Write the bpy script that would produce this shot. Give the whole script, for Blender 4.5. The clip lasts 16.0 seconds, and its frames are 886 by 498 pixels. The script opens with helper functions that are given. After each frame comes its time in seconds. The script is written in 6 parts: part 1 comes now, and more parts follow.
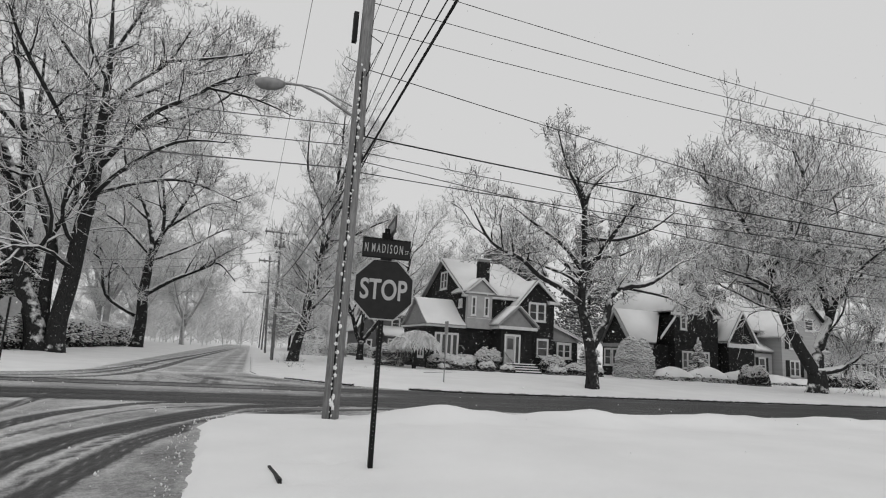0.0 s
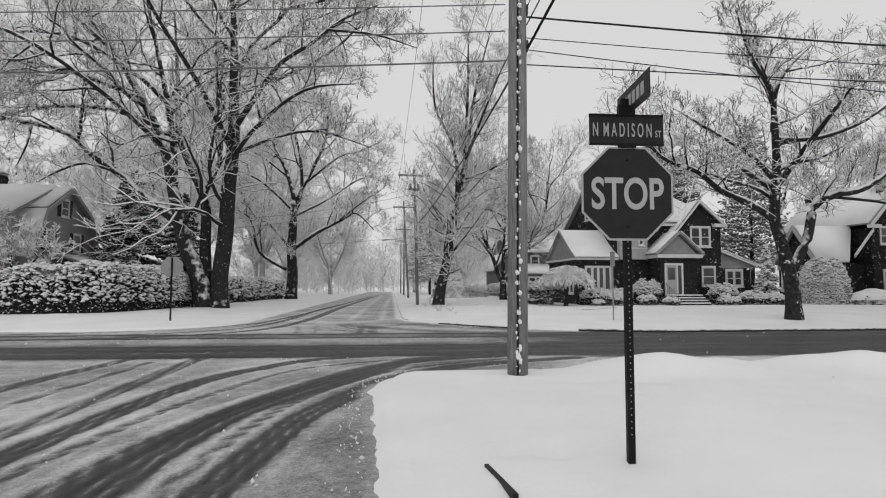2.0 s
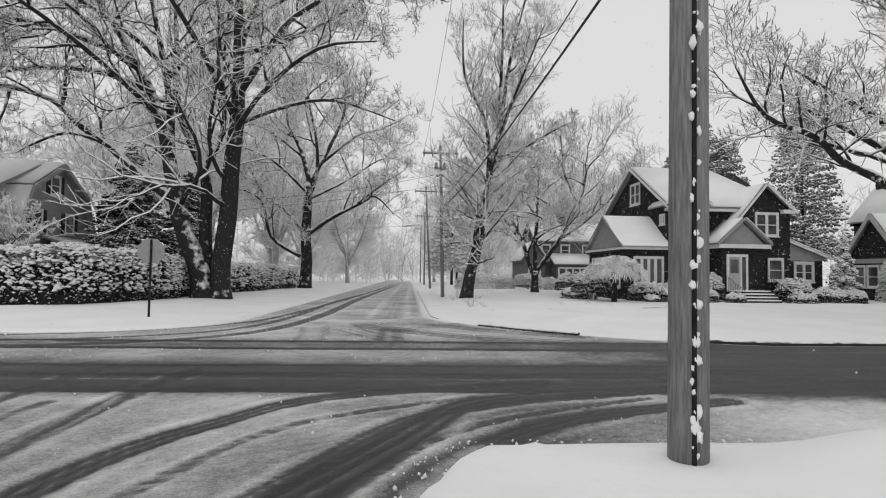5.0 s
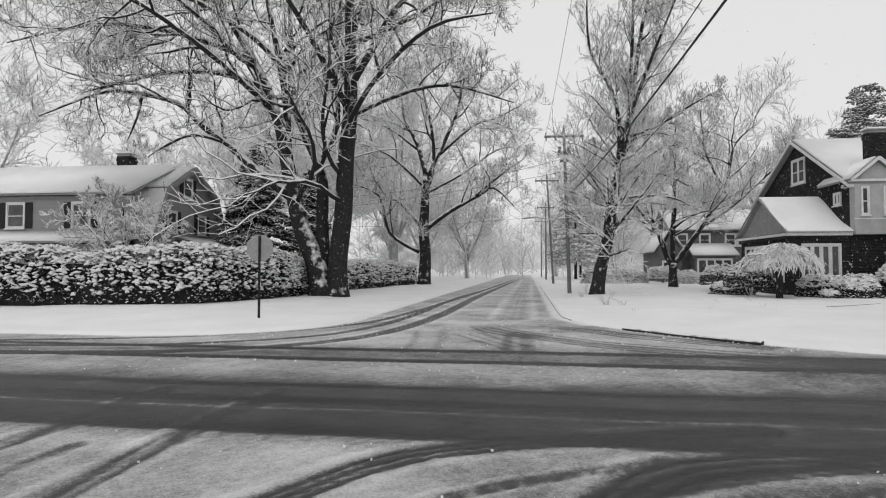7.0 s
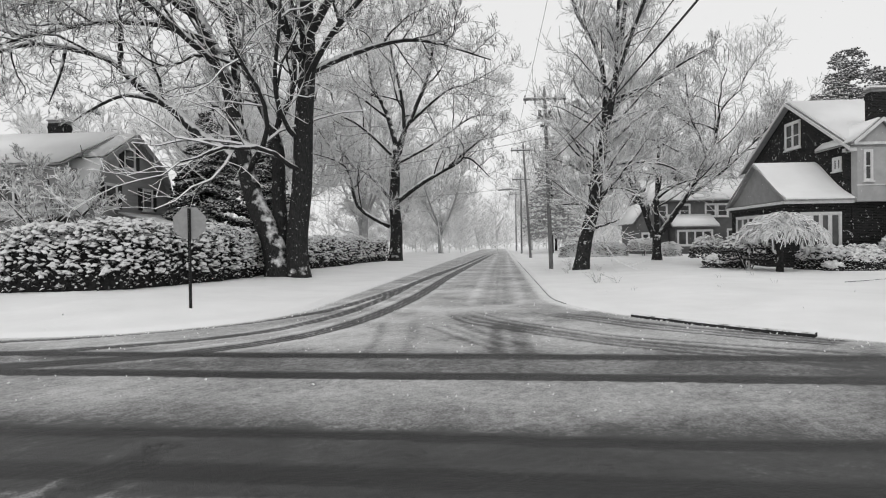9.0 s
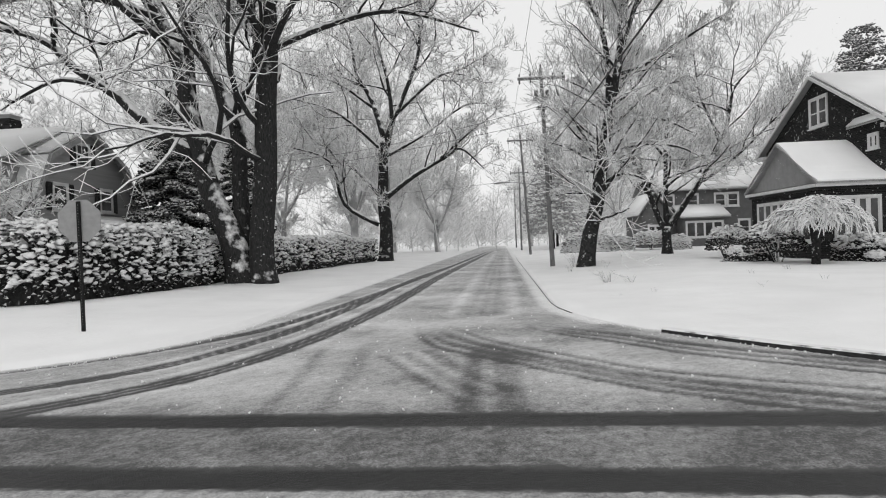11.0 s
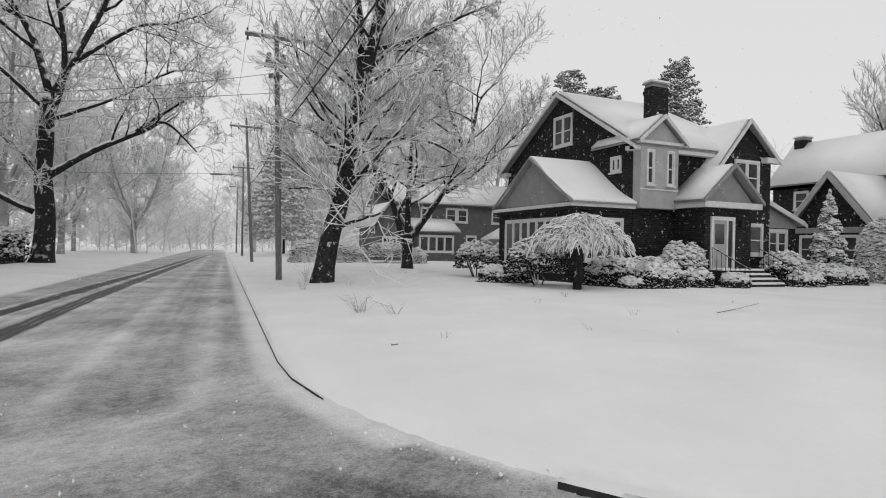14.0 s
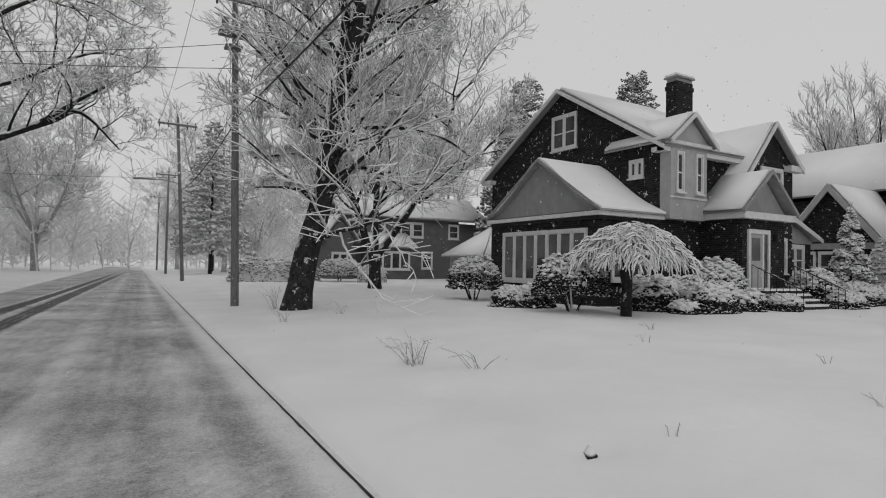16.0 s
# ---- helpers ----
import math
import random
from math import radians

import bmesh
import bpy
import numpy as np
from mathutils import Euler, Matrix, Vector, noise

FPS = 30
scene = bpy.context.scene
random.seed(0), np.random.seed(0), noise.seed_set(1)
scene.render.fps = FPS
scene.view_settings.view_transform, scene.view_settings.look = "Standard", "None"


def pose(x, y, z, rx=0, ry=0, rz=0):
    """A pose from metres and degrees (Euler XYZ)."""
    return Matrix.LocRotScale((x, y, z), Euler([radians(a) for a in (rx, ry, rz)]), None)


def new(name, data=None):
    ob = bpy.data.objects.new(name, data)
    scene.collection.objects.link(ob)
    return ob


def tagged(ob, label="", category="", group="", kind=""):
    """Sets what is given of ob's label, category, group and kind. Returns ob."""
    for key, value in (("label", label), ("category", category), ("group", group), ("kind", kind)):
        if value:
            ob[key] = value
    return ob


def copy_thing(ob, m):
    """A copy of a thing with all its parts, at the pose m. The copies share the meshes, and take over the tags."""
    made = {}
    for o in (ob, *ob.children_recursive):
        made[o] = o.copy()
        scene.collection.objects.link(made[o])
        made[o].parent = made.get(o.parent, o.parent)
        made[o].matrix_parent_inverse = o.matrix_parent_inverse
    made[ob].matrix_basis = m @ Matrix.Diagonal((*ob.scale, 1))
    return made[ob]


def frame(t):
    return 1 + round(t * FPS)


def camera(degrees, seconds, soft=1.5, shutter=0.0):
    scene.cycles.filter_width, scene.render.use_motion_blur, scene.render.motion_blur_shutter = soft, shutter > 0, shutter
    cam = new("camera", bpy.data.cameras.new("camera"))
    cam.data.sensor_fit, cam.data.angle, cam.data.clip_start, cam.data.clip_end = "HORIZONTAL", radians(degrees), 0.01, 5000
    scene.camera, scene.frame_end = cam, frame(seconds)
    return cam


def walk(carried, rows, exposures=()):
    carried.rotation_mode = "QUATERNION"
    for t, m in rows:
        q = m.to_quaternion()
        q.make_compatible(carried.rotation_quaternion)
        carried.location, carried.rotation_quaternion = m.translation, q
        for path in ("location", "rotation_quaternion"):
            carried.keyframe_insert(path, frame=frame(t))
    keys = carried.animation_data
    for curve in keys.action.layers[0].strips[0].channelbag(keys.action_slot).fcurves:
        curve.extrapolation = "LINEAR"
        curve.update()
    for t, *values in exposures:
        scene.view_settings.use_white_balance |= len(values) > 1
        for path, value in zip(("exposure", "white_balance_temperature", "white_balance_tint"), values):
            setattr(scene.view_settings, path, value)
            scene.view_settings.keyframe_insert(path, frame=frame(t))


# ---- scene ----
cam = camera(74.4, 16.0, soft=1.1)
METRES, EYE, TILT, LEAN, TURN = 27.0, 1.5, 3.7, 0.0, -20.0
ROWS = [
    (0.0, 0.0, 0.0, 0.0, -0.36, 6.21, -3.31),
    (0.5, -0.0065, 0.0175, -0.0013, 2.25, 4.83, -2.27),
    (1.0, -0.0155, 0.04, -0.0026, 5.27, 3.2, -1.15),
    (1.5, -0.0278, 0.0626, -0.0044, 8.94, 1.69, -0.08),
    (2.0, -0.0433, 0.0894, -0.007, 12.32, 0.04, 0.78),
    (2.5, -0.0582, 0.117, -0.0086, 14.22, -0.44, 1.71),
    (3.0, -0.0707, 0.144, -0.0108, 13.12, -1.05, 1.52),
    (5.5, -0.1117, 0.2636, -0.0138, 15.19, -0.98, -0.9),
    (6.0, -0.1219, 0.2832, -0.0151, 24.87, -0.93, 1.36),
    (6.5, -0.1324, 0.305, -0.0161, 26.51, -1.23, 1.85),
    (7.0, -0.1397, 0.3273, -0.0181, 25.64, -1.36, 1.63),
    (7.5, -0.1477, 0.3485, -0.018, 25.61, -1.59, 1.64),
    (8.0, -0.1597, 0.3726, -0.0196, 25.95, -1.88, 1.76),
    (8.5, -0.173, 0.3954, -0.0209, 25.49, -2.61, 1.98),
    (9.0, -0.183, 0.4215, -0.0223, 22.95, -3.95, 2.24),
    (11.5, -0.2169, 0.573, -0.035, 22.65, -4.1, 4.05),
    (12.0, -0.2275, 0.6063, -0.0366, 20.64, -3.87, 3.78),
    (12.5, -0.2378, 0.6408, -0.039, 18.7, -4.9, 2.8),
    (13.0, -0.2467, 0.6779, -0.042, 14.78, -4.71, 2.03),
    (13.5, -0.2535, 0.7189, -0.046, 7.78, -4.28, 0.77),
    (14.0, -0.2629, 0.7632, -0.0477, -3.24, -3.85, -1.34),
    (14.5, -0.2768, 0.8054, -0.0487, -14.62, -2.32, -3.22),
    (15.0, -0.2966, 0.847, -0.0522, -18.67, -1.55, -3.2),
    (15.5, -0.3185, 0.8879, -0.0561, -16.05, -1.52, -2.87),
    (16.0, -0.3416, 0.9308, -0.0603, -10.35, -1.99, -1.82),
]
walk(cam, [(t, pose(0, 0, EYE, TILT, LEAN, TURN) @ pose(METRES * x, METRES * y, METRES * z, 90 + pitch, roll, yaw)) for t, x, y, z, yaw, pitch, roll in ROWS],
     [(0, -0.2), (1.5, -0.15), (3, -0.08), (5.5, -0.02), (7, 0.05), (9, 0.16), (11.5, 0.18), (12.5, 0.18), (13.5, 0.06), (14.5, -0.1), (15.2, -0.24), (16, -0.34)])

# ---------------------------------------------------------------- world, light
world = bpy.data.worlds.new("snow_sky")
scene.world = world
world.use_nodes = True
wn, wl = world.node_tree.nodes, world.node_tree.links
sky = wn.new("ShaderNodeTexSky")
sky.sky_type = "NISHITA"
sky.sun_disc = False
sky.sun_elevation, sky.sun_rotation = radians(38), radians(200)
grey = wn.new("ShaderNodeRGBToBW")
wl.new(sky.outputs[0], grey.inputs[0])
veil = wn.new("ShaderNodeMix")
veil.data_type = "RGBA"
veil.inputs[0].default_value = 0.93
wl.new(grey.outputs[0], veil.inputs[6])
veil.inputs[7].default_value = (6.4, 6.4, 6.4, 1)
wl.new(veil.outputs[2], wn["Background"].inputs[0])
wn["Background"].inputs[1].default_value = 0.121
sun = new("overcast_sun", bpy.data.lights.new("overcast_sun", "SUN"))
sun.data.energy, sun.data.angle = 0.4, radians(40)
sun.matrix_world = pose(0, 0, 30, 48, 0, -20)


# ---------------------------------------------------------------- materials
def material(name, rough=0.7):
    m = bpy.data.materials.new(name)
    m.use_nodes = True
    b = m.node_tree.nodes["Principled BSDF"]
    b.inputs["Roughness"].default_value = rough
    b.inputs["Specular IOR Level"].default_value = 0.5 if rough < 0.1 else 0.12
    return m, m.node_tree.nodes, m.node_tree.links, b


def noise_node(n, l, scale, detail=4.0, rough=0.55, stretch=None):
    t = n.new("ShaderNodeTexNoise")
    t.inputs["Scale"].default_value = scale
    t.inputs["Detail"].default_value = detail
    t.inputs["Roughness"].default_value = rough
    g = n.new("ShaderNodeNewGeometry")
    if stretch:
        v = n.new("ShaderNodeVectorMath")
        v.operation = "MULTIPLY"
        v.inputs[1].default_value = stretch
        l.new(g.outputs["Position"], v.inputs[0])
        l.new(v.outputs[0], t.inputs["Vector"])
    else:
        l.new(g.outputs["Position"], t.inputs["Vector"])
    return t.outputs["Fac"]


def ramp(n, l, src, *stops):
    r = n.new("ShaderNodeValToRGB")
    while len(r.color_ramp.elements) < len(stops):
        r.color_ramp.elements.new(0.5)
    for e, (p, v) in zip(r.color_ramp.elements, stops):
        e.position, e.color = p, (v, v, v, 1)
    l.new(src, r.inputs[0])
    return r.outputs[0]


def maths(n, l, op, a, b):
    t = n.new("ShaderNodeMath")
    t.operation = op
    for i, s in enumerate((a, b)):
        if isinstance(s, (int, float)):
            t.inputs[i].default_value = s
        else:
            l.new(s, t.inputs[i])
    return t.outputs[0]


def blend(n, l, fac, a, b):
    t = n.new("ShaderNodeMix")
    t.data_type = "RGBA"
    for i, s in ((0, fac), (6, a), (7, b)):
        if isinstance(s, (int, float)):
            t.inputs[i].default_value = s if i == 0 else (s, s, s, 1)
        else:
            l.new(s, t.inputs[i])
    return t.outputs[2]


def bump(n, l, b, src, strength, dist):
    t = n.new("ShaderNodeBump")
    t.inputs["Strength"].default_value, t.inputs["Distance"].default_value = strength, dist
    l.new(src, t.inputs["Height"])
    l.new(t.outputs[0], b.inputs["Normal"])


def plain(name, lo, hi, scale=6.0, rough=0.7, metal=0.0, relief=0.0, stretch=None):
    """A grey that varies between lo and hi over a noise of that scale."""
    m, n, l, b = material(name, rough)
    f = noise_node(n, l, scale, stretch=stretch)
    l.new(ramp(n, l, f, (0.3, lo), (0.7, hi)), b.inputs["Base Color"])
    b.inputs["Metallic"].default_value = metal
    if relief:
        bump(n, l, b, f, 0.6, relief)
    return m


def snowed(name, lo, hi, low, high, scale=4.0, flecks=0.0, fscale=5.0, rough=0.85, grain=14.0, stretch=None, patch=1.0):
    """A surface lo..hi with snow lying on what faces up (from low to high of the normal's z) and flecks blown on to it."""
    m, n, l, b = material(name, rough)
    g = n.new("ShaderNodeNewGeometry")
    s = n.new("ShaderNodeSeparateXYZ")
    l.new(g.outputs["Normal"], s.inputs[0])
    f = noise_node(n, l, scale, 3.0)
    z = maths(n, l, "ADD", s.outputs[2], maths(n, l, "MULTIPLY", maths(n, l, "SUBTRACT", f, 0.5), patch))
    t = n.new("ShaderNodeMapRange")
    t.inputs[1].default_value, t.inputs[2].default_value = low, high
    l.new(z, t.inputs[0])
    cover = t.outputs[0]
    if flecks:
        k = noise_node(n, l, fscale, 5.0, 0.65)
        cover = maths(n, l, "MAXIMUM", cover, ramp(n, l, k, (1 - flecks, 0.0), (1 - flecks + 0.06, 1.0)))
    skin = noise_node(n, l, grain, 5.0, 0.6, stretch)
    l.new(blend(n, l, cover, ramp(n, l, skin, (0.3, lo), (0.7, hi)), 0.8), b.inputs["Base Color"])
    bump(n, l, b, maths(n, l, "ADD", skin, cover), 0.5, 0.02)
    return m


def snow_material():
    m, n, l, b = material("snow", 0.75)
    a = noise_node(n, l, 0.5, 4.0)
    f = noise_node(n, l, 9.0, 6.0, 0.6)
    l.new(ramp(n, l, a, (0.25, 0.8), (0.75, 0.9)), b.inputs["Base Color"])
    bump(n, l, b, maths(n, l, "ADD", a, maths(n, l, "MULTIPLY", f, 0.35)), 0.35, 0.08)
    return m


def road_material():
    """Wet asphalt where the cover attribute is low, trodden snow where it is high, slush between."""
    m, n, l, b = material("slushy_road", 0.5)
    b.inputs["Specular IOR Level"].default_value = 0.25
    at = n.new("ShaderNodeAttribute")
    at.attribute_name = "cover"
    f = noise_node(n, l, 11.0, 6.0, 0.62)
    k = noise_node(n, l, 34.0, 5.0, 0.7)
    e = noise_node(n, l, 75.0, 3.0, 0.7)
    w = noise_node(n, l, 0.7, 4.0, 0.6)
    c = at.outputs["Fac"]
    for src, amount in ((f, 0.26), (k, 0.5), (e, 0.42), (w, 0.42)):
        c = maths(n, l, "ADD", c, maths(n, l, "MULTIPLY", maths(n, l, "SUBTRACT", src, 0.5), amount))
    l.new(ramp(n, l, c, (0.08, 0.032), (0.36, 0.095), (0.56, 0.33), (0.76, 0.6), (0.98, 0.83)), b.inputs["Base Color"])
    l.new(ramp(n, l, c, (0.0, 0.38), (0.5, 0.75)), b.inputs["Roughness"])
    bump(n, l, b, maths(n, l, "ADD", c, maths(n, l, "MULTIPLY", k, 0.5)), 0.65, 0.03)
    return m


def brick_material():
    m, n, l, b = material("dark_brick", 0.85)
    tc = n.new("ShaderNodeTexCoord")
    s = n.new("ShaderNodeSeparateXYZ")
    l.new(tc.outputs["Object"], s.inputs[0])
    c = n.new("ShaderNodeCombineXYZ")
    l.new(maths(n, l, "ADD", s.outputs[0], s.outputs[1]), c.inputs[0])
    l.new(s.outputs[2], c.inputs[1])
    t = n.new("ShaderNodeTexBrick")
    l.new(c.outputs[0], t.inputs["Vector"])
    for key, v in (("Scale", 1.0), ("Brick Width", 0.215), ("Row Height", 0.075), ("Mortar Size", 0.008), ("Bias", -0.1)):
        t.inputs[key].default_value = v
    t.inputs["Color1"].default_value = (0.01, 0.01, 0.01, 1)
    t.inputs["Color2"].default_value = (0.03, 0.03, 0.03, 1)
    t.inputs["Mortar"].default_value = (0.045, 0.045, 0.045, 1)
    fl = noise_node(n, l, 5.0, 6.0, 0.75)
    l.new(blend(n, l, ramp(n, l, fl, (0.61, 0.0), (0.64, 1.0)), t.outputs["Color"], 0.7), b.inputs["Base Color"])
    bump(n, l, b, t.outputs["Fac"], 0.5, -0.01)
    return m


SNOW = snow_material()
ROAD = road_material()
BRICK = brick_material()
STUCCO = plain("pale_stucco", 0.36, 0.44, 3.0, 0.85, relief=0.01)
GREYSTUCCO = plain("grey_stucco", 0.27, 0.33, 3.0, 0.85, relief=0.01)
TRIM = plain("white_trim_paint", 0.6, 0.72, 5.0, 0.5)
DULLTRIM = plain("grey_trim_paint", 0.26, 0.34, 5.0, 0.5)
CLAP = plain("painted_clapboard", 0.24, 0.3, 0.8, 0.6, relief=0.02, stretch=(0.3, 0.3, 9.0))
WHITECLAP = plain("white_clapboard", 0.36, 0.44, 0.8, 0.6, relief=0.02, stretch=(0.3, 0.3, 9.0))
SHUTTER = plain("dark_shutter_paint", 0.02, 0.035, 8.0, 0.5)
GLASS = plain("window_glass", 0.03, 0.1, 1.2, 0.06)
KERB = snowed("wet_kerb_stone", 0.025, 0.05, 0.55, 0.8)
IRON = snowed("black_post_steel", 0.008, 0.014, 0.8, 1.0, flecks=0.26, fscale=22.0, rough=0.45)
SIGNDARK = plain("sign_face_dark", 0.022, 0.028, 12.0, 0.35)
SIGNWHITE = plain("sign_face_white", 0.38, 0.45, 12.0, 0.4)
SIGNBACK = plain("bare_sign_metal", 0.28, 0.34, 10.0, 0.45, metal=0.3)
WIRE = plain("wire_sheath", 0.012, 0.03, 3.0, 0.6)
PALEWIRE = plain("bare_wire", 0.1, 0.16, 3.0, 0.5, metal=0.2)
POLEWOOD = snowed("weathered_pole_wood", 0.13, 0.3, 0.7, 0.95, flecks=0.0, grain=7.0, stretch=(6, 6, 0.5))
LAMPMETAL = plain("lamp_alloy", 0.24, 0.32, 9.0, 0.4, metal=0.5)
PORCELAIN = plain("insulator_porcelain", 0.05, 0.09, 20.0, 0.25)
BARK = snowed("snowy_bark", 0.012, 0.05, 0.2, 0.42, 2.2, flecks=0.36, fscale=7.0, grain=9.0, stretch=(3, 3, 0.7), patch=1.3)
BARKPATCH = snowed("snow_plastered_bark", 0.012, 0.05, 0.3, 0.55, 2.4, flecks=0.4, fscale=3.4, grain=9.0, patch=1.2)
TWIG = snowed("snowy_twigs", 0.09, 0.16, -0.5, 0.5, 1.2, patch=0.9)
# paler than TWIG: snow on top, and haze painted into the twig colour
FROSTHAZETWIG = snowed("haze_snowy_twigs", 0.3, 0.42, -0.6, 0.3, 2.0, patch=0.9)
TWIGSNOW = plain("snow_on_twigs", 0.72, 0.86, 3.0, 0.8)
# base greys of the three far materials are lifted to paint in distance haze
FARTWIG = snowed("far_haze_snowy_twigs", 0.45, 0.56, -0.8, 0.3, 0.6, patch=0.6)
FARBARK = snowed("far_haze_snowy_bark", 0.32, 0.42, 0.0, 0.5, 1.0, flecks=0.4, fscale=2.0)
FARNEEDLE = snowed("far_haze_snowy_needles", 0.36, 0.46, -0.3, 0.6, 1.5)
LEAF = snowed("snow_topped_leaves", 0.012, 0.035, -0.08, 0.2, 7.0, patch=2.8)
FROSTLEAF = snowed("snow_covered_leaves", 0.03, 0.08, -0.55, -0.05, 7.0, patch=2.2)
SHRUBLEAF = snowed("dark_shrub_leaves", 0.012, 0.045, 0.5, 0.85, 7.0, patch=1.9)
SNOWCLUMP = snowed("snow_clumps_on_leaves", 0.08, 0.16, -0.85, -0.35, 5.0, patch=1.0)
CEDARLEAF = snowed("frosted_cedar_leaves", 0.03, 0.08, 0.1, 0.6, 5.0, patch=2.4)
HEDGELEAF = snowed("dark_hedge_leaves", 0.012, 0.045, 0.35, 0.7, 7.0, patch=1.0)
# needle greys raised to paint haze on the pines behind the houses
NEEDLE = snowed("haze_snowy_needles", 0.13, 0.22, -0.15, 0.6, 2.0, patch=1.0)


# ---------------------------------------------------------------- mesh helpers
def thing(name, label, category, group="", at=(0, 0, 0), kind=""):
    ob = new(name)
    ob.location = at
    ob.empty_display_size = 0.2
    return tagged(ob, label, category, group, kind)


def mesh_of(name, verts, faces, mat, smooth=False):
    me = bpy.data.meshes.new(name)
    me.from_pydata(verts, [], faces)
    me.materials.append(mat)
    if smooth:
        me.polygons.foreach_set("use_smooth", [True] * len(me.polygons))
    me.update()
    return me


def settle(ob, parent):
    """Puts ob, whose mesh is in world metres, under parent without moving it."""
    ob.parent = parent
    p = parent
    off = Vector((0, 0, 0))
    while p:
        off += p.location
        p = p.parent
    ob.location = -off
    return ob


def part(name, bm, mat, parent, label="", smooth=False):
    me = bpy.data.meshes.new(name)
    bmesh.ops.recalc_face_normals(bm, faces=bm.faces)
    bm.to_mesh(me)
    bm.free()
    me.materials.append(mat)
    if smooth:
        me.polygons.foreach_set("use_smooth", [True] * len(me.polygons))
    ob = new(name, me)
    if parent:
        settle(ob, parent)
    if label:
        ob["label"] = label
    return ob


def hull(bm, pts):
    """A closed block from eight corners: four below, four above, in the same order round."""
    v = [bm.verts.new(p) for p in pts]
    for f in ((3, 2, 1, 0), (4, 5, 6, 7), (0, 1, 5, 4), (1, 2, 6, 5), (2, 3, 7, 6), (3, 0, 4, 7)):
        bm.faces.new([v[i] for i in f])


def block(bm, x0, x1, y0, y1, z0, z1):
    hull(bm, [(x0, y0, z0), (x1, y0, z0), (x1, y1, z0), (x0, y1, z0), (x0, y0, z1), (x1, y0, z1), (x1, y1, z1), (x0, y1, z1)])


def boxes(*bs):
    bm = bmesh.new()
    for b in bs:
        block(bm, *b)
    return bm


def prism(pts, off):
    """A solid between the polygon pts and the same moved by off."""
    bm = bmesh.new()
    a = [bm.verts.new(p) for p in pts]
    b = [bm.verts.new(Vector(p) + Vector(off)) for p in pts]
    bm.faces.new(a)
    bm.faces.new(b[::-1])
    for i in range(len(a)):
        j = (i + 1) % len(a)
        bm.faces.new((a[j], a[i], b[i], b[j]))
    return bm


def slab(quad, thick, lift=0.0):
    """A roof plate: quad (four points), thick metres, raised by lift along its normal."""
    a, b, c, d = [Vector(p) for p in quad]
    n = (b - a).cross(d - a).normalized()
    if n.z < 0:
        n = -n
    bm = bmesh.new()
    hull(bm, [p + n * lift for p in (a, b, c, d)] + [p + n * (lift + thick) for p in (a, b, c, d)])
    return bm


def tubes(lines, sides):
    """Verts and faces of round tapered limbs. lines: lists of (point, radius)."""
    V, F = [], []
    for ln in lines:
        base = len(V)
        n = len(ln)
        k = sides if ln[0][1] > 0.05 else (4 if ln[0][1] > 0.025 else 3)
        for i, (p, r) in enumerate(ln):
            q0, q1 = ln[max(i - 1, 0)][0], ln[min(i + 1, n - 1)][0]
            d = (q1 - q0).normalized()
            s = d.orthogonal().normalized() if abs(d.z) > 0.9 else Vector((d.y, -d.x, 0)).normalized()
            u = d.cross(s)
            for j in range(k):
                a = 2 * math.pi * j / k
                V.append(p + s * (r * math.cos(a)) + u * (r * math.sin(a)))
        for i in range(n - 1):
            for j in range(k):
                j2 = (j + 1) % k
                F.append((base + i * k + j, base + i * k + j2, base + (i + 1) * k + j2, base + (i + 1) * k + j))
        if ln[0][1] > 0.03:
            F.append(tuple(base + j for j in range(k))[::-1])
            F.append(tuple(base + (n - 1) * k + j for j in range(k)))
    return V, F


def rod(name, line, mat, parent, label="", sides=8):
    V, F = tubes([[(Vector(p), r) for p, r in line]], sides)
    ob = new(name, mesh_of(name, V, F, mat, True))
    if parent:
        settle(ob, parent)
    if label:
        ob["label"] = label
    return ob


def lumps(rng, n, place, size, squash=0.7, tilt=1.5):
    """Many small rough clumps: place() gives a point and an outward way."""
    ico = [Vector(p) for p in ((1, 0, 0), (0, 1, 0), (-1, 0, 0), (0, -1, 0), (0, 0, 1), (0, 0, -1))]
    tri = ((0, 1, 4), (1, 2, 4), (2, 3, 4), (3, 0, 4), (1, 0, 5), (2, 1, 5), (3, 2, 5), (0, 3, 5))
    V, F = [], []
    for _ in range(n):
        p, s = place()
        s *= rng.uniform(size[0], size[1])
        rot = Euler((rng.uniform(-tilt, tilt), rng.uniform(-tilt, tilt), rng.uniform(0, 6.3))).to_matrix()
        sx, sy, sz = s * rng.uniform(0.7, 1.5), s * rng.uniform(0.6, 1.1), s * squash * rng.uniform(0.6, 1.1)
        b = len(V)
        for q in ico:
            k = rng.uniform(0.75, 1.2)
            V.append(p + rot @ Vector((q.x * sx * k, q.y * sy * k, q.z * sz * k)))
        F.extend((a + b, c + b, d + b) for a, c, d in tri)
    return V, F


# ---------------------------------------------------------------- ground and roads
def lerp_table(v, table):
    return np.interp(v, [a for a, _ in table], [b for _, b in table])


FAR = [(-200, 32), (-60, 25.2), (-12, 22.7), (-5, 22.1), (3, 21.6), (6, 20.7), (9, 20.0), (30, 19.5), (200, 12)]
NEAR = [(-200, 26), (-60, 17.5), (-10, 14.4), (0, 13.2), (6, 12.6), (21, 12.8), (200, 5)]


def round_join(a, b, r):
    return np.maximum(r, np.minimum(a, b)) - np.hypot(np.maximum(r - a, 0), np.maximum(r - b, 0))


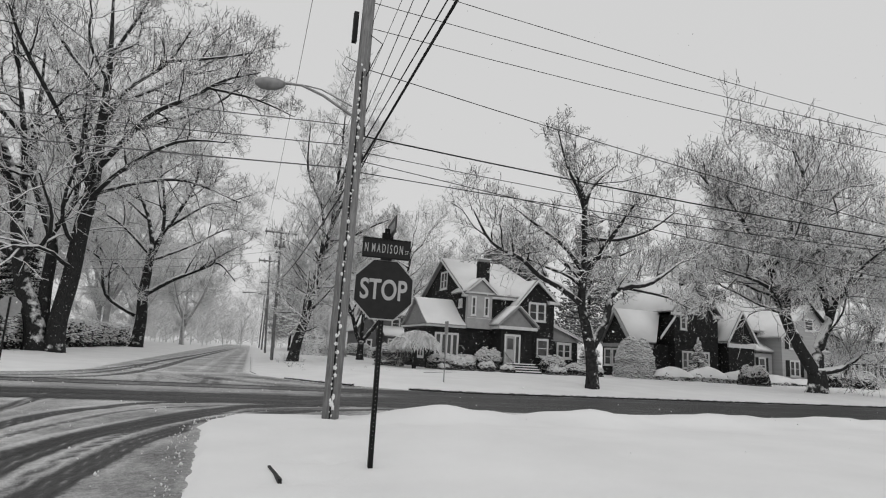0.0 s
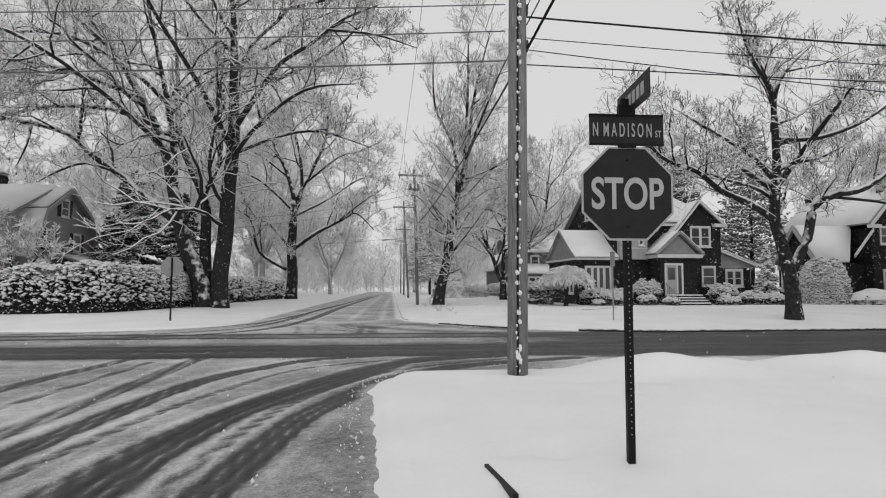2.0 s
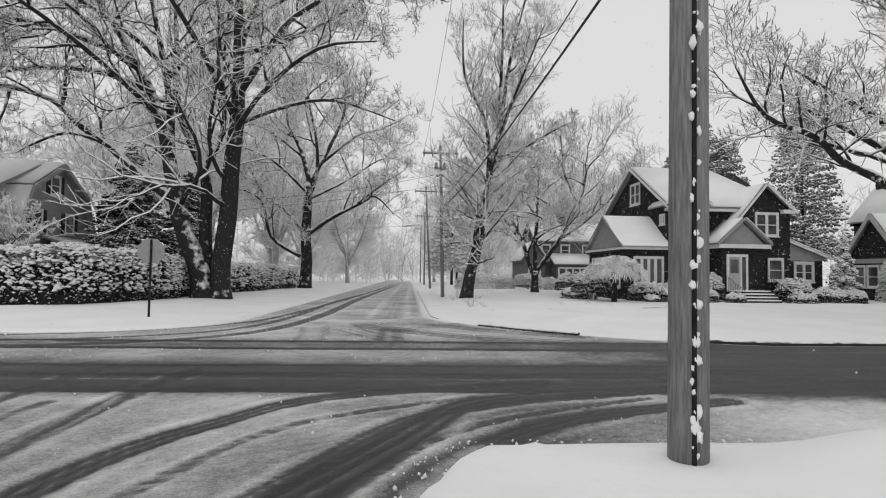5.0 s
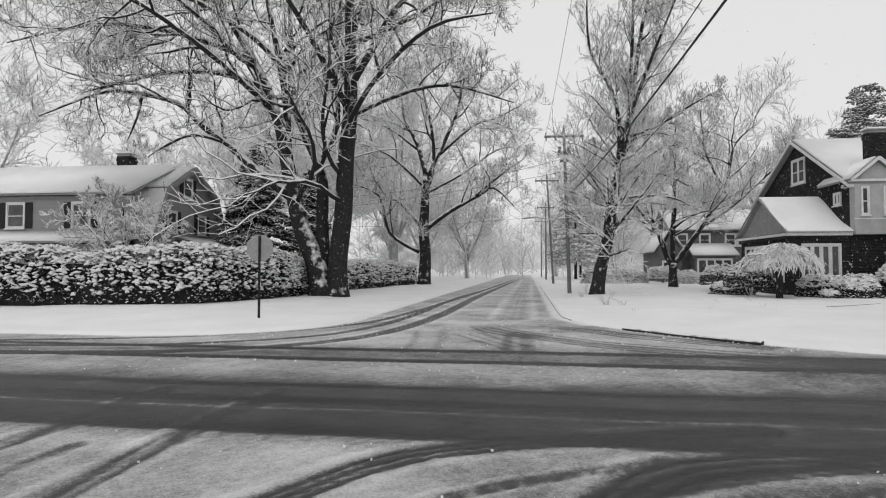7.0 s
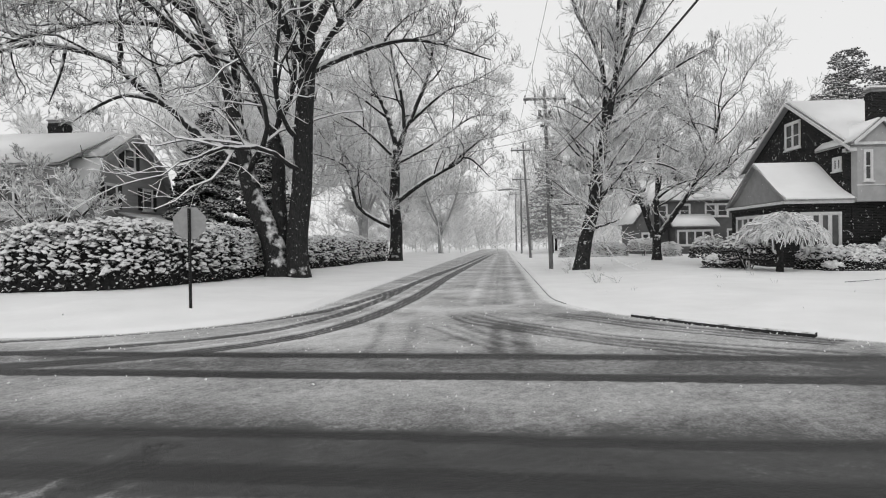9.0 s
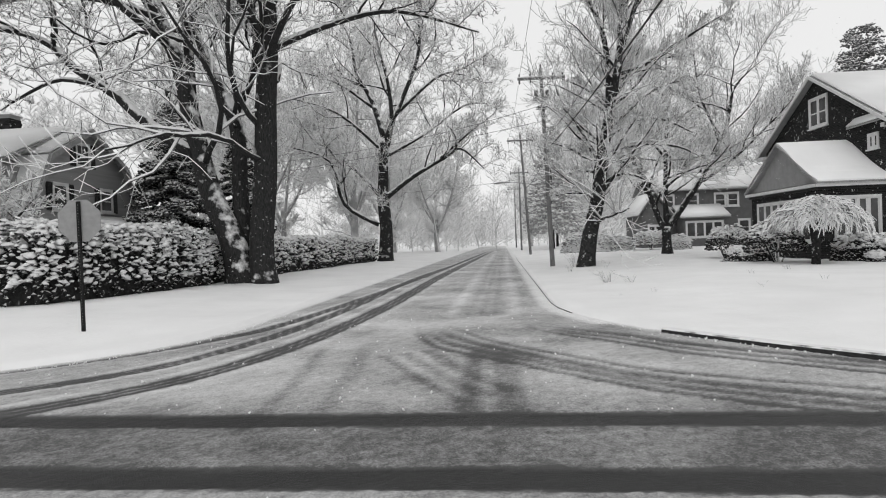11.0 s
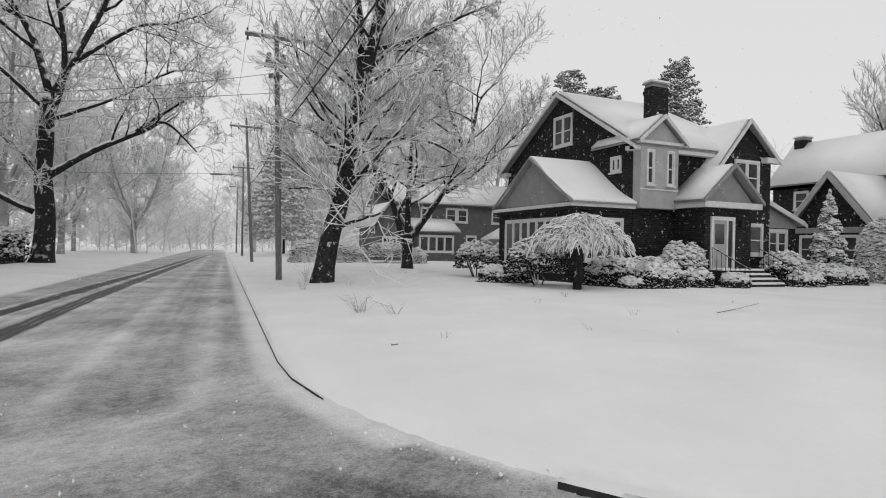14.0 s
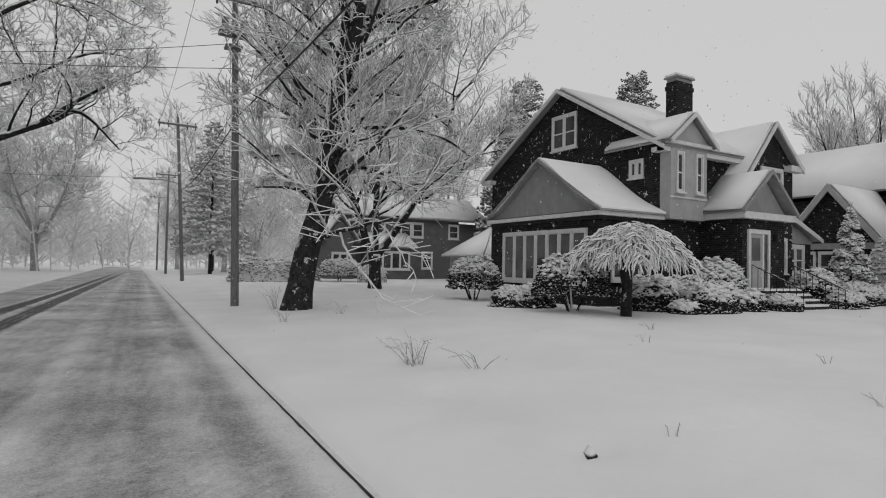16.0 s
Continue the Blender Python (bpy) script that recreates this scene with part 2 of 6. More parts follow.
def ease(v, a, b):
    t = np.clip((v - a) / (b - a), 0, 1)
    return t * t * (3 - 2 * t)


def wave(x, y, s, seed=0.0):
    """A cheap smooth unevenness between -1 and 1."""
    return (np.sin(x * s * 1.31 + seed) * np.cos(y * s * 1.13 + seed * 1.7) + np.sin((x + y) * s * 0.73 + seed * 2.3) * np.cos((x - y * 1.4) * s * 0.61)) / 2


def to_road(x, y):
    """Metres outside the edge of the roads (negative on them)."""
    shift = 0.045 * (y - 30)
    cross = np.maximum(lerp_table(x, NEAR) - y, y - lerp_table(x, FAR))
    north = np.maximum(np.maximum(-4.75 + shift - x, x - 1.45 - shift), 17 - y)
    south = np.maximum(np.maximum(-9.5 - x, x + 0.25), y - 17)
    crumble = 0.025 * wave(x, y, 2.6, 3.0) + 0.035 * wave(x, y, 7.3, 1.0) + 0.015 * wave(x, y, 17.0, 2.0)
    crumble = crumble * (1 - ease(y, 14.5, 18.0))
    return crumble + np.minimum(round_join(cross, north, np.where(x > -1.7, 7.8, 4.6)), round_join(cross, south, 2.6))


DENTS = [(1.83, 7.08, 0.16, 0.09), (1.37, 7.48, 0.2, 0.14), (2.78, 10.6, 0.22, 0.09), (0.95, 7.5, 0.14, 0.06), (0.8, 6.5, 0.22, 0.06), (1.15, 6.4, 0.18, 0.05), (2.7, 9.5, 0.2, 0.06), (3.6, 10.2, 0.25, 0.06), (3.2, 30.05, 0.16, 0.08), (2.6, 10.9, 0.3, 0.05), (2.15, 11.7, 0.3, 0.05), (12.3, 37.95, 0.4, 0.05), (5.2, 33.0, 0.6, 0.05), (3.1, 32.0, 0.5, 0.05), (3.4, 36.5, 0.7, 0.06)]


def ground_z(x, y):
    d = to_road(x, y)
    z = -0.07 + 0.17 * ease(d, -0.02, 0.16) + 0.17 * ease(d, 0.3, 5.5)
    z = z + ease(d, 0.2, 1.5) * (0.025 * wave(x, y, 1.7) + 0.03 * wave(x, y, 0.55, 2.0) + 0.012 * wave(x, y, 5.3, 1.0) + 0.006 * wave(x, y, 11.0, 3.0))
    plough = ease(d, 0.0, 0.7) * (1 - ease(d, 0.9, 2.6)) * ease(x, 2.2, 4.0) * ease(-y, -14.5, -11.0)
    for px, py, r, deep in DENTS:
        z = z - deep * np.exp(-((x - px) ** 2 + (y - py) ** 2) / (r * r))
    return z + plough * (0.2 + 0.13 * wave(x, y, 1.25, 4.0) + 0.03 * wave(x, y, 4.0, 1.0))


def lz(x, y):
    return float(ground_z(np.array([float(x)]), np.array([float(y)]))[0])


def axis(*runs):
    out = []
    for a, b, step in runs:
        out.extend(np.arange(a, b, step))
    return np.array(out + [runs[-1][1]])


def sheet(xs, ys, height, keep=None):
    X, Y = np.meshgrid(xs, ys)
    Z = height(X, Y)
    w = len(xs)
    V = np.stack([X.ravel(), Y.ravel(), Z.ravel()], 1)
    j, i = np.meshgrid(np.arange(len(xs) - 1), np.arange(len(ys) - 1))
    a = (i * w + j).ravel()
    F = np.stack([a, a + 1, a + w + 1, a + w], 1)
    if keep is not None:
        K = keep(X, Y).ravel()
        F = F[K[F].any(1)]
        used = np.unique(F)
        back = np.full(len(V), -1)
        back[used] = np.arange(len(used))
        V, F = V[used], back[F]
    return V, F


xs = axis((-2500, -400, 350), (-400, -60, 30), (-60, -14, 0.8), (-14, 9, 0.15), (9, 34, 0.3), (34, 80, 0.9), (80, 400, 30), (400, 2500, 350))
ys = axis((-2500, -300, 350), (-300, -20, 20), (-20, 2, 0.6), (2, 34, 0.15), (34, 64, 0.45), (64, 140, 1.8), (140, 400, 20), (400, 2500, 350))
V, F = sheet(xs, ys, ground_z)
ground = new("ground", mesh_of("ground", V.tolist(), F.tolist(), SNOW, True))
tagged(ground, "deep smooth untrodden snow over lawns and verges", "snowy ground", kind="structure")

# wheel tracks: way points, half width, how bare (1: asphalt shows)
TRACKS = [
    ([(-6.4, -4), (-5.7, 6), (-5.25, 12.4), (-4.95, 14.6), (-4.9, 17)], 0.16, 0.6),
    ([(-4.6, -4), (-4.1, 5), (-3.7, 10), (-3.55, 14.6), (-3.3, 17)], 0.17, 0.6),
    ([(-4.2, -4), (-3.7, 4), (-3.2, 9), (-2.75, 12), (-2.04, 13.5), (-0.98, 14.7), (2, 15.6)], 0.2, 0.9),
    ([(-3.3, -4), (-2.8, 4), (-2.3, 8), (-1.6, 10.4), (-0.9, 12), (0.3, 13.8), (3, 14.8)], 0.17, 0.75),
    ([(-2.6, -4), (-2.35, 4), (-1.97, 8.6), (-1.35, 10.6), (-0.2, 12.7), (0.95, 14.4), (4, 15.0)], 0.26, 0.95),
    ([(-1.6, -4), (-1.5, 5), (-1.1, 8.6), (-0.65, 10.2), (0.3, 12.1), (1.7, 13.4), (4, 14.2)], 0.22, 0.85),
    ([(-12, 21.5), (-8.5, 22.3), (-6.17, 23.7), (-4.9, 25.4), (-4.15, 27.6), (-3.3, 35), (-1.6, 55), (1.5, 100)], 0.17, 0.75),
    ([(-12, 20.7), (-8, 21.1), (-5.4, 22.4), (-4.2, 24.4), (-3.5, 29), (-2.9, 41), (-1.2, 60), (1.8, 100)], 0.17, 0.75),
    ([(-12, 19.6), (-7, 20.2), (-4.4, 21.8), (-3.2, 24.6), (-2.5, 30.5), (-1.95, 41), (-0.7, 59), (2.2, 100)], 0.24, 0.8),
    ([(-2.1, -4), (-1.75, 6), (-1.35, 9.4), (-0.7, 11.3), (0.6, 13.2), (3, 14.4)], 0.08, 0.5),
    ([(-3.7, -4), (-3.2, 5), (-2.75, 9), (-2.1, 11.6), (-1.2, 13.4), (0.8, 14.6)], 0.08, 0.5),
    ([(-5.3, -4), (-4.9, 6), (-4.5, 11), (-4.3, 14.5)], 0.09, 0.45),
    ([(-0.2, 28), (0.1, 34), (0.6, 45), (1.6, 64), (3.4, 100)], 0.45, 0.09),
]


def bundle(inner, outer, lanes, half, bare):
    """Tracks side by side between two lines of way points: where each runs (0 inner, 1 outer)."""
    for k, u in enumerate(lanes):
        way = [(a[0] + (b[0] - a[0]) * u, a[1] + (b[1] - a[1]) * u) for a, b in zip(inner, outer)]
        TRACKS.append((way, half * (0.8 + 0.5 * (k % 3) / 2), bare * (1 - 0.16 * (k % 2)), "turn"))


bundle([(-1.5, 26.6), (-1.0, 24.4), (0.05, 23.1), (0.75, 22.25), (1.7, 21.35), (4.0, 19.9)], [(-1.1, 27.2), (-0.6, 25.7), (0.05, 24.4), (0.95, 23.25), (1.9, 22.25), (4.4, 20.9)], (0.0, 0.3, 0.62, 1.0), 0.105, 0.46)
bundle([(0.4, 26.5), (0.95, 25.2), (1.75, 24.2), (2.6, 23.1), (4.6, 21.5)], [(0.65, 26.9), (1.2, 25.7), (2.05, 24.8), (2.9, 23.7), (5.0, 21.9)], (0.0, 0.45, 0.95), 0.105, 0.5)
bundle([(-0.45, 20.6), (-0.4, 22.4), (-0.32, 23.8)], [(0.0, 20.6), (0.02, 22.4), (-0.02, 23.6)], (0.05, 0.95), 0.17, 0.36)
bundle([(-1.6, 23.6), (-1.0, 22.3), (-0.5, 21.3)], [(-1.0, 23.9), (-0.5, 22.6), (0.0, 21.7)], (0.0, 0.5, 1.0), 0.1, 0.3)
bundle([(-2.7, 24.2), (-2.5, 22.4), (-2.4, 20.6)], [(-1.9, 24.2), (-1.75, 22.4), (-1.7, 20.6)], (0.1, 0.9), 0.12, 0.2)
PROFILE = [(-4.6, 0.95), (-3.3, 0.75), (-2.75, 0.5), (-2.6, 0.02), (-2.2, 0.22), (-1.78, 0.22), (-1.7, 0.46), (-1.63, 0.2), (-1.45, 0.2), (-1.36, -0.15), (-1.2, -0.1), (-1.05, 0.26), (-0.52, 0.26), (-0.43, -0.4), (-0.36, -0.4), (-0.27, 0.34), (0.0, 0.46), (0.7, 0.62), (1.6, 0.58), (1.74, -0.5), (1.88, -0.5), (2.02, 0.44), (2.9, 0.46), (3.04, -0.5), (3.16, -0.5), (3.3, 0.54), (4.3, 0.68), (5.5, 0.75)]


def grain(X, Y):
    return np.mod(np.sin(np.round(X, 2) * 12.9898 + np.round(Y, 2) * 78.233) * 43758.5453, 1.0)


def curved(pts, per=5):
    """The way points joined by a smooth curve."""
    P = [Vector((x, y)) for x, y in pts]
    out = []
    for i in range(len(P) - 1):
        p0, p1, p2, p3 = P[max(i - 1, 0)], P[i], P[i + 1], P[min(i + 2, len(P) - 1)]
        for k in range(per):
            t = k / per
            out.append(tuple(0.5 * (2 * p1 + (p2 - p0) * t + (2 * p0 - 5 * p1 + 4 * p2 - p3) * t * t + (3 * p1 - p0 - 3 * p2 + p3) * t ** 3)))
    return out + [tuple(P[-1])]


def cover(X, Y):
    """How much snow lies on the carriageway, 0 to 1."""
    v = Y - (17.65 - 0.05 * (X + 1))
    v = v + 0.05 * wave(X, Y, 0.9, 1.0)
    c = lerp_table(v, PROFILE)
    bare = ease(X, 1.5, 8) * (1 - ease(np.abs(v), 2.6, 3.6))
    c = c * (1 - 0.72 * bare)
    d = to_road(X, Y)
    leg = np.where(Y > 19, 0.66, 0.62 - 0.2 * ease(X, -2.0, 1.5)) + 0.10 * wave(X, Y, 0.9, 3.0) + 0.06 * wave(X, Y, 2.3, 5.0)
    legs = np.maximum(ease(Y, 20.6, 22.3) * (1 - ease(X, 3.0, 6.0)), ease(-Y, -14.9, -14.2) * (1 - ease(X, 1.5, 5)))
    c = c * (1 - legs) + leg * legs
    for pts, half, strength, *kind in TRACKS:
        kind = kind[0] if kind else "straight"
        best = np.full(X.shape, 9.0)
        way = curved(pts)
        for (ax, ay), (bx, by) in zip(way, way[1:]):
            ux, uy = bx - ax, by - ay
            t = np.clip(((X - ax) * ux + (Y - ay) * uy) / (ux * ux + uy * uy), 0, 1)
            best = np.minimum(best, np.hypot(X - ax - t * ux, Y - ay - t * uy))
        best = best + 0.012 * wave(X, Y, 2.7, half * 30)
        rim = 1 - ease(np.abs(best - half * 1.5), 0.0, half * 0.55)
        fine = kind == "turn"
        tread = 0.9 * (1 - ease(Y, 24.0, 27.0)) if fine else 0.62 + 0.38 * np.cos(best * 6.283 / (half * 0.62))
        c = c * (1 - strength * (1 - 0.75 * ease(Y, 58, 105)) * tread * (1 - ease(best, half * (0.3 if fine else 0.7), half * (1.4 if fine else 1.15)))) + (0.0 if fine else 1) * 0.16 * rim * (0.6 + 0.7 * wave(X, Y, 2.9, half * 9)) * ease(X, -14, -9)
    c = c + 0.1 * (grain(X, Y) - 0.5) + 0.1 * wave(X, Y, 5.1, 2.0) * wave(X, Y, 1.7, 0.4)
    return np.clip(np.maximum(c, np.where(Y > 26, np.where(X > -1.7 + 0.045 * (Y - 30), ease(d, -0.8, -0.1) * 0.95, ease(d, -0.35, 0.0) * 1.05), ease(d, -0.3, 0.05) * np.where(Y > 19, 0.95, 0.6))), 0, 1)


def road_z(X, Y):
    c = cover(X, Y)
    return 0.002 + 0.034 * c + 0.005 * c * wave(X, Y, 9.0, 2.0) + 0.008 * (grain(X, Y) - 0.5) - 0.05 * ease(to_road(X, Y), 0.02, 0.25)


xs = axis((-90, -12, 1.5), (-12, 8, 0.07), (8, 30, 0.35), (30, 110, 2.5))
ys = axis((-40, -2, 2.0), (-2, 4, 0.25), (4, 32, 0.07), (32, 60, 0.3), (60, 160, 2.0))
V, F = sheet(xs, ys, road_z, lambda X, Y: to_road(X, Y) < 0.12)
me = mesh_of("road", V.tolist(), F.tolist(), ROAD, True)
att = me.attributes.new("cover", "FLOAT", "POINT")
att.data.foreach_set("value", cover(V[:, 0], V[:, 1]).astype(np.float32))
road = tagged(new("road", me), "asphalt crossroads with slush and dark wet wheel tracks", "road", kind="structure")


def edge_along(points, toward):
    """Moves each point along toward until it lies on the road's edge."""
    out = []
    for x, y in points:
        a, b = -4.0, 4.0
        for _ in range(40):
            m = (a + b) / 2
            if to_road(np.array(x + toward[0] * m), np.array(y + toward[1] * m)) > 0:
                b = m
            else:
                a = m
        out.append((x + toward[0] * a, y + toward[1] * a))
    return out


def kerb(points, label, rise=1.0, thick=1.0, mat=None):
    bm = bmesh.new()
    rings = []
    for i, (x, y) in enumerate(points):
        p, q = points[max(i - 1, 0)], points[min(i + 1, len(points) - 1)]
        d = Vector((q[0] - p[0], q[1] - p[1], 0)).normalized()
        n = Vector((-d.y, d.x, 0))
        if to_road(np.array(x + n.x * 0.3), np.array(y + n.y * 0.3)) < 0:
            n = -n
        o = Vector((x, y, 0))
        rings.append([bm.verts.new(o + n * (a * thick) + Vector((0, 0, b * rise if b > 0 else b))) for a, b in ((-0.1, -0.1), (-0.085, 0.09), (-0.06, 0.115), (0.05, 0.12), (0.05, -0.1))])
    for r, s in zip(rings, rings[1:]):
        for k in range(5):
            bm.faces.new((r[k], r[(k + 1) % 5], s[(k + 1) % 5], s[k]))
    bm.faces.new(rings[0]), bm.faces.new(rings[-1][::-1])
    return tagged(part("kerb", bm, mat or KERB, None), label, "kerb", kind="structure")


kerb(edge_along([(2.35 + 0.28 * i, 24.7 - 0.27 * i) for i in range(10)], (0.7, 0.7)), "dark wet granite kerb showing under the snow of the corner lawn", 0.85)
kerb(edge_along([(6.6 + 0.8 * i, 19.7) for i in range(45)], (0, 1)), "dark wet kerb along the lawn of the brick houses", 0.95)
kerb(edge_along([(1.4 + 0.045 * i, 27.5 + i) for i in range(36)], (1, 0)), "thin dark line of a kerb between slush and verge", 0.41, 0.08, SHUTTER)
kerb(edge_along([(-30 + 0.9 * i, 22.8) for i in range(20)], (0, 1)), "dark wet kerb showing under the verge below the hedge")


# ---------------------------------------------------------------- houses
def on_wall(bm, side, plane, u0, u1, z0, z1, o0, o1):
    """A block on a wall: u along it, o outwards from its plane."""
    if side == "-y":
        block(bm, u0, u1, plane - o1, plane - o0, z0, z1)
    elif side == "-x":
        block(bm, plane - o1, plane - o0, u0, u1, z0, z1)
    else:
        block(bm, plane + o0, plane + o1, u0, u1, z0, z1)


def window(house, side, plane, u0, u1, z0, z1, lights=1, rail=True, shutters=None, trim=None, border=0.09, sill=True):
    trim = trim or TRIM
    bm = bmesh.new()
    b = border
    for a in ((u0 - b, u1 + b, z1, z1 + b * 1.3), (u0 - b, u1 + b, z0 - b, z0), (u0 - b, u0, z0, z1), (u1, u1 + b, z0, z1)):
        on_wall(bm, side, plane, *a, -0.03, 0.07)
    w = (u1 - u0) / lights
    win = part("window", bm, trim, house)
    for i in range(1, lights):
        bm = bmesh.new()
        on_wall(bm, side, plane, u0 + i * w - 0.045, u0 + i * w + 0.045, z0, z1, -0.03, 0.055)
        part("mullion", bm, trim, win)
    for i in range(lights):
        bm = bmesh.new()
        a, c = u0 + i * w + (0.045 if i else 0), u0 + (i + 1) * w - (0.045 if i < lights - 1 else 0)
        on_wall(bm, side, plane, a, c, z0, z1, 0.004, 0.02)
        part("pane", bm, GLASS, win)
        bm = bmesh.new()
        if rail:
            zm = z0 + (z1 - z0) * 0.48
            on_wall(bm, side, plane, a, c, zm - 0.025, zm + 0.025, 0.02, 0.045)
        for q in ((a, a + 0.045, z0, z1), (c - 0.045, c, z0, z1), (a + 0.045, c - 0.045, z1 - 0.045, z1), (a + 0.045, c - 0.045, z0, z0 + 0.045)):
            on_wall(bm, side, plane, *q, 0.02, 0.04)
        part("sash", bm, trim, win)
    if sill:
        bm = bmesh.new()
        on_wall(bm, side, plane, u0 - b - 0.04, u1 + b + 0.04, z0 - b - 0.06, z0 - b, -0.03, 0.13)
        part("sill", bm, trim, win)
    if shutters:
        s = (u1 - u0) * 0.42
        for a, c in ((u0 - b - s - 0.02, u0 - b - 0.02), (u1 + b + 0.02, u1 + b + s + 0.02)):
            bm = bmesh.new()
            on_wall(bm, side, plane, a, c, z0 - b, z1 + b, 0.0, 0.05)
            for k in range(8):
                zz = z0 + (z1 - z0) * (k + 0.3) / 8
                on_wall(bm, side, plane, a + 0.05, c - 0.05, zz, zz + 0.06, 0.05, 0.065)
            part("shutter", bm, shutters, win)
    return win


def roof_plane(house, quad, snow=0.13, trim=None, over=0.0):
    """A roof slope with its boards, and the snow that lies on it."""
    r = part("roof", slab(quad, 0.07), trim or DULLTRIM, house)
    a, b, c, d = [Vector(p) for p in quad]
    m = (a + b + c + d) / 4
    inner = [m + (p - m) * 0.992 for p in (a, b, c, d)]
    bm = slab(inner, snow, 0.074)
    bmesh.ops.bevel(bm, geom=[e for e in bm.edges], offset=0.05, segments=2, affect="EDGES", clamp_overlap=True)
    part("roof_snow", bm, SNOW, r, "smooth snow on the roof", True)
    return r


def bar(house, name, p, q, w, h, mat):
    """A board from p to q, w thick across and h high, hanging below its line."""
    p, q = Vector(p), Vector(q)
    d = (q - p).normalized()
    n = Vector((-d.y, d.x, 0))
    n = n.normalized() * w / 2 if n.length > 1e-4 else Vector((w / 2, 0, 0))
    dn = Vector((0, 0, -h))
    bm = bmesh.new()
    hull(bm, [p - n + dn, q - n + dn, q + n + dn, p + n + dn, p - n, q - n, q + n, p + n])
    return part(name, bm, mat, house)


def gable_front(house, side, plane, apex, left, right, wall_mat, name="gable"):
    """A triangular wall panel (u, z) three points, on a wall's plane, 0.14 thick."""
    if side == "-y":
        pts = [(u, plane, z) for u, z in (left, right, apex)]
        off = (0, 0.14, 0)
    else:
        pts = [(plane, u, z) for u, z in (left, right, apex)]
        off = (0.14, 0, 0)
    return part(name, prism(pts, off), wall_mat, house)


def chimney(house, x0, x1, y0, y1, z0, z1):
    c = part("chimney", boxes((x0, x1, y0, y1, z0, z1), (x0 - 0.03, x1 + 0.03, y0 - 0.03, y1 + 0.03, z1 - 0.3, z1 - 0.15)), BRICK, house)
    part("chimney_cap", boxes((x0 + 0.02, x1 - 0.02, y0 + 0.02, y1 - 0.02, z1, z1 + 0.14), (x0 - 0.06, x1 + 0.06, y0 - 0.06, y1 + 0.06, z1 + 0.14, z1 + 0.2)), GREYSTUCCO, c)
    part("snow_cap", boxes((x0 - 0.04, x1 + 0.04, y0 - 0.04, y1 + 0.04, z1 + 0.202, z1 + 0.28)), SNOW, c)


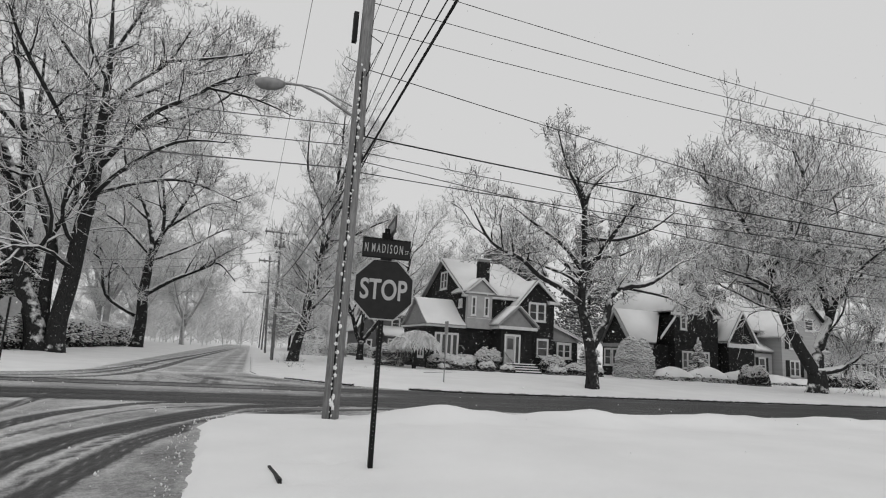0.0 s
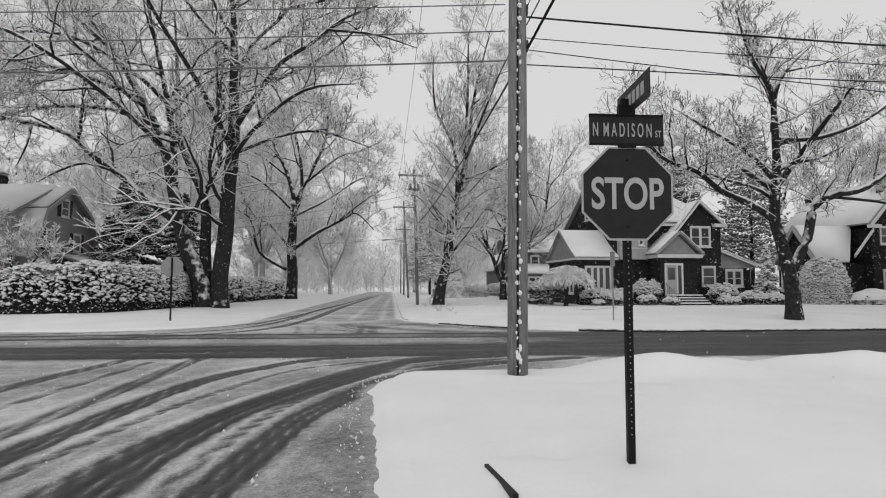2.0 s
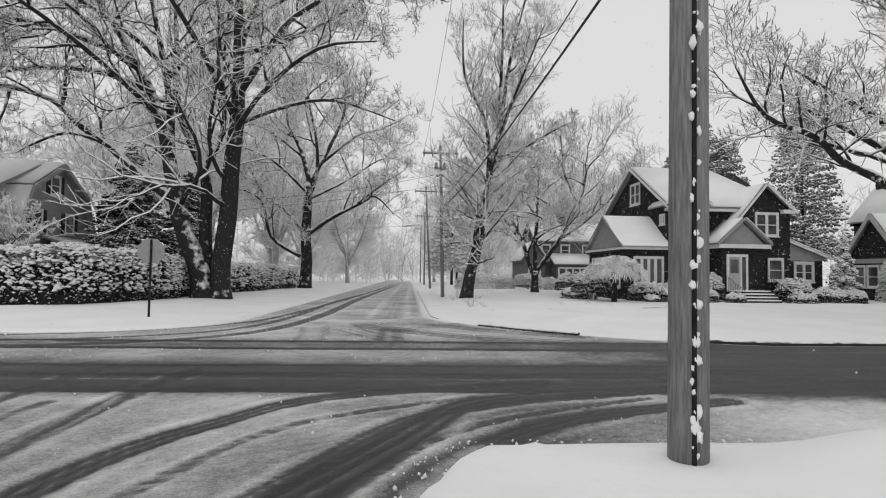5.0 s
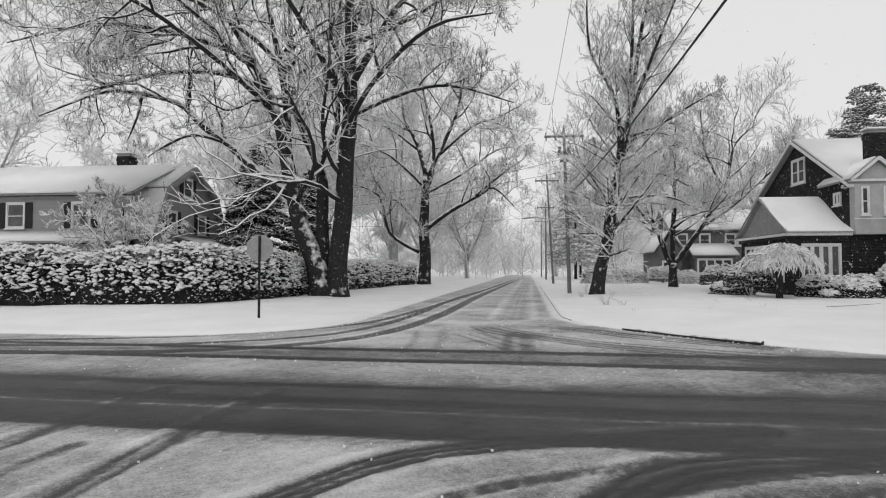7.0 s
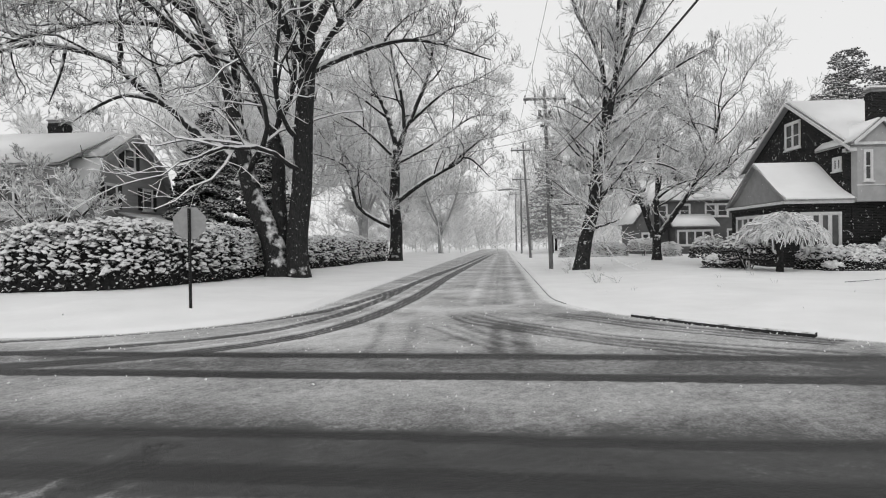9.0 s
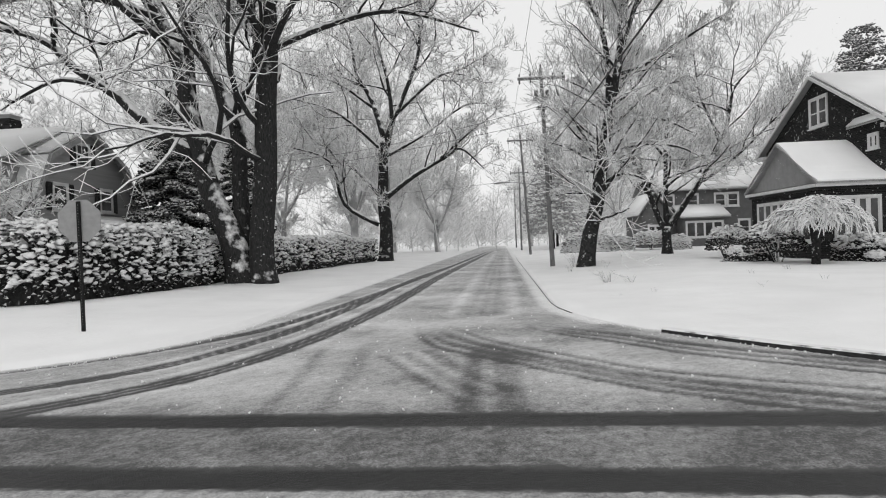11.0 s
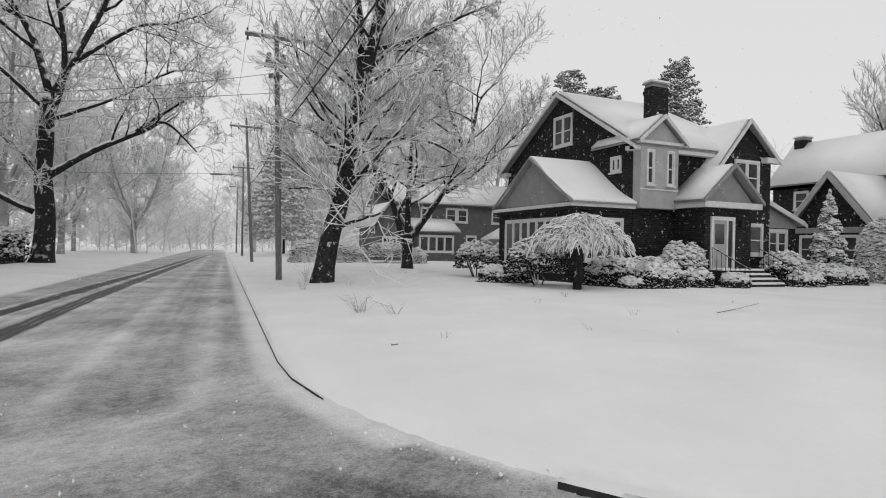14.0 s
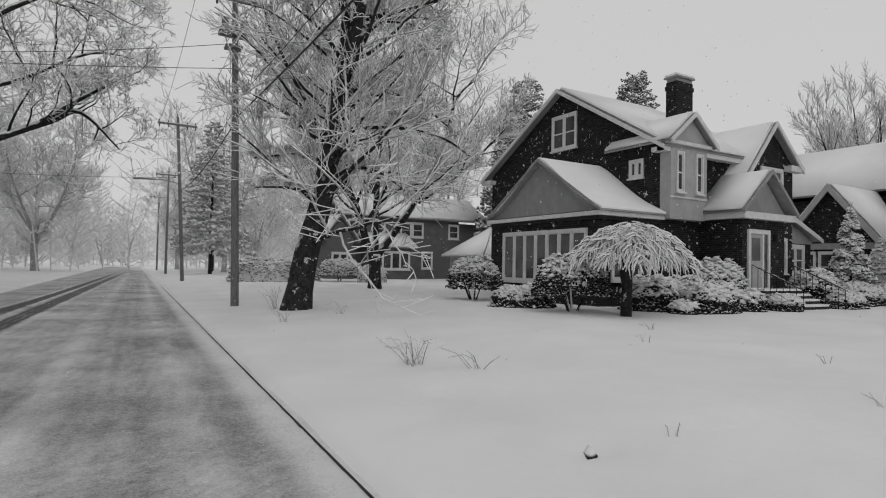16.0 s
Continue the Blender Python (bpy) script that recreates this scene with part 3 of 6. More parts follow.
def corner_brick_house():
    g = 0.15
    h = thing("brick_house", "two-storey dark brick house with pale stucco gables and a snowy roof", "house", "brick houses", (20, 45, g))
    x0, x1, y0, y1, ev, ry, rz = 16.9, 24.15, 40.65, 50.9, 6.0, 45.75, 9.02
    part("wall", prism([(x0, y0, g), (x0, y1, g), (x0, y1, ev), (x0, ry, rz), (x0, y0, ev)], (x1 - x0, 0, 0)), BRICK, h)
    s = (rz - ev) / (ry - y0)
    lo, e = 0.45, 0.35
    roof_plane(h, [(x0 - e, y0 - lo, ev - lo * s + 0.05), (x1 + e, y0 - lo, ev - lo * s + 0.05), (x1 + e - 2.3, ry, rz + 0.05), (x0 - e, ry, rz + 0.05)])
    roof_plane(h, [(x0 - e, y1 + lo, ev - lo * s + 0.05), (x1 + e, y1 + lo, ev - lo * s + 0.05), (x1 + e - 2.3, ry, rz + 0.05), (x0 - e, ry, rz + 0.05)])
    roof_plane(h, [(x1 + e + 0.02, y0 - lo, ev - lo * s + 0.04), (x1 + e + 0.02, y1 + lo, ev - lo * s + 0.04), (x1 + e - 2.28, ry + 0.1, rz + 0.04), (x1 + e - 2.28, ry - 0.1, rz + 0.04)])
    for ya, yb in ((y0 - lo, ry), (y1 + lo, ry)):
        bar(h, "bargeboard", (x0 - e - 0.03, ya, ev - lo * s + 0.1), (x0 - e - 0.03, yb, rz + 0.1), 0.07, 0.15, TRIM)
    bar(h, "cornice", (x0 - e, y0 - 0.28, ev - 0.2), (20.9, y0 - 0.28, ev - 0.2), 0.3, 0.17, TRIM)
    part("cornice_return", boxes((x0 - e, x0 - 0.003, y0 - 0.43, y0 + 0.12, ev - 0.36, ev - 0.2)), TRIM, h)
    part("cornice_return", boxes((x0 - e, x0 - 0.003, y1 - 0.3, y1 + 0.45, ev - 0.4, ev - 0.2)), TRIM, h)
    window(h, "-x", x0, 44.95, 46.3, 6.65, 7.95, 2)
    window(h, "-x", x0, 41.45, 41.95, 4.95, 5.45, 2, rail=False, border=0.08)
    chimney(h, 17.9, 18.8, 40.78, 41.25, 6.0, 8.45)
    # oriel under its own small gable
    ox0, ox1, oy = 16.88, 18.85, 40.2
    o = part("oriel", boxes((ox0, ox1, oy, y0, 4.05, 6.0)), STUCCO, h, "pale stucco oriel bay with two narrow windows")
    bm = bmesh.new()
    hull(bm, [(ox0 + 0.02, oy + 0.05, 3.3), (ox1 - 0.02, oy + 0.05, 3.3), (ox1 - 0.02, y0, 3.3), (ox0 + 0.02, y0, 3.3), (ox0, oy, 4.05), (ox1, oy, 4.05), (ox1, y0, 4.05), (ox0, y0, 4.05)])
    part("skirt", bm, STUCCO, o)
    part("belt", boxes((ox0 - 0.03, ox1 + 0.03, oy - 0.04, oy, 4.03, 4.09)), TRIM, o)
    part("frieze", boxes((ox0 - 0.14, ox1 + 0.14, oy - 0.12, oy + 0.3, 5.9, 6.02)), TRIM, o)
    window(h, "-y", oy, 17.2, 17.48, 4.3, 5.6, 1, border=0.06)
    window(h, "-y", oy, 18.25, 18.53, 4.3, 5.6, 1, border=0.06)
    om = (ox0 + ox1) / 2
    gable_front(h, "-y", oy - 0.02, (om, 6.95), (ox0 - 0.1, 6.02), (ox1 + 0.1, 6.02), STUCCO)
    for sx, xe in ((-1, ox0 - 0.3), (1, ox1 + 0.3)):
        roof_plane(h, [(xe, oy - 0.25, 5.93), (xe, 43.0, 5.93), (om, 43.0, 7.02), (om, oy - 0.25, 7.02)], 0.09)
        bar(h, "bargeboard", (xe, oy - 0.27, 6.02), (om, oy - 0.27, 7.1), 0.06, 0.17, TRIM)
    # front gable with the longer slope towards the door
    gx, gy = 22.5, 40.06
    part("wall", prism([(20.6, gy, 4.9), (20.95, gy, g + 3.0), (24.15, gy, g), (24.15, gy, 6.0), (gx, gy, 7.18)], (0, 2.4, 0)), BRICK, h)
    part("wall", boxes((21.7, 24.14, gy + 0.004, y0, g, 4.6)), BRICK, h)
    roof_plane(h, [(24.4, gy - 0.3, 5.6), (24.4, 44.0, 5.6), (gx, 44.0, 7.3), (gx, gy - 0.3, 7.3)], 0.1)
    roof_plane(h, [(20.35, gy - 0.3, 4.72), (20.35, 44.0, 4.72), (gx, 44.0, 7.3), (gx, gy - 0.3, 7.3)], 0.1)
    bar(h, "bargeboard", (24.42, gy - 0.32, 5.68), (gx, gy - 0.32, 7.38), 0.07, 0.19, TRIM)
    bar(h, "bargeboard", (20.33, gy - 0.32, 4.8), (gx, gy - 0.32, 7.38), 0.07, 0.19, TRIM)
    part("cornice_return", boxes((23.55, 24.5, gy - 0.3, gy, 5.55, 5.78)), TRIM, h)
    window(h, "-y", gy, 21.98, 23.3, 4.25, 5.5, 2)
    window(h, "-y", gy, 22.75, 23.6, 1.55, 2.75, 1)
    # entrance porch
    px0, px1, py, pe, pz = 19.1, 21.68, 39.0, 3.35, 5.05
    pm = (px0 + px1) / 2
    part("porch", boxes((px0, px1, py, y0, g, pe)), BRICK, h)
    gable_front(h, "-y", py + 0.02, (pm, pz - 0.14), (px0 - 0.1, pe + 0.24), (px1 + 0.1, pe + 0.24), GREYSTUCCO)
    part("entablature", boxes((px0 - 0.3, px1 + 0.3, py - 0.28, y0, pe, pe + 0.23)), TRIM, h)
    for xe in (px0 - 0.38, px1 + 0.38):
        roof_plane(h, [(xe, py - 0.3, pe + 0.2), (xe, y0 - 0.05, pe + 0.2), (pm, y0 - 0.05, pz), (pm, py - 0.3, pz)], 0.1)
        bar(h, "bargeboard", (xe, py - 0.32, pe + 0.3), (pm, py - 0.32, pz + 0.1), 0.06, 0.15, DULLTRIM)
    d = part("door", boxes((19.390, 20.690, py - 0.06, py, 0.85, 0.95), (19.390, 20.690, py - 0.07, py, 2.85, 3.0), (19.390, 19.510, py - 0.07, py, 0.95, 2.85), (20.570, 20.690, py - 0.07, py, 0.95, 2.85), (20.220, 20.310, py - 0.07, py, 0.95, 2.85)), TRIM, h, "white panelled front door frame with a sidelight")
    part("door_leaf", boxes((19.514, 20.216, py - 0.035, py - 0.004, 0.954, 2.846), (19.620, 20.110, py - 0.05, py - 0.035, 1.1, 1.75)), STUCCO, d)
    part("pane", boxes((19.620, 20.110, py - 0.048, py - 0.036, 1.9, 2.7)), GLASS, d)
    part("sidelight", boxes((20.314, 20.566, py - 0.03, py - 0.004, 0.954, 2.846)), GLASS, d)
    part("porch_lamp", boxes((20.970, 21.110, py - 0.16, py, 2.6, 2.9)), SHUTTER, h)
    for i in range(5):
        z = g + 0.05 + 0.165 * (4 - i)
        st = part("step", boxes((19.3, 21.7, py - 0.35 - 0.3 * (i + 1), py - 0.35 - 0.3 * i, g - 0.2, z)), KERB, h)
        part("snow_tread", boxes((19.32, 21.68, py - 0.345 - 0.3 * (i + 1), py - 0.355 - 0.3 * i, z + 0.002, z + 0.07)), SNOW, st)
    part("landing", boxes((19.3, 21.7, py - 0.35, py - 0.002, g - 0.2, 0.86)), KERB, h)
    for x in (19.2, 21.8):
        r = rod("handrail", [((x, py - 0.3, 1.75), 0.025), ((x, py - 2.0, 0.95), 0.025)], IRON, h)
        for i in range(9):
            y = py - 0.3 - 1.7 * i / 8
            rod("baluster", [((x, y, 0.05), 0.012), ((x, y, 1.75 - 0.8 * i / 8), 0.012)], IRON, r, sides=4)
    # side wing
    part("wing", prism([(24.15, 40.7, g), (26.75, 40.7, g), (26.75, 40.7, 2.85), (24.15, 40.7, 2.85)], (0, 4.5, 0)), BRICK, h)
    part("wing_gable", prism([(24.15, 40.66, 2.75), (26.8, 40.66, 2.75), (26.8, 40.66, 2.95), (24.15, 40.66, 3.95)], (0, 4.5, 0)), GREYSTUCCO, h)
    roof_plane(h, [(24.15, 40.4, 4.0), (27.15, 40.4, 2.88), (27.15, 45.4, 2.88), (24.15, 45.4, 4.0)], 0.12)
    bar(h, "bargeboard", (24.15, 40.38, 4.08), (27.15, 40.38, 2.97), 0.05, 0.16, TRIM)
    window(h, "-y", 40.7, 24.95, 26.05, 1.55, 2.55, 2, shutters=None, border=0.12)
    # sunroom
    sx0, sy0, sy1, se = 13.95, 40.7, 46.5, 3.3
    part("sunroom", boxes((sx0, x0, sy0, sy1, g, se)), BRICK, h)
    sm, sp = 43.55, 5.45
    gable_front(h, "-x", sx0 + 0.03, (sm, sp - 0.06), (sy0 - 0.12, se + 0.16), (sy1 + 0.12, se + 0.16), GREYSTUCCO)
    part("fascia", boxes((sx0 - 0.22, x0 - 0.005, sy0 - 0.25, sy1 + 0.25, se - 0.04, se + 0.1)), TRIM, h)
    part("soffit_board", boxes((sx0 - 0.08, x0 - 0.01, sy0 - 0.1, sy1 + 0.1, se - 0.16, se - 0.042)), SHUTTER, h)
    for ye in (sy0 - 0.32, sy1 + 0.32):
        prof = []
        for i in range(9):
            t = i / 8
            prof.append((ye + (sm - ye) * t, se + 0.1 + (sp - se - 0.1) * (t - 0.16 * math.sin(math.pi * t) * (1 - t))))
        lower = [(sx0 - 0.2 , y, z) for y, z in prof]
        upper = [(sx0 - 0.2, y, z + 0.06) for y, z in prof]
        r = part("roof", prism(lower + upper[::-1], (x0 - 0.01 - sx0 + 0.2, 0, 0)), DULLTRIM, h)
        lower = [(sx0 - 0.17, y, z + 0.064) for y, z in prof]
        upper = [(sx0 - 0.17, y, z + 0.175 - (0.05 if i in (0, 8) else 0)) for i, (y, z) in enumerate(prof)]
        part("roof_snow", prism(lower + upper[::-1], (x0 - 0.015 - sx0 + 0.17, 0, 0)), SNOW, r, "smooth snow on the flared roof")
        bar(h, "bargeboard", (sx0 - 0.22, ye, se + 0.16), (sx0 - 0.22, sm, sp + 0.06), 0.04, 0.1, DULLTRIM)
    window(h, "-x", sx0, 41.25, 45.75, 1.05, 2.75, 7, rail=False)
    window(h, "-y", sy0, 14.65, 16.35, 1.2, 2.75, 4, rail=False)
    return h


def second_brick_house():
    g = 0.15
    h = thing("brick_house", "dark brick house with a steep street gable and a snow-covered roof", "house", "brick houses", (38, 44, g))
    x0, x1, y0, y1, ev, rx, rz = 36.35, 41.15, 40.5, 49.2, 6.15, 38.75, 8.95
    part("wall", prism([(x0, y0, g), (x1, y0, g), (x1, y0, ev), (rx, y0, rz), (x0, y0, ev)], (0, y1 - y0, 0)), BRICK, h)
    for xe in (36.0, 41.5):
        roof_plane(h, [(xe, y0 - 0.32, 5.98), (xe, y1 + 0.3, 5.98), (rx, y1 + 0.3, rz + 0.1), (rx, y0 - 0.32, rz + 0.1)], 0.11)
        bar(h, "bargeboard", (xe, y0 - 0.34, 6.04), (rx, y0 - 0.34, rz + 0.2), 0.07, 0.34, TRIM)
        part("cornice", boxes((min(xe, 36.345), max(xe, 36.0), y0 - 0.3, y1, 5.78, 5.97)) if xe < 38 else boxes((41.155, 41.5, y0 - 0.3, y1, 5.78, 5.97)), TRIM, h)
    part("cornice_return", boxes((35.98, 36.9, y0 - 0.3, y0 - 0.002, 5.72, 5.97)), TRIM, h)
    part("cornice_return", boxes((40.6, 41.52, y0 - 0.3, y0 - 0.002, 5.72, 5.97)), TRIM, h)
    bar(h, "eave_brace", (36.3, y0 - 0.2, 5.7), (34.7, y0 - 0.2, 3.75), 0.12, 0.22, TRIM)
    window(h, "-y", y0, 37.05, 37.55, 4.6, 5.75, 1)
    window(h, "-y", y0, 38.45, 38.85, 6.3, 7.3, 1)
    window(h, "-y", y0, 37.2, 38.2, 1.3, 2.6, 2)
    window(h, "-y", y0, 39.2, 40.0, 1.3, 2.6, 1)
    window(h, "-x", x0, 46.8, 47.6, 4.5, 5.5, 1)
    chimney(h, 38.0, 38.8, 41.1, 41.7, 7.6, 9.35)
    chimney(h, 38.2, 39.0, 48.4, 49.1, 8.2, 9.3)
    # sun porch, its gable to the west like its neighbour's
    wx, ym, top, se = 31.75, 42.3, 5.95, 3.15
    part("sun_porch", boxes((wx, 33.9, 40.45, 44.3, g, se), (33.9, x0 - 0.002, 41.3, 44.3, g, se)), BRICK, h)
    part("porch_gable", prism([(wx, 40.35, se), (wx, 44.3, se), (wx, ym, top - 0.05)], (0.14, 0, 0)), BRICK, h)
    roof_plane(h, [(wx - 0.3, 40.02, se - 0.02), (33.95, 40.02, se - 0.02), (x0 - 0.1, ym, top), (wx - 0.3, ym, top)], 0.1)
    roof_plane(h, [(wx - 0.3, 44.6, se - 0.02), (x0 - 0.1, 44.6, se - 0.02), (x0 - 0.1, ym, top), (wx - 0.3, ym, top)], 0.1)
    bar(h, "bargeboard", (wx - 0.33, 40.02, se + 0.06), (wx - 0.33, ym, top + 0.1), 0.07, 0.4, STUCCO)
    bar(h, "bargeboard", (wx - 0.33, 44.6, se + 0.06), (wx - 0.33, ym, top + 0.1), 0.07, 0.4, STUCCO)
    part("belt", boxes((wx - 0.12, 33.95, 40.3, 40.446, 2.72, 3.02), (wx - 0.12, wx - 0.003, 40.446, 44.3, 2.72, 3.02)), DULLTRIM, h)
    for u in (32.0, 32.9):
        window(h, "-y", 40.45, u, u + 0.6, 1.2, 2.5, 1)
    for u in (40.9, 42.0, 43.1):
        window(h, "-x", wx, u, u + 0.8, 1.2, 2.5, 1)
    # steep little end porch
    px0, px1, pm, py = 41.55, 44.5, 43.0, 39.75
    part("end_porch", boxes((px0, px1, py, 44.0, g, 3.6)), BRICK, h)
    gable_front(h, "-y", py + 0.02, (pm, 6.4), (px0 - 0.1, 3.75), (px1 + 0.1, 3.75), BRICK)
    for xe in (px0 - 0.3, px1 + 0.3):
        roof_plane(h, [(xe, py - 0.28, 3.7), (xe, 42.2, 3.7), (pm, 41.2, 6.5), (pm, py - 0.28, 6.5)], 0.08)
        bar(h, "bargeboard", (xe, py - 0.3, 3.78), (pm, py - 0.3, 6.6), 0.06, 0.3, TRIM)
    part("fascia", boxes((px0 - 0.12, px1 + 0.12, py - 0.14, py - 0.003, 3.25, 3.6)), TRIM, h)
    return h


def white_house():
    g = 0.15
    h = thing("white_house", "white clapboard house with dark shutters and a snowy roof", "house", "", (58, 46, g))
    part("wall", prism([(46.0, 42.5, g), (46.0, 51.0, g), (46.0, 51.0, 5.2), (46.0, 46.8, 8.2), (46.0, 42.5, 5.2)], (22, 0, 0)), WHITECLAP, h)
    roof_plane(h, [(45.6, 42.0, 4.95), (68.4, 42.0, 4.95), (68.4, 46.8, 8.25), (45.6, 46.8, 8.25)])
    roof_plane(h, [(45.6, 51.5, 4.95), (68.4, 51.5, 4.95), (68.4, 46.8, 8.25), (45.6, 46.8, 8.25)])
    roof_plane(h, [(46.0, 40.9, 3.1), (48.3, 40.9, 3.1), (48.3, 42.5, 4.0), (46.0, 42.5, 4.0)], 0.1)
    part("sun_porch", boxes((46.2, 48.3, 41.2, 42.496, g, 3.0)), WHITECLAP, h)
    for u in (46.7,):
        window(h, "-y", 41.2, u, u + 0.7, 1.3, 2.5, 1, shutters=SHUTTER)
    for u in (46.6, 57.3, 64.2):
        window(h, "-y", 42.5, u, u + 0.9, 3.9, 4.9, 2, shutters=SHUTTER, rail=False)
    for u in (57.3, 60.2, 63.0, 65.6):
        window(h, "-y", 42.5, u, u + 1.0, 1.2, 2.6, 2, shutters=SHUTTER)
    part("front_wing", prism([(48.4, 40.2, g), (55.6, 40.2, g), (55.6, 40.2, 4.7), (52.0, 40.2, 7.6), (48.4, 40.2, 4.7)], (0, 4.5, 0)), WHITECLAP, h)
    for xe in (47.9, 56.1):
        roof_plane(h, [(xe, 39.8, 4.4), (xe, 46.0, 4.4), (52.0, 46.0, 7.75), (52.0, 39.8, 7.75)], 0.14)
        bar(h, "bargeboard", (xe, 39.78, 4.5), (52.0, 39.78, 7.85), 0.06, 0.22, TRIM)
    for u in (49.4, 53.4):
        window(h, "-y", 40.2, u, u + 1.1, 3.6, 4.7, 2, shutters=SHUTTER)
        window(h, "-y", 40.2, u, u + 1.1, 1.1, 2.4, 2, shutters=SHUTTER)
    window(h, "-y", 40.2, 51.5, 52.5, 5.4, 6.4, 1)
    chimney(h, 47.2, 48.2, 46.3, 47.2, 7.0, 9.2)
    part("corner_board", boxes((45.95, 46.15, 42.44, 42.5, g, 5.1)), TRIM, h)
    return h


def gambrel_house():
    g = 0.15
    h = thing("gambrel_house", "grey clapboard house with a snowy gambrel roof and dark shutters", "house", "", (-27, 44, g))
    x1, x0, y0, y1 = -20.2, -34.0, 40.4, 49.4
    ym, top = 44.9, 8.0
    shape = [(y0, 3.2), (y0 + 1.5, 6.3), (ym, top), (y1 - 1.5, 6.3), (y1, 3.2)]
    part("wall", prism([(x1, y0, g), (x1, y1, g)] + [(x1, y, z) for y, z in shape[::-1]], (x0 - x1, 0, 0)), CLAP, h)
    for (ya, za), (yb, zb) in zip(shape, shape[1:]):
        steep = abs(zb - za) > 2
        lo, hi = ((ya, za), (yb, zb)) if za < zb else ((yb, zb), (ya, za))
        roof_plane(h, [(x0, lo[0], lo[1]), (x1 + 0.35, lo[0], lo[1]), (x1 + 0.35, hi[0], hi[1]), (x0, hi[0], hi[1])], 0.05 if steep else 0.14)
        bar(h, "bargeboard", (x1 + 0.38, lo[0], lo[1] + 0.1), (x1 + 0.38, hi[0], hi[1] + 0.1), 0.06, 0.3, DULLTRIM)
    # long dormer along the street side
    part("dormer", boxes((x0 + 0.5, x1 - 0.9, y0 - 0.1, y0 + 2.6, 3.3, 5.75)), CLAP, h)
    roof_plane(h, [(x0, y0 - 0.5, 5.75), (x1 - 0.6, y0 - 0.5, 5.75), (x1 - 0.6, ym, top + 0.1), (x0, ym, top + 0.1)], 0.15)
    for u in (-32.2, -28.6, -24.6):
        window(h, "-y", y0 - 0.1, u, u + 1.0, 4.0, 5.3, 1, shutters=SHUTTER)
    roof_plane(h, [(x0, y0 - 1.6, 3.0), (x1 - 0.2, y0 - 1.6, 3.0), (x1 - 0.2, y0, 3.6), (x0, y0, 3.6)], 0.12)
    part("front_porch", boxes((x0, x1 - 0.6, y0 - 1.3, y0 - 0.002, g, 2.95)), CLAP, h)
    window(h, "+x", x1, 44.1, 45.0, 6.15, 7.2, 1, shutters=SHUTTER)
    window(h, "+x", x1, 42.35, 43.25, 3.85, 5.0, 1, shutters=SHUTTER)
    window(h, "+x", x1, 45.85, 46.75, 3.9, 5.0, 1, shutters=SHUTTER)
    part("side_porch", boxes((x1, x1 + 2.3, 43.2, 49.0, g, 2.7)), CLAP, h)
    for u in (43.7, 45.4, 47.1):
        window(h, "+x", x1 + 2.3, u, u + 1.1, 1.2, 2.35, 2, rail=False)
    roof_plane(h, [(x1 + 2.7, 42.8, 2.75), (x1 + 2.7, 49.4, 2.75), (x1, 49.0, 3.45), (x1, 43.2, 3.45)], 0.12)
    chimney(h, -25.6, -24.7, 45.4, 46.2, 7.0, 9.0)
    return h


def far_house():
    g = 0.15
    h = thing("shingled_house", "distant dark shingled house with white window trim", "house", "", (22, 75, g))
    # dark shingle, its grey raised to put distance haze into the colour
    DARK = plain("hazed_dark_shingle", 0.11, 0.15, 2.0, 0.8, relief=0.01)
    part("wall", boxes((17.5, 29.0, 73.5, 80.0, g, 5.7)), DARK, h)
    roof_plane(h, [(17.1, 73.0, 5.6), (32.2, 73.0, 5.6), (32.2, 77.0, 8.0), (17.1, 77.0, 8.0)], 0.16)
    roof_plane(h, [(17.1, 81.0, 5.6), (32.2, 81.0, 5.6), (32.2, 77.0, 8.0), (17.1, 77.0, 8.0)], 0.16)
    part("annex", boxes((29.0, 32.0, 73.8, 79.0, g, 5.5)), DARK, h)
    for u in (18.1, 20.4, 23.0, 24.2, 28.0):
        window(h, "-y", 73.5, u, u + 0.9, 4.1, 5.2, 1, border=0.13)
    part("gable_wing", prism([(15.7, 72.4, g), (18.1, 72.4, g), (18.1, 72.4, 3.6), (16.9, 72.4, 5.3), (15.7, 72.4, 3.6)], (0, 6, 0)), DARK, h)
    for xe in (15.3, 18.5):
        roof_plane(h, [(xe, 72.1, 3.3), (xe, 78.0, 3.3), (16.9, 78.0, 5.5), (16.9, 72.1, 5.5)], 0.12)
    window(h, "-y", 72.4, 16.3, 17.5, 1.1, 2.3, 2, border=0.13)
    part("porch", boxes((19.2, 23.0, 71.4, 73.496, g, 2.9)), DARK, h)
    roof_plane(h, [(18.8, 71.0, 2.9), (23.4, 71.0, 2.9), (23.4, 73.4, 4.1), (18.8, 73.4, 4.1)], 0.16)
    window(h, "-y", 71.4, 19.5, 22.7, 1.2, 2.5, 4, rail=False, border=0.13)
    window(h, "-y", 73.5, 25.2, 26.1, 1.3, 2.6, 1, border=0.13)
    chimney(h, 21.0, 21.8, 76.6, 77.4, 7.0, 9.2)
    return h


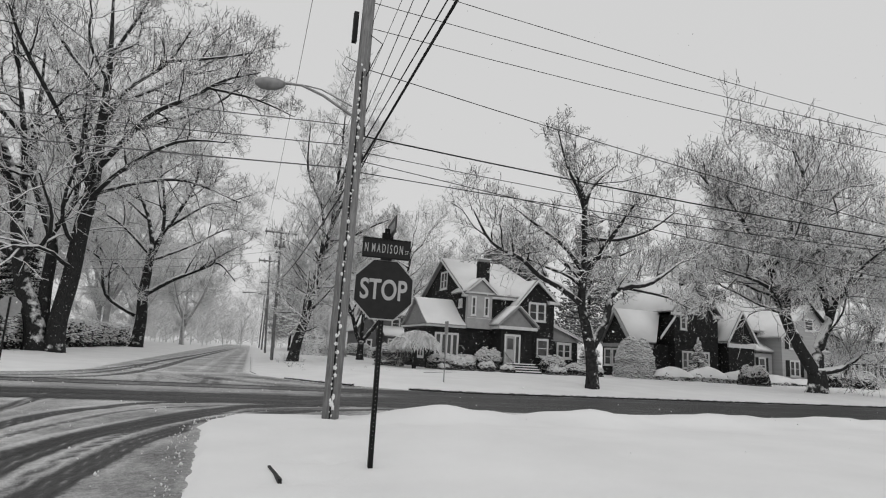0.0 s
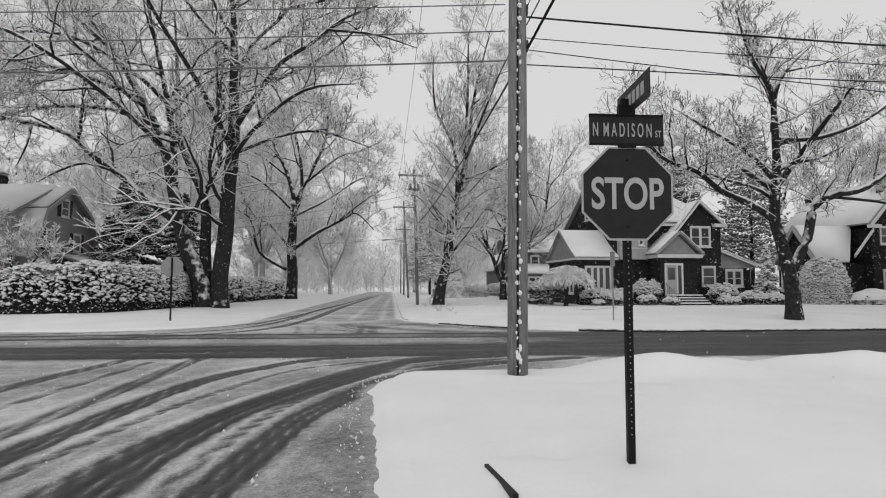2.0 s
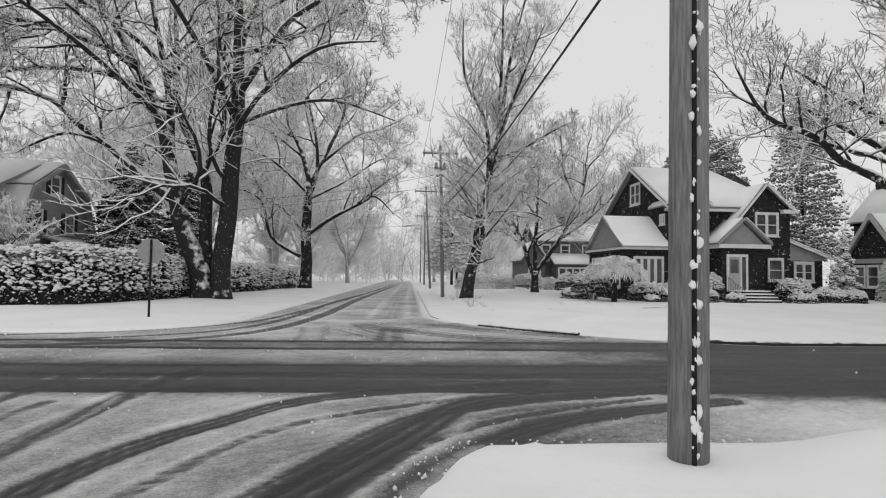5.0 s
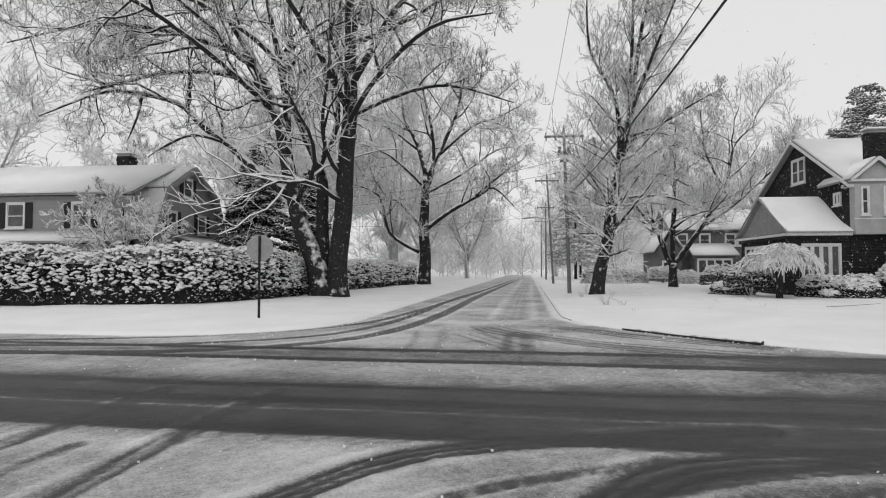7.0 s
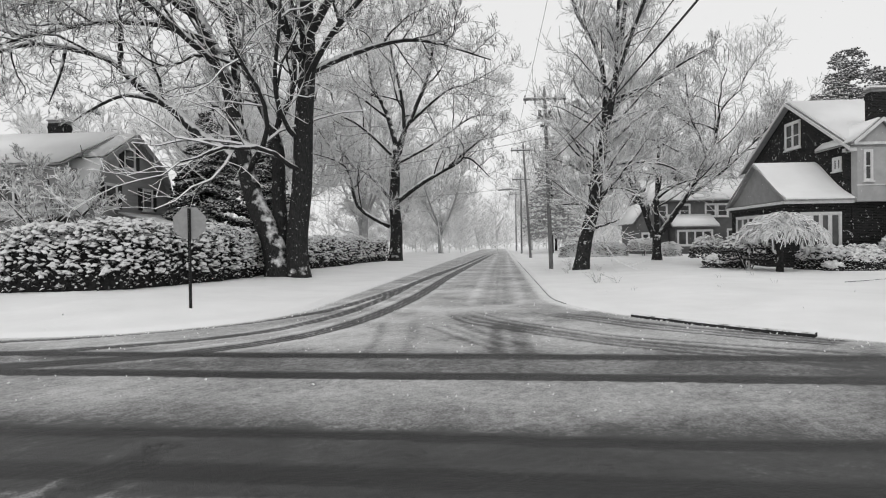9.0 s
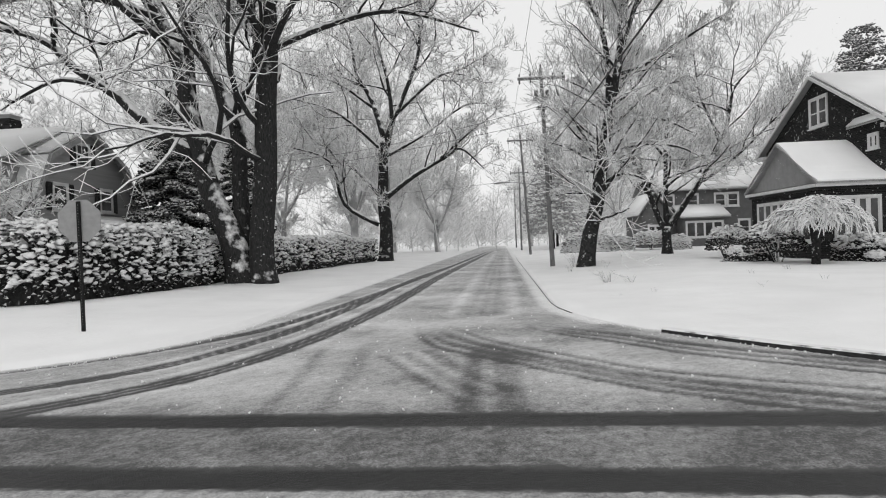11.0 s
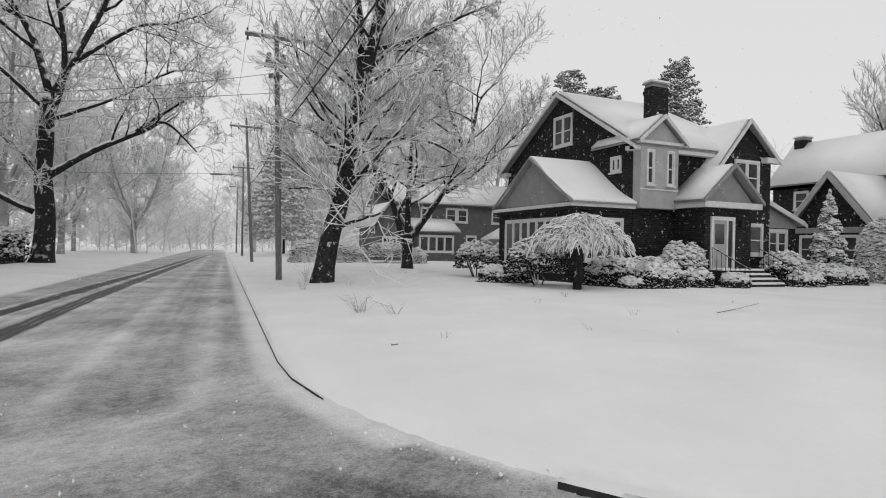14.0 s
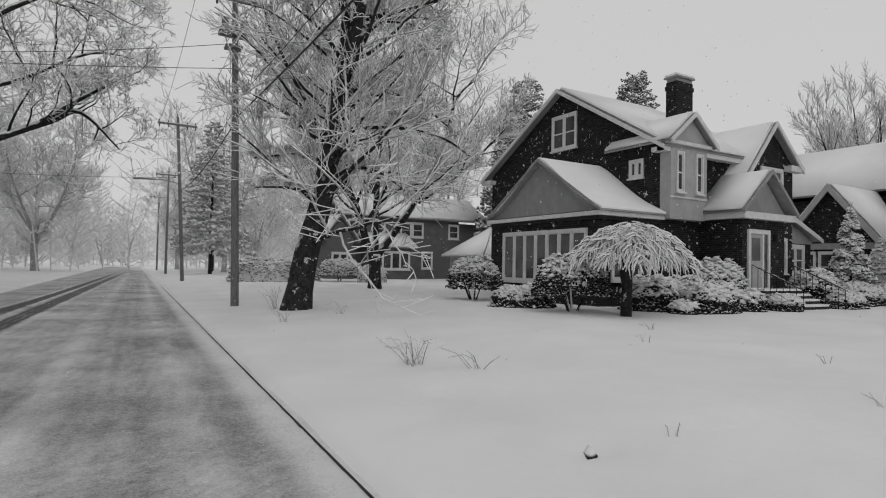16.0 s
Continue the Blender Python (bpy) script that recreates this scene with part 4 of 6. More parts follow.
def garage():
    h = thing("garage", "low garage with a snow-covered hip roof behind the brick house", "garage", "", (26.4, 64, 0.15))
    part("wall", boxes((24.2, 29.0, 62.0, 67.0, 0.15, 2.2)), GREYSTUCCO, h)
    for a, b in (((23.7, 61.5), (29.5, 61.5)), ((29.5, 61.5), (29.5, 67.5)), ((29.5, 67.5), (23.7, 67.5)), ((23.7, 67.5), (23.7, 61.5))):
        roof_plane(h, [(*a, 2.2), (*b, 2.2), (26.7, 64.5, 4.5), (26.5, 64.5, 4.5)], 0.14)
    window(h, "-y", 62.0, 24.8, 25.5, 1.1, 1.9, 1)
    return h


corner_brick_house()
second_brick_house()
white_house()
gambrel_house()
far_house()
garage()


# ---------------------------------------------------------------- trees
def branch(rng, out, p, d, r, length, lvl, S):
    """Grows one bough with its side shoots into out[lvl]."""
    n = S["segs"][lvl]
    ln = [(p.copy(), r)]
    step = length / n
    wob, lift = S["wob"][lvl], S["lift"][lvl]
    tip = 0.3 if lvl < 2 else 0.5
    for i in range(n):
        d = (d + Vector((rng.uniform(-wob, wob), rng.uniform(-wob, wob), rng.uniform(-wob, wob) + lift))).normalized()
        p = p + d * step
        ln.append((p, max(r * (1 - (1 - tip) * (i + 1) / n), S["fine"])))
    out[lvl].append(ln)
    shoots(rng, out, ln, length, lvl + 1, S)


def shoots(rng, out, ln, length, lvl, S):
    if lvl >= S["levels"]:
        return
    k = S["kids"][lvl]
    n = len(ln) - 1
    lo = S["bare"][lvl]
    for j in range(k):
        u = lo + (1 - lo) * (j + rng.random()) / k
        f = min(u * n, n - 0.01)
        i = int(f)
        a, b = ln[i], ln[i + 1]
        p = a[0].lerp(b[0], f - i)
        r = a[1] + (b[1] - a[1]) * (f - i)
        d = (b[0] - a[0]).normalized()
        side = d.orthogonal().normalized()
        side = Matrix.Rotation(rng.uniform(0, 6.283), 3, d) @ side
        if side.z < -0.3 and rng.random() < S.get("up", 0.6):
            side = -side
        ang = S["angle"][lvl] * rng.uniform(0.7, 1.25)
        q = (d * math.cos(ang) + side * math.sin(ang)).normalized()
        size = S["ratio"][lvl] * length * rng.uniform(0.65, 1.15) * (1.12 - 0.4 * u)
        branch(rng, out, p, q, max(min(r * 0.6, (0, 0.016, 0.01, 0.006, 0.004)[lvl] * size + 0.005), S["fine"]), size, lvl, S)


def smooth_line(pts, radii, per=4):
    P = [Vector(p) for p in pts]
    out = []
    for i in range(1, len(P) - 1):
        P[i] = P[i] + Vector((math.sin(P[i].z * 3.1 + i), math.cos(P[i].z * 2.3 + i), 0)) * (0.035 * (P[i] - P[0]).length if P[0].z > 0.5 else 0.08)
    for i in range(len(P) - 1):
        p0, p1, p2, p3 = P[max(i - 1, 0)], P[i], P[i + 1], P[min(i + 2, len(P) - 1)]
        for k in range(per):
            t = k / per
            q = 0.5 * (2 * p1 + (p2 - p0) * t + (2 * p0 - 5 * p1 + 4 * p2 - p3) * t * t + (3 * p1 - p0 - 3 * p2 + p3) * t ** 3)
            out.append((q, radii[i] + (radii[i + 1] - radii[i]) * t))
    out.append((P[-1], radii[-1]))
    return out


BROAD = dict(levels=5, segs=(7, 6, 4, 2, 1), kids=(0, 9, 7, 7, 4), bare=(0, 0.28, 0.15, 0.1, 0.15), ratio=(1, 0.5, 0.56, 0.6, 0.62), angle=(0, 1.0, 0.85, 0.8, 0.75),
             wob=(0.1, 0.22, 0.26, 0.3, 0.3), lift=(0.05, 0.03, 0.015, 0.0, 0.0), fine=0.011, up=0.45)


def snow_ridges(rng, limbs):
    """Lines of snow lying on the upper side of every limb that is not too steep."""
    ridges = []
    for ln in limbs:
        run = []
        for i in range(len(ln) - 1):
            (p, r), (q, r2) = ln[i], ln[i + 1]
            d = q - p
            steep = abs(d.z) / max(d.length, 1e-6)
            if steep < (0.86 if r < 0.2 else 0.72) and p.z > 0.8 and rng.random() > 0.05 + 0.25 * steep:
                side = Vector((d.y, -d.x, 0)).normalized()
                up = side.cross(d.normalized())
                up = up if up.z > 0 else -up
                for m, e in (((p, r), (q, r2)) if not run else ((q, r2),)):
                    k = rng.uniform(0.45, 0.72)
                    run.append((m + up * (e * 0.68 + 0.005), max(e * k, 0.011)))
            else:
                if len(run) > 1:
                    ridges.append(run)
                run = []
        if len(run) > 1:
            ridges.append(run)
    for run in ridges:
        run[0], run[-1] = (run[0][0], run[0][1] * 0.4), (run[-1][0], run[-1][1] * 0.4)
    return ridges


def twig_mesh(thick, thin, mat):
    """Twigs with a dark underside and a taller ridge of snow on top, in one mesh of two materials."""
    V, F, M = [], [], []
    for lines, k in ((thick, 4), (thin, 3)):
        for ln in lines:
            base = len(V)
            n = len(ln)
            for i, (p, r) in enumerate(ln):
                d = (ln[min(i + 1, n - 1)][0] - ln[max(i - 1, 0)][0]).normalized()
                s = Vector((d.y, -d.x, 0))
                s = s.normalized() if s.length > 0.05 else Vector((1, 0, 0))
                u = s.cross(d)
                u = u if u.z > 0 else -u
                if k == 4:
                    V += [p + s * r, p + u * (r * 1.9), p - s * r, p - u * r]
                else:
                    V += [p + s * r - u * (r * 0.3), p + u * (r * 1.5), p - s * r - u * (r * 0.3)]
            for i in range(n - 1):
                for j in range(k):
                    a, b = base + i * k + j, base + i * k + (j + 1) % k
                    F.append((a, b, b + k, a + k))
                    M.append(1 if j < 2 else 0)
    me = mesh_of("crown", V, F, mat)
    me.materials.append(TWIGSNOW)
    me.polygons.foreach_set("material_index", M)
    return me


def tree(name, label, at, stems, S, seed, bark=None, twig=None, group="", flare=1.2):
    """stems: lists of (points relative to the foot, radii, whether shoots start there)."""
    rng = random.Random(seed)
    out = [[] for _ in range(5)]
    for pts, radii, *few in stems:
        ln = smooth_line(pts, radii)
        out[0].append(ln)
        shoots(rng, out, ln, sum((Vector(b) - Vector(a)).length for a, b in zip(pts, pts[1:])), 1, {**S, "kids": few[0]} if few else S)
    root = thing(name, label, "tree", group, at)
    for ln in out[0]:
        for i, (p, r) in enumerate(ln):
            if p.z < 0.7:
                ln[i] = (p, r * (1 + (flare - 1) * (1 - max(p.z, 0) / 0.7) ** 2))
    V, F = tubes(out[0] + out[1], 9)
    t = new("trunk", mesh_of("trunk", V, F, bark or BARK, True))
    t.parent = root
    if S["levels"] > 4:
        V, F = tubes(snow_ridges(rng, out[0] + out[1]), 6)
        w = new("limb_snow", mesh_of("limb_snow", V, F, SNOW, True))
        w.parent = root
        tagged(w, "wet snow lying along the limbs", kind="stuff")
    c = new("crown", twig_mesh(out[2], out[3] + out[4], twig or TWIG))
    c.parent = root
    c["label"] = "fine twigs carrying snow"
    return root


def spec(**kw):
    s = dict(BROAD)
    s.update(kw)
    return s


def gz(x, y):
    return (x, y, lz(x, y) - 0.05)


tree("oak_tree", "great bare oak with two dark trunks and snow-lined limbs", gz(-9.0, 38.0), [
    ([(0.42, 0, -0.2), (0.4, 0, 1.7), (0.6, 0, 4.2), (0.8, 0, 7.0), (0.9, 0.1, 9.6), (0.85, 0.2, 13), (0.8, 0.3, 17.5), (0.2, 0.4, 23)], (0.54, 0.47, 0.45, 0.41, 0.36, 0.27, 0.16, 0.03)),
    ([(-0.42, 0, -0.2), (-0.75, 0, 1.7), (-1.6, 0.1, 3.6), (-2.2, 0.2, 6.4), (-2.9, 0.3, 9.0), (-4.0, 0.5, 11.6), (-5.7, 0.8, 14.4), (-7.6, 1.0, 17.4), (-8.6, 1.0, 20)], (0.6, 0.5, 0.42, 0.36, 0.3, 0.23, 0.16, 0.1, 0.03)),
    ([(-0.4, 0.4, 0.9), (-0.5, 0.6, 3.4), (-0.8, 0.8, 6.2), (-1.4, 1.0, 8.4), (-2.0, 1.2, 10.4), (-2.7, 1.6, 13.6), (-3.2, 2.0, 19)], (0.36, 0.32, 0.28, 0.24, 0.19, 0.13, 0.03)),
    ([(-2.3, 0.2, 6.6), (-2.6, 0.8, 8.6), (-2.75, 1.0, 10.6), (-3.4, 1.0, 13.4), (-4.4, 0.6, 17.2), (-4.8, 0.4, 21)], (0.24, 0.21, 0.18, 0.14, 0.08, 0.03)),
    ([(-2.2, 0.1, 5.1), (-3.9, -0.2, 6.4), (-5.2, -0.3, 7.6), (-6.3, -0.4, 8.6), (-7.9, -0.5, 9.8), (-9.8, -0.6, 10.3), (-12.0, -0.8, 10.3), (-15.0, -1.0, 9.2)], (0.25, 0.22, 0.19, 0.16, 0.13, 0.1, 0.07, 0.03), (0, 12, 7, 5, 3)),
    ([(-5.4, -0.3, 7.8), (-6.9, -0.8, 8.1), (-8.2, -1.1, 7.5), (-8.9, -1.3, 6.9)], (0.1, 0.08, 0.06, 0.02), (0, 6, 5, 4, 3)),
    ([(-9.7, -0.6, 10.2), (-9.7, -0.9, 9.0), (-10.1, -1.1, 7.8)], (0.08, 0.06, 0.02), (0, 5, 5, 4, 3)),
    ([(-3.3, 0.4, 10.6), (-5.6, 0.0, 11.4), (-8.0, -0.6, 11.3), (-9.7, -1.0, 10.8), (-12.4, -1.4, 10.2)], (0.16, 0.13, 0.1, 0.08, 0.03), (0, 12, 7, 5, 3)),
    ([(-2.6, 0.8, 11.6), (-4.2, 0.2, 13.4), (-7.1, -0.6, 15.2), (-9.8, -1.2, 15.4), (-13.0, -1.6, 14.6)], (0.17, 0.14, 0.11, 0.08, 0.03), (0, 12, 8, 5, 3)),
    ([(-4.2, 0.5, 12.2), (-7.4, -1.0, 13.2), (-11.0, -2.0, 13.4), (-15.4, -2.6, 12.4)], (0.15, 0.12, 0.09, 0.03), (0, 12, 8, 5, 3)),
    ([(0.9, 0, 10.4), (2.2, -0.4, 12.4), (3.5, -0.8, 14.2), (5.4, -1.2, 15.6), (7.3, -1.5, 17.0), (9.4, -1.7, 17.8)], (0.21, 0.18, 0.15, 0.12, 0.09, 0.03), (0, 13, 8, 6, 3)),
    ([(6.4, -1.3, 16.3), (9.2, -1.8, 16.0), (11.7, -2.0, 15.2)], (0.1, 0.07, 0.02), (0, 8, 7, 5, 3)),
    ([(0.9, 0.1, 12.4), (1.7, 0.6, 15.8), (3.6, 1.2, 18.5), (4.9, 1.6, 21.5)], (0.18, 0.14, 0.1, 0.03)),
    ([(1.3, 0.1, 12.8), (4.2, 0.8, 14.4), (6.9, 1.2, 16.4), (8.5, 1.2, 18.3)], (0.16, 0.13, 0.09, 0.03)),
    ([(0.7, 0.3, 17.6), (1.8, 0.2, 20.6), (2.6, 0.2, 23)], (0.12, 0.09, 0.03)),
    ([(0.85, 0, 9.0), (3.2, 1.6, 10.6), (6.0, 2.6, 11.2), (9.2, 3.2, 10.4)], (0.15, 0.12, 0.09, 0.03), (0, 12, 8, 5, 3)),
    ([(0.85, 0, 8.6), (2.6, -1.8, 10.4), (5.2, -3.2, 12.0), (8.2, -4.0, 12.2)], (0.15, 0.12, 0.09, 0.03), (0, 12, 8, 5, 3)),
    ([(0.8, 0.1, 9.5), (-0.6, -2.4, 12.5), (-1.6, -5.0, 15.0), (-2.0, -7.5, 16.0)], (0.18, 0.13, 0.09, 0.03)),
    ([(-3.0, 0.4, 9.4), (-5.8, -2.6, 12.0), (-9.0, -4.6, 13.8), (-12.5, -5.8, 14.2)], (0.16, 0.12, 0.09, 0.03)),
    ([(-0.9, 0.8, 6.6), (0.0, 1.4, 9.0), (-0.4, 2.0, 12.5), (-0.2, 2.8, 18)], (0.17, 0.14, 0.1, 0.03)),
    ([(0.5, 0.3, 15.5), (-1.8, 0.2, 18.0), (-3.6, 0, 21.0)], (0.12, 0.09, 0.03)),
    ([(0.8, 0.3, 14.4), (3.4, 2.0, 17.0), (6.0, 3.0, 20.0), (7.4, 3.4, 22.4)], (0.14, 0.11, 0.08, 0.03)),
    ([(3.4, 0.6, 18.2), (6.9, 0.4, 19.2), (9.4, 0.2, 20.2)], (0.12, 0.09, 0.03)),
    ([(-4.4, 0.6, 12.4), (-6.4, 2.6, 15.4), (-9.0, 4.0, 18.0), (-11.4, 4.8, 19.4)], (0.14, 0.11, 0.08, 0.03)),
    ([(-2.2, 1.4, 11.6), (-1.2, 3.4, 14.6), (-0.6, 5.0, 18.0), (0.2, 6.0, 21.0)], (0.14, 0.11, 0.08, 0.03)),
    ([(-6.2, 0.8, 15.2), (-9.4, 0.2, 18.0), (-12.8, -0.4, 19.6)], (0.12, 0.09, 0.03)),
], spec(kids=(0, 10, 7, 5, 3), ratio=(1, 0.36, 0.6, 0.62, 0.6), angle=(0, 1.0, 0.95, 0.9, 0.8), wob=(0.1, 0.34, 0.42, 0.42, 0.4), segs=(7, 8, 5, 3, 1), lift=(0.05, 0.02, 0.0, -0.01, -0.02), fine=0.0105), 11)

tree("oak_tree", "bare spreading oak with snow along its limbs", gz(-7.4, 61.2), [
    ([(0, 0, -0.2), (0.1, 0, 2.5), (0.07, 0, 4.9), (0.14, 0, 7.0), (0.13, 0, 9.6)], (0.62, 0.5, 0.46, 0.4, 0.32), (0, 5, 7, 5, 3)),
    ([(0.3, 0, 9.4), (1.75, -0.2, 12.6), (3.0, -0.4, 15.8), (3.5, -0.5, 18.4), (3.2, -0.5, 21)], (0.22, 0.18, 0.13, 0.09, 0.03)),
    ([(0.2, 0, 9.8), (-0.7, 0.3, 12.7), (-1.7, 0.5, 15.2), (-2.6, 0.6, 17.8), (-3.8, 0.8, 21)], (0.22, 0.18, 0.13, 0.09, 0.03)),
    ([(0.3, 0.2, 8.4), (0.9, 0.4, 11.0), (0.5, 0.5, 14.0), (-0.2, 0.5, 17.4), (-0.6, 0.4, 21)], (0.2, 0.17, 0.13, 0.09, 0.03)),
    ([(0.3, 0, 5.0), (2.4, -0.3, 6.5), (4.9, -0.6, 7.9), (6.5, -0.8, 8.4), (8.0, -1.0, 6.8)], (0.22, 0.18, 0.14, 0.1, 0.03), (0, 10, 7, 5, 3)),
    ([(4.7, -0.6, 7.8), (6.8, -1.0, 9.4), (8.8, -1.4, 10.8)], (0.12, 0.09, 0.03), (0, 8, 7, 5, 3)),
    ([(-0.2, 0, 5.2), (-2.1, 0.3, 7.4), (-3.5, 0.4, 7.9), (-4.8, 0.6, 10.3), (-5.3, 0.7, 13.4)], (0.2, 0.16, 0.13, 0.1, 0.03)),
    ([(-0.4, 0, 2.9), (-3.0, -0.6, 4.6), (-4.1, -0.9, 7.9), (-6.6, -1.4, 9.0)], (0.18, 0.14, 0.1, 0.03), (0, 8, 7, 5, 3)),
    ([(1.0, 0, 11.2), (4.2, 0.6, 14.2), (6.7, 0.8, 15.0), (8.8, 1.0, 16.2)], (0.15, 0.11, 0.08, 0.03)),
    ([(0.3, 0.1, 8.2), (3.4, 1.4, 10.2), (6.4, 2.2, 12.4), (8.6, 2.6, 12.6)], (0.15, 0.11, 0.08, 0.03)),
    ([(-0.6, 0.2, 12.2), (-3.6, 1.0, 14.4), (-6.6, 1.4, 15.6)], (0.14, 0.1, 0.03)),
    ([(0.0, -0.1, 8.8), (-2.8, -1.6, 11.4), (-6.4, -2.2, 12.6)], (0.14, 0.1, 0.03)),
], spec(kids=(0, 9, 7, 5, 3), ratio=(1, 0.4, 0.6, 0.62, 0.6), angle=(0, 0.95, 0.9, 0.9, 0.8), wob=(0.1, 0.32, 0.38, 0.36, 0.3), lift=(0.05, 0.03, 0.0, 0, 0), fine=0.0145), 12, None, FROSTHAZETWIG)

tree("locust_tree", "tall leaning bare tree plastered with snow on its bark", gz(4.9, 43.5), [
    ([(-0.05, 0, -0.2), (0.25, 0, 1.6), (0.65, 0, 3.0), (0.95, 0, 4.6), (1.2, 0, 6.2), (1.55, 0, 8.0), (2.0, 0, 11.0), (2.8, 0.1, 15.6), (4.0, 0.2, 20.6)], (0.42, 0.36, 0.33, 0.29, 0.25, 0.2, 0.15, 0.1, 0.02), (0, 34, 8, 5, 3)),
    ([(1.1, 0, 6.2), (1.35, 0.3, 7.9), (1.3, 0.5, 10.0), (0.9, 0.6, 12.0), (0.1, 0.7, 14.6), (-0.3, 0.8, 18.6)], (0.18, 0.16, 0.14, 0.11, 0.08, 0.02)),
    ([(1.9, 0, 10.8), (2.25, -0.3, 15.4), (2.1, -0.4, 20.2)], (0.12, 0.09, 0.02)),
    ([(1.5, 0, 8.6), (2.4, -0.8, 11.5), (3.5, -1.2, 14.6), (4.6, -1.6, 17.4)], (0.13, 0.1, 0.07, 0.02)),
    ([(1.05, 0, 6.2), (1.9, -0.2, 7.0), (3.2, -0.4, 8.1), (4.4, -0.5, 8.4)], (0.1, 0.08, 0.06, 0.02), (0, 13, 8, 5, 3)),
    ([(1.1, 0, 6.0), (2.5, 0.3, 6.8), (4.0, 0.5, 6.9), (5.3, 0.6, 6.2)], (0.1, 0.08, 0.06, 0.02), (0, 13, 8, 5, 3)),
    ([(0.8, 0, 3.8), (1.4, -0.3, 4.25), (2.2, -0.5, 4.2), (3.2, -0.6, 3.6)], (0.09, 0.07, 0.05, 0.02), (0, 12, 8, 5, 3)),
    ([(1.5, 0, 7.9), (2.4, 0.4, 9.0), (3.7, 0.8, 9.8), (5.2, 1.0, 10.0)], (0.1, 0.08, 0.06, 0.02), (0, 13, 8, 5, 3)),
    ([(1.9, 0, 9.0), (3.6, -0.4, 9.6), (5.2, -0.6, 10.6), (6.7, -0.8, 11.4)], (0.1, 0.08, 0.06, 0.02), (0, 13, 8, 5, 3)),
    ([(1.0, 0, 4.9), (0.1, -0.4, 5.1), (-0.7, -0.7, 5.5), (-1.6, -0.9, 5.8)], (0.08, 0.06, 0.05, 0.02), (0, 12, 8, 5, 3)),
    ([(0.9, 0, 4.4), (-0.1, 0.4, 4.6), (-1.2, 0.7, 4.4)], (0.08, 0.06, 0.02), (0, 11, 8, 5, 3)),
    ([(0.7, 0, 3.4), (-0.4, -0.3, 3.5), (-1.4, -0.6, 3.4)], (0.07, 0.05, 0.02), (0, 11, 8, 5, 3)),
    ([(1.1, 0, 5.4), (2.4, -0.9, 5.5), (3.9, -1.4, 5.3), (5.0, -1.7, 4.6)], (0.09, 0.07, 0.05, 0.02), (0, 13, 8, 5, 3)),
    ([(1.4, 0, 7.2), (0.4, -0.4, 8.1), (-0.6, -0.6, 8.6)], (0.08, 0.06, 0.02), (0, 11, 8, 5, 3)),
], spec(kids=(0, 18, 7, 5, 3), ratio=(1, 0.21, 0.6, 0.66, 0.6), wob=(0.1, 0.26, 0.3, 0.3, 0.3), segs=(7, 6, 4, 2, 1), bare=(0, 0.14, 0.15, 0.1, 0.15), angle=(0, 0.85, 0.7, 0.75, 0.75), lift=(0.05, 0.0, 0.0, 0, 0), fine=0.0105), 13, BARKPATCH, FROSTHAZETWIG)

# snow flecks on this bark and the pale twig colour stand in for haze
tree("elm_tree", "forked bare tree with a rounded snowy crown", gz(12.3, 54.8), [
    ([(0, 0, -0.2), (0.0, 0, 0.9), (0.0, 0, 1.8)], (0.36, 0.3, 0.3), (0, 0, 0, 0, 0)),
    ([(-0.05, 0, 1.6), (-0.5, 0, 2.4), (-1.1, 0.1, 4.2), (-1.9, 0.2, 6.2), (-2.8, 0.2, 9.4), (-3.4, 0.2, 13)], (0.22, 0.2, 0.17, 0.13, 0.09, 0.02)),
    ([(0, 0, 1.7), (0.05, 0.2, 3.6), (0.12, 0.5, 5.6), (0.5, 0.7, 8.4), (0.6, 0.8, 14)], (0.19, 0.17, 0.14, 0.1, 0.02)),
    ([(0.05, 0, 1.7), (1.3, -0.1, 3.4), (2.4, -0.3, 4.9), (3.5, -0.4, 7.8), (4.6, -0.4, 10.6), (6.4, -0.4, 12.4)], (0.22, 0.2, 0.16, 0.12, 0.08, 0.02)),
    ([(2.3, -0.3, 4.7), (4.0, -0.8, 6.0), (6.3, -1.2, 8.3), (7.6, -1.4, 9.6)], (0.13, 0.1, 0.06, 0.02)),
    ([(-1.0, 0.1, 4.0), (-3.0, -0.6, 6.2), (-4.6, -1.0, 8.8)], (0.13, 0.1, 0.02)),
    ([(3.4, -0.4, 7.6), (2.6, 0.6, 10.4), (2.4, 1.0, 14.0)], (0.1, 0.08, 0.02)),
    ([(0.2, 0.5, 6.4), (-1.2, 1.4, 9.4), (-1.6, 1.8, 13.4)], (0.1, 0.08, 0.02)),
], spec(kids=(0, 13, 8, 5, 3), ratio=(1, 0.42, 0.6, 0.62, 0.6), wob=(0.1, 0.3, 0.32, 0.3, 0.3), lift=(0.05, 0.05, 0.02, 0.0, 0), fine=0.013), 14, BARKPATCH, FROSTHAZETWIG)

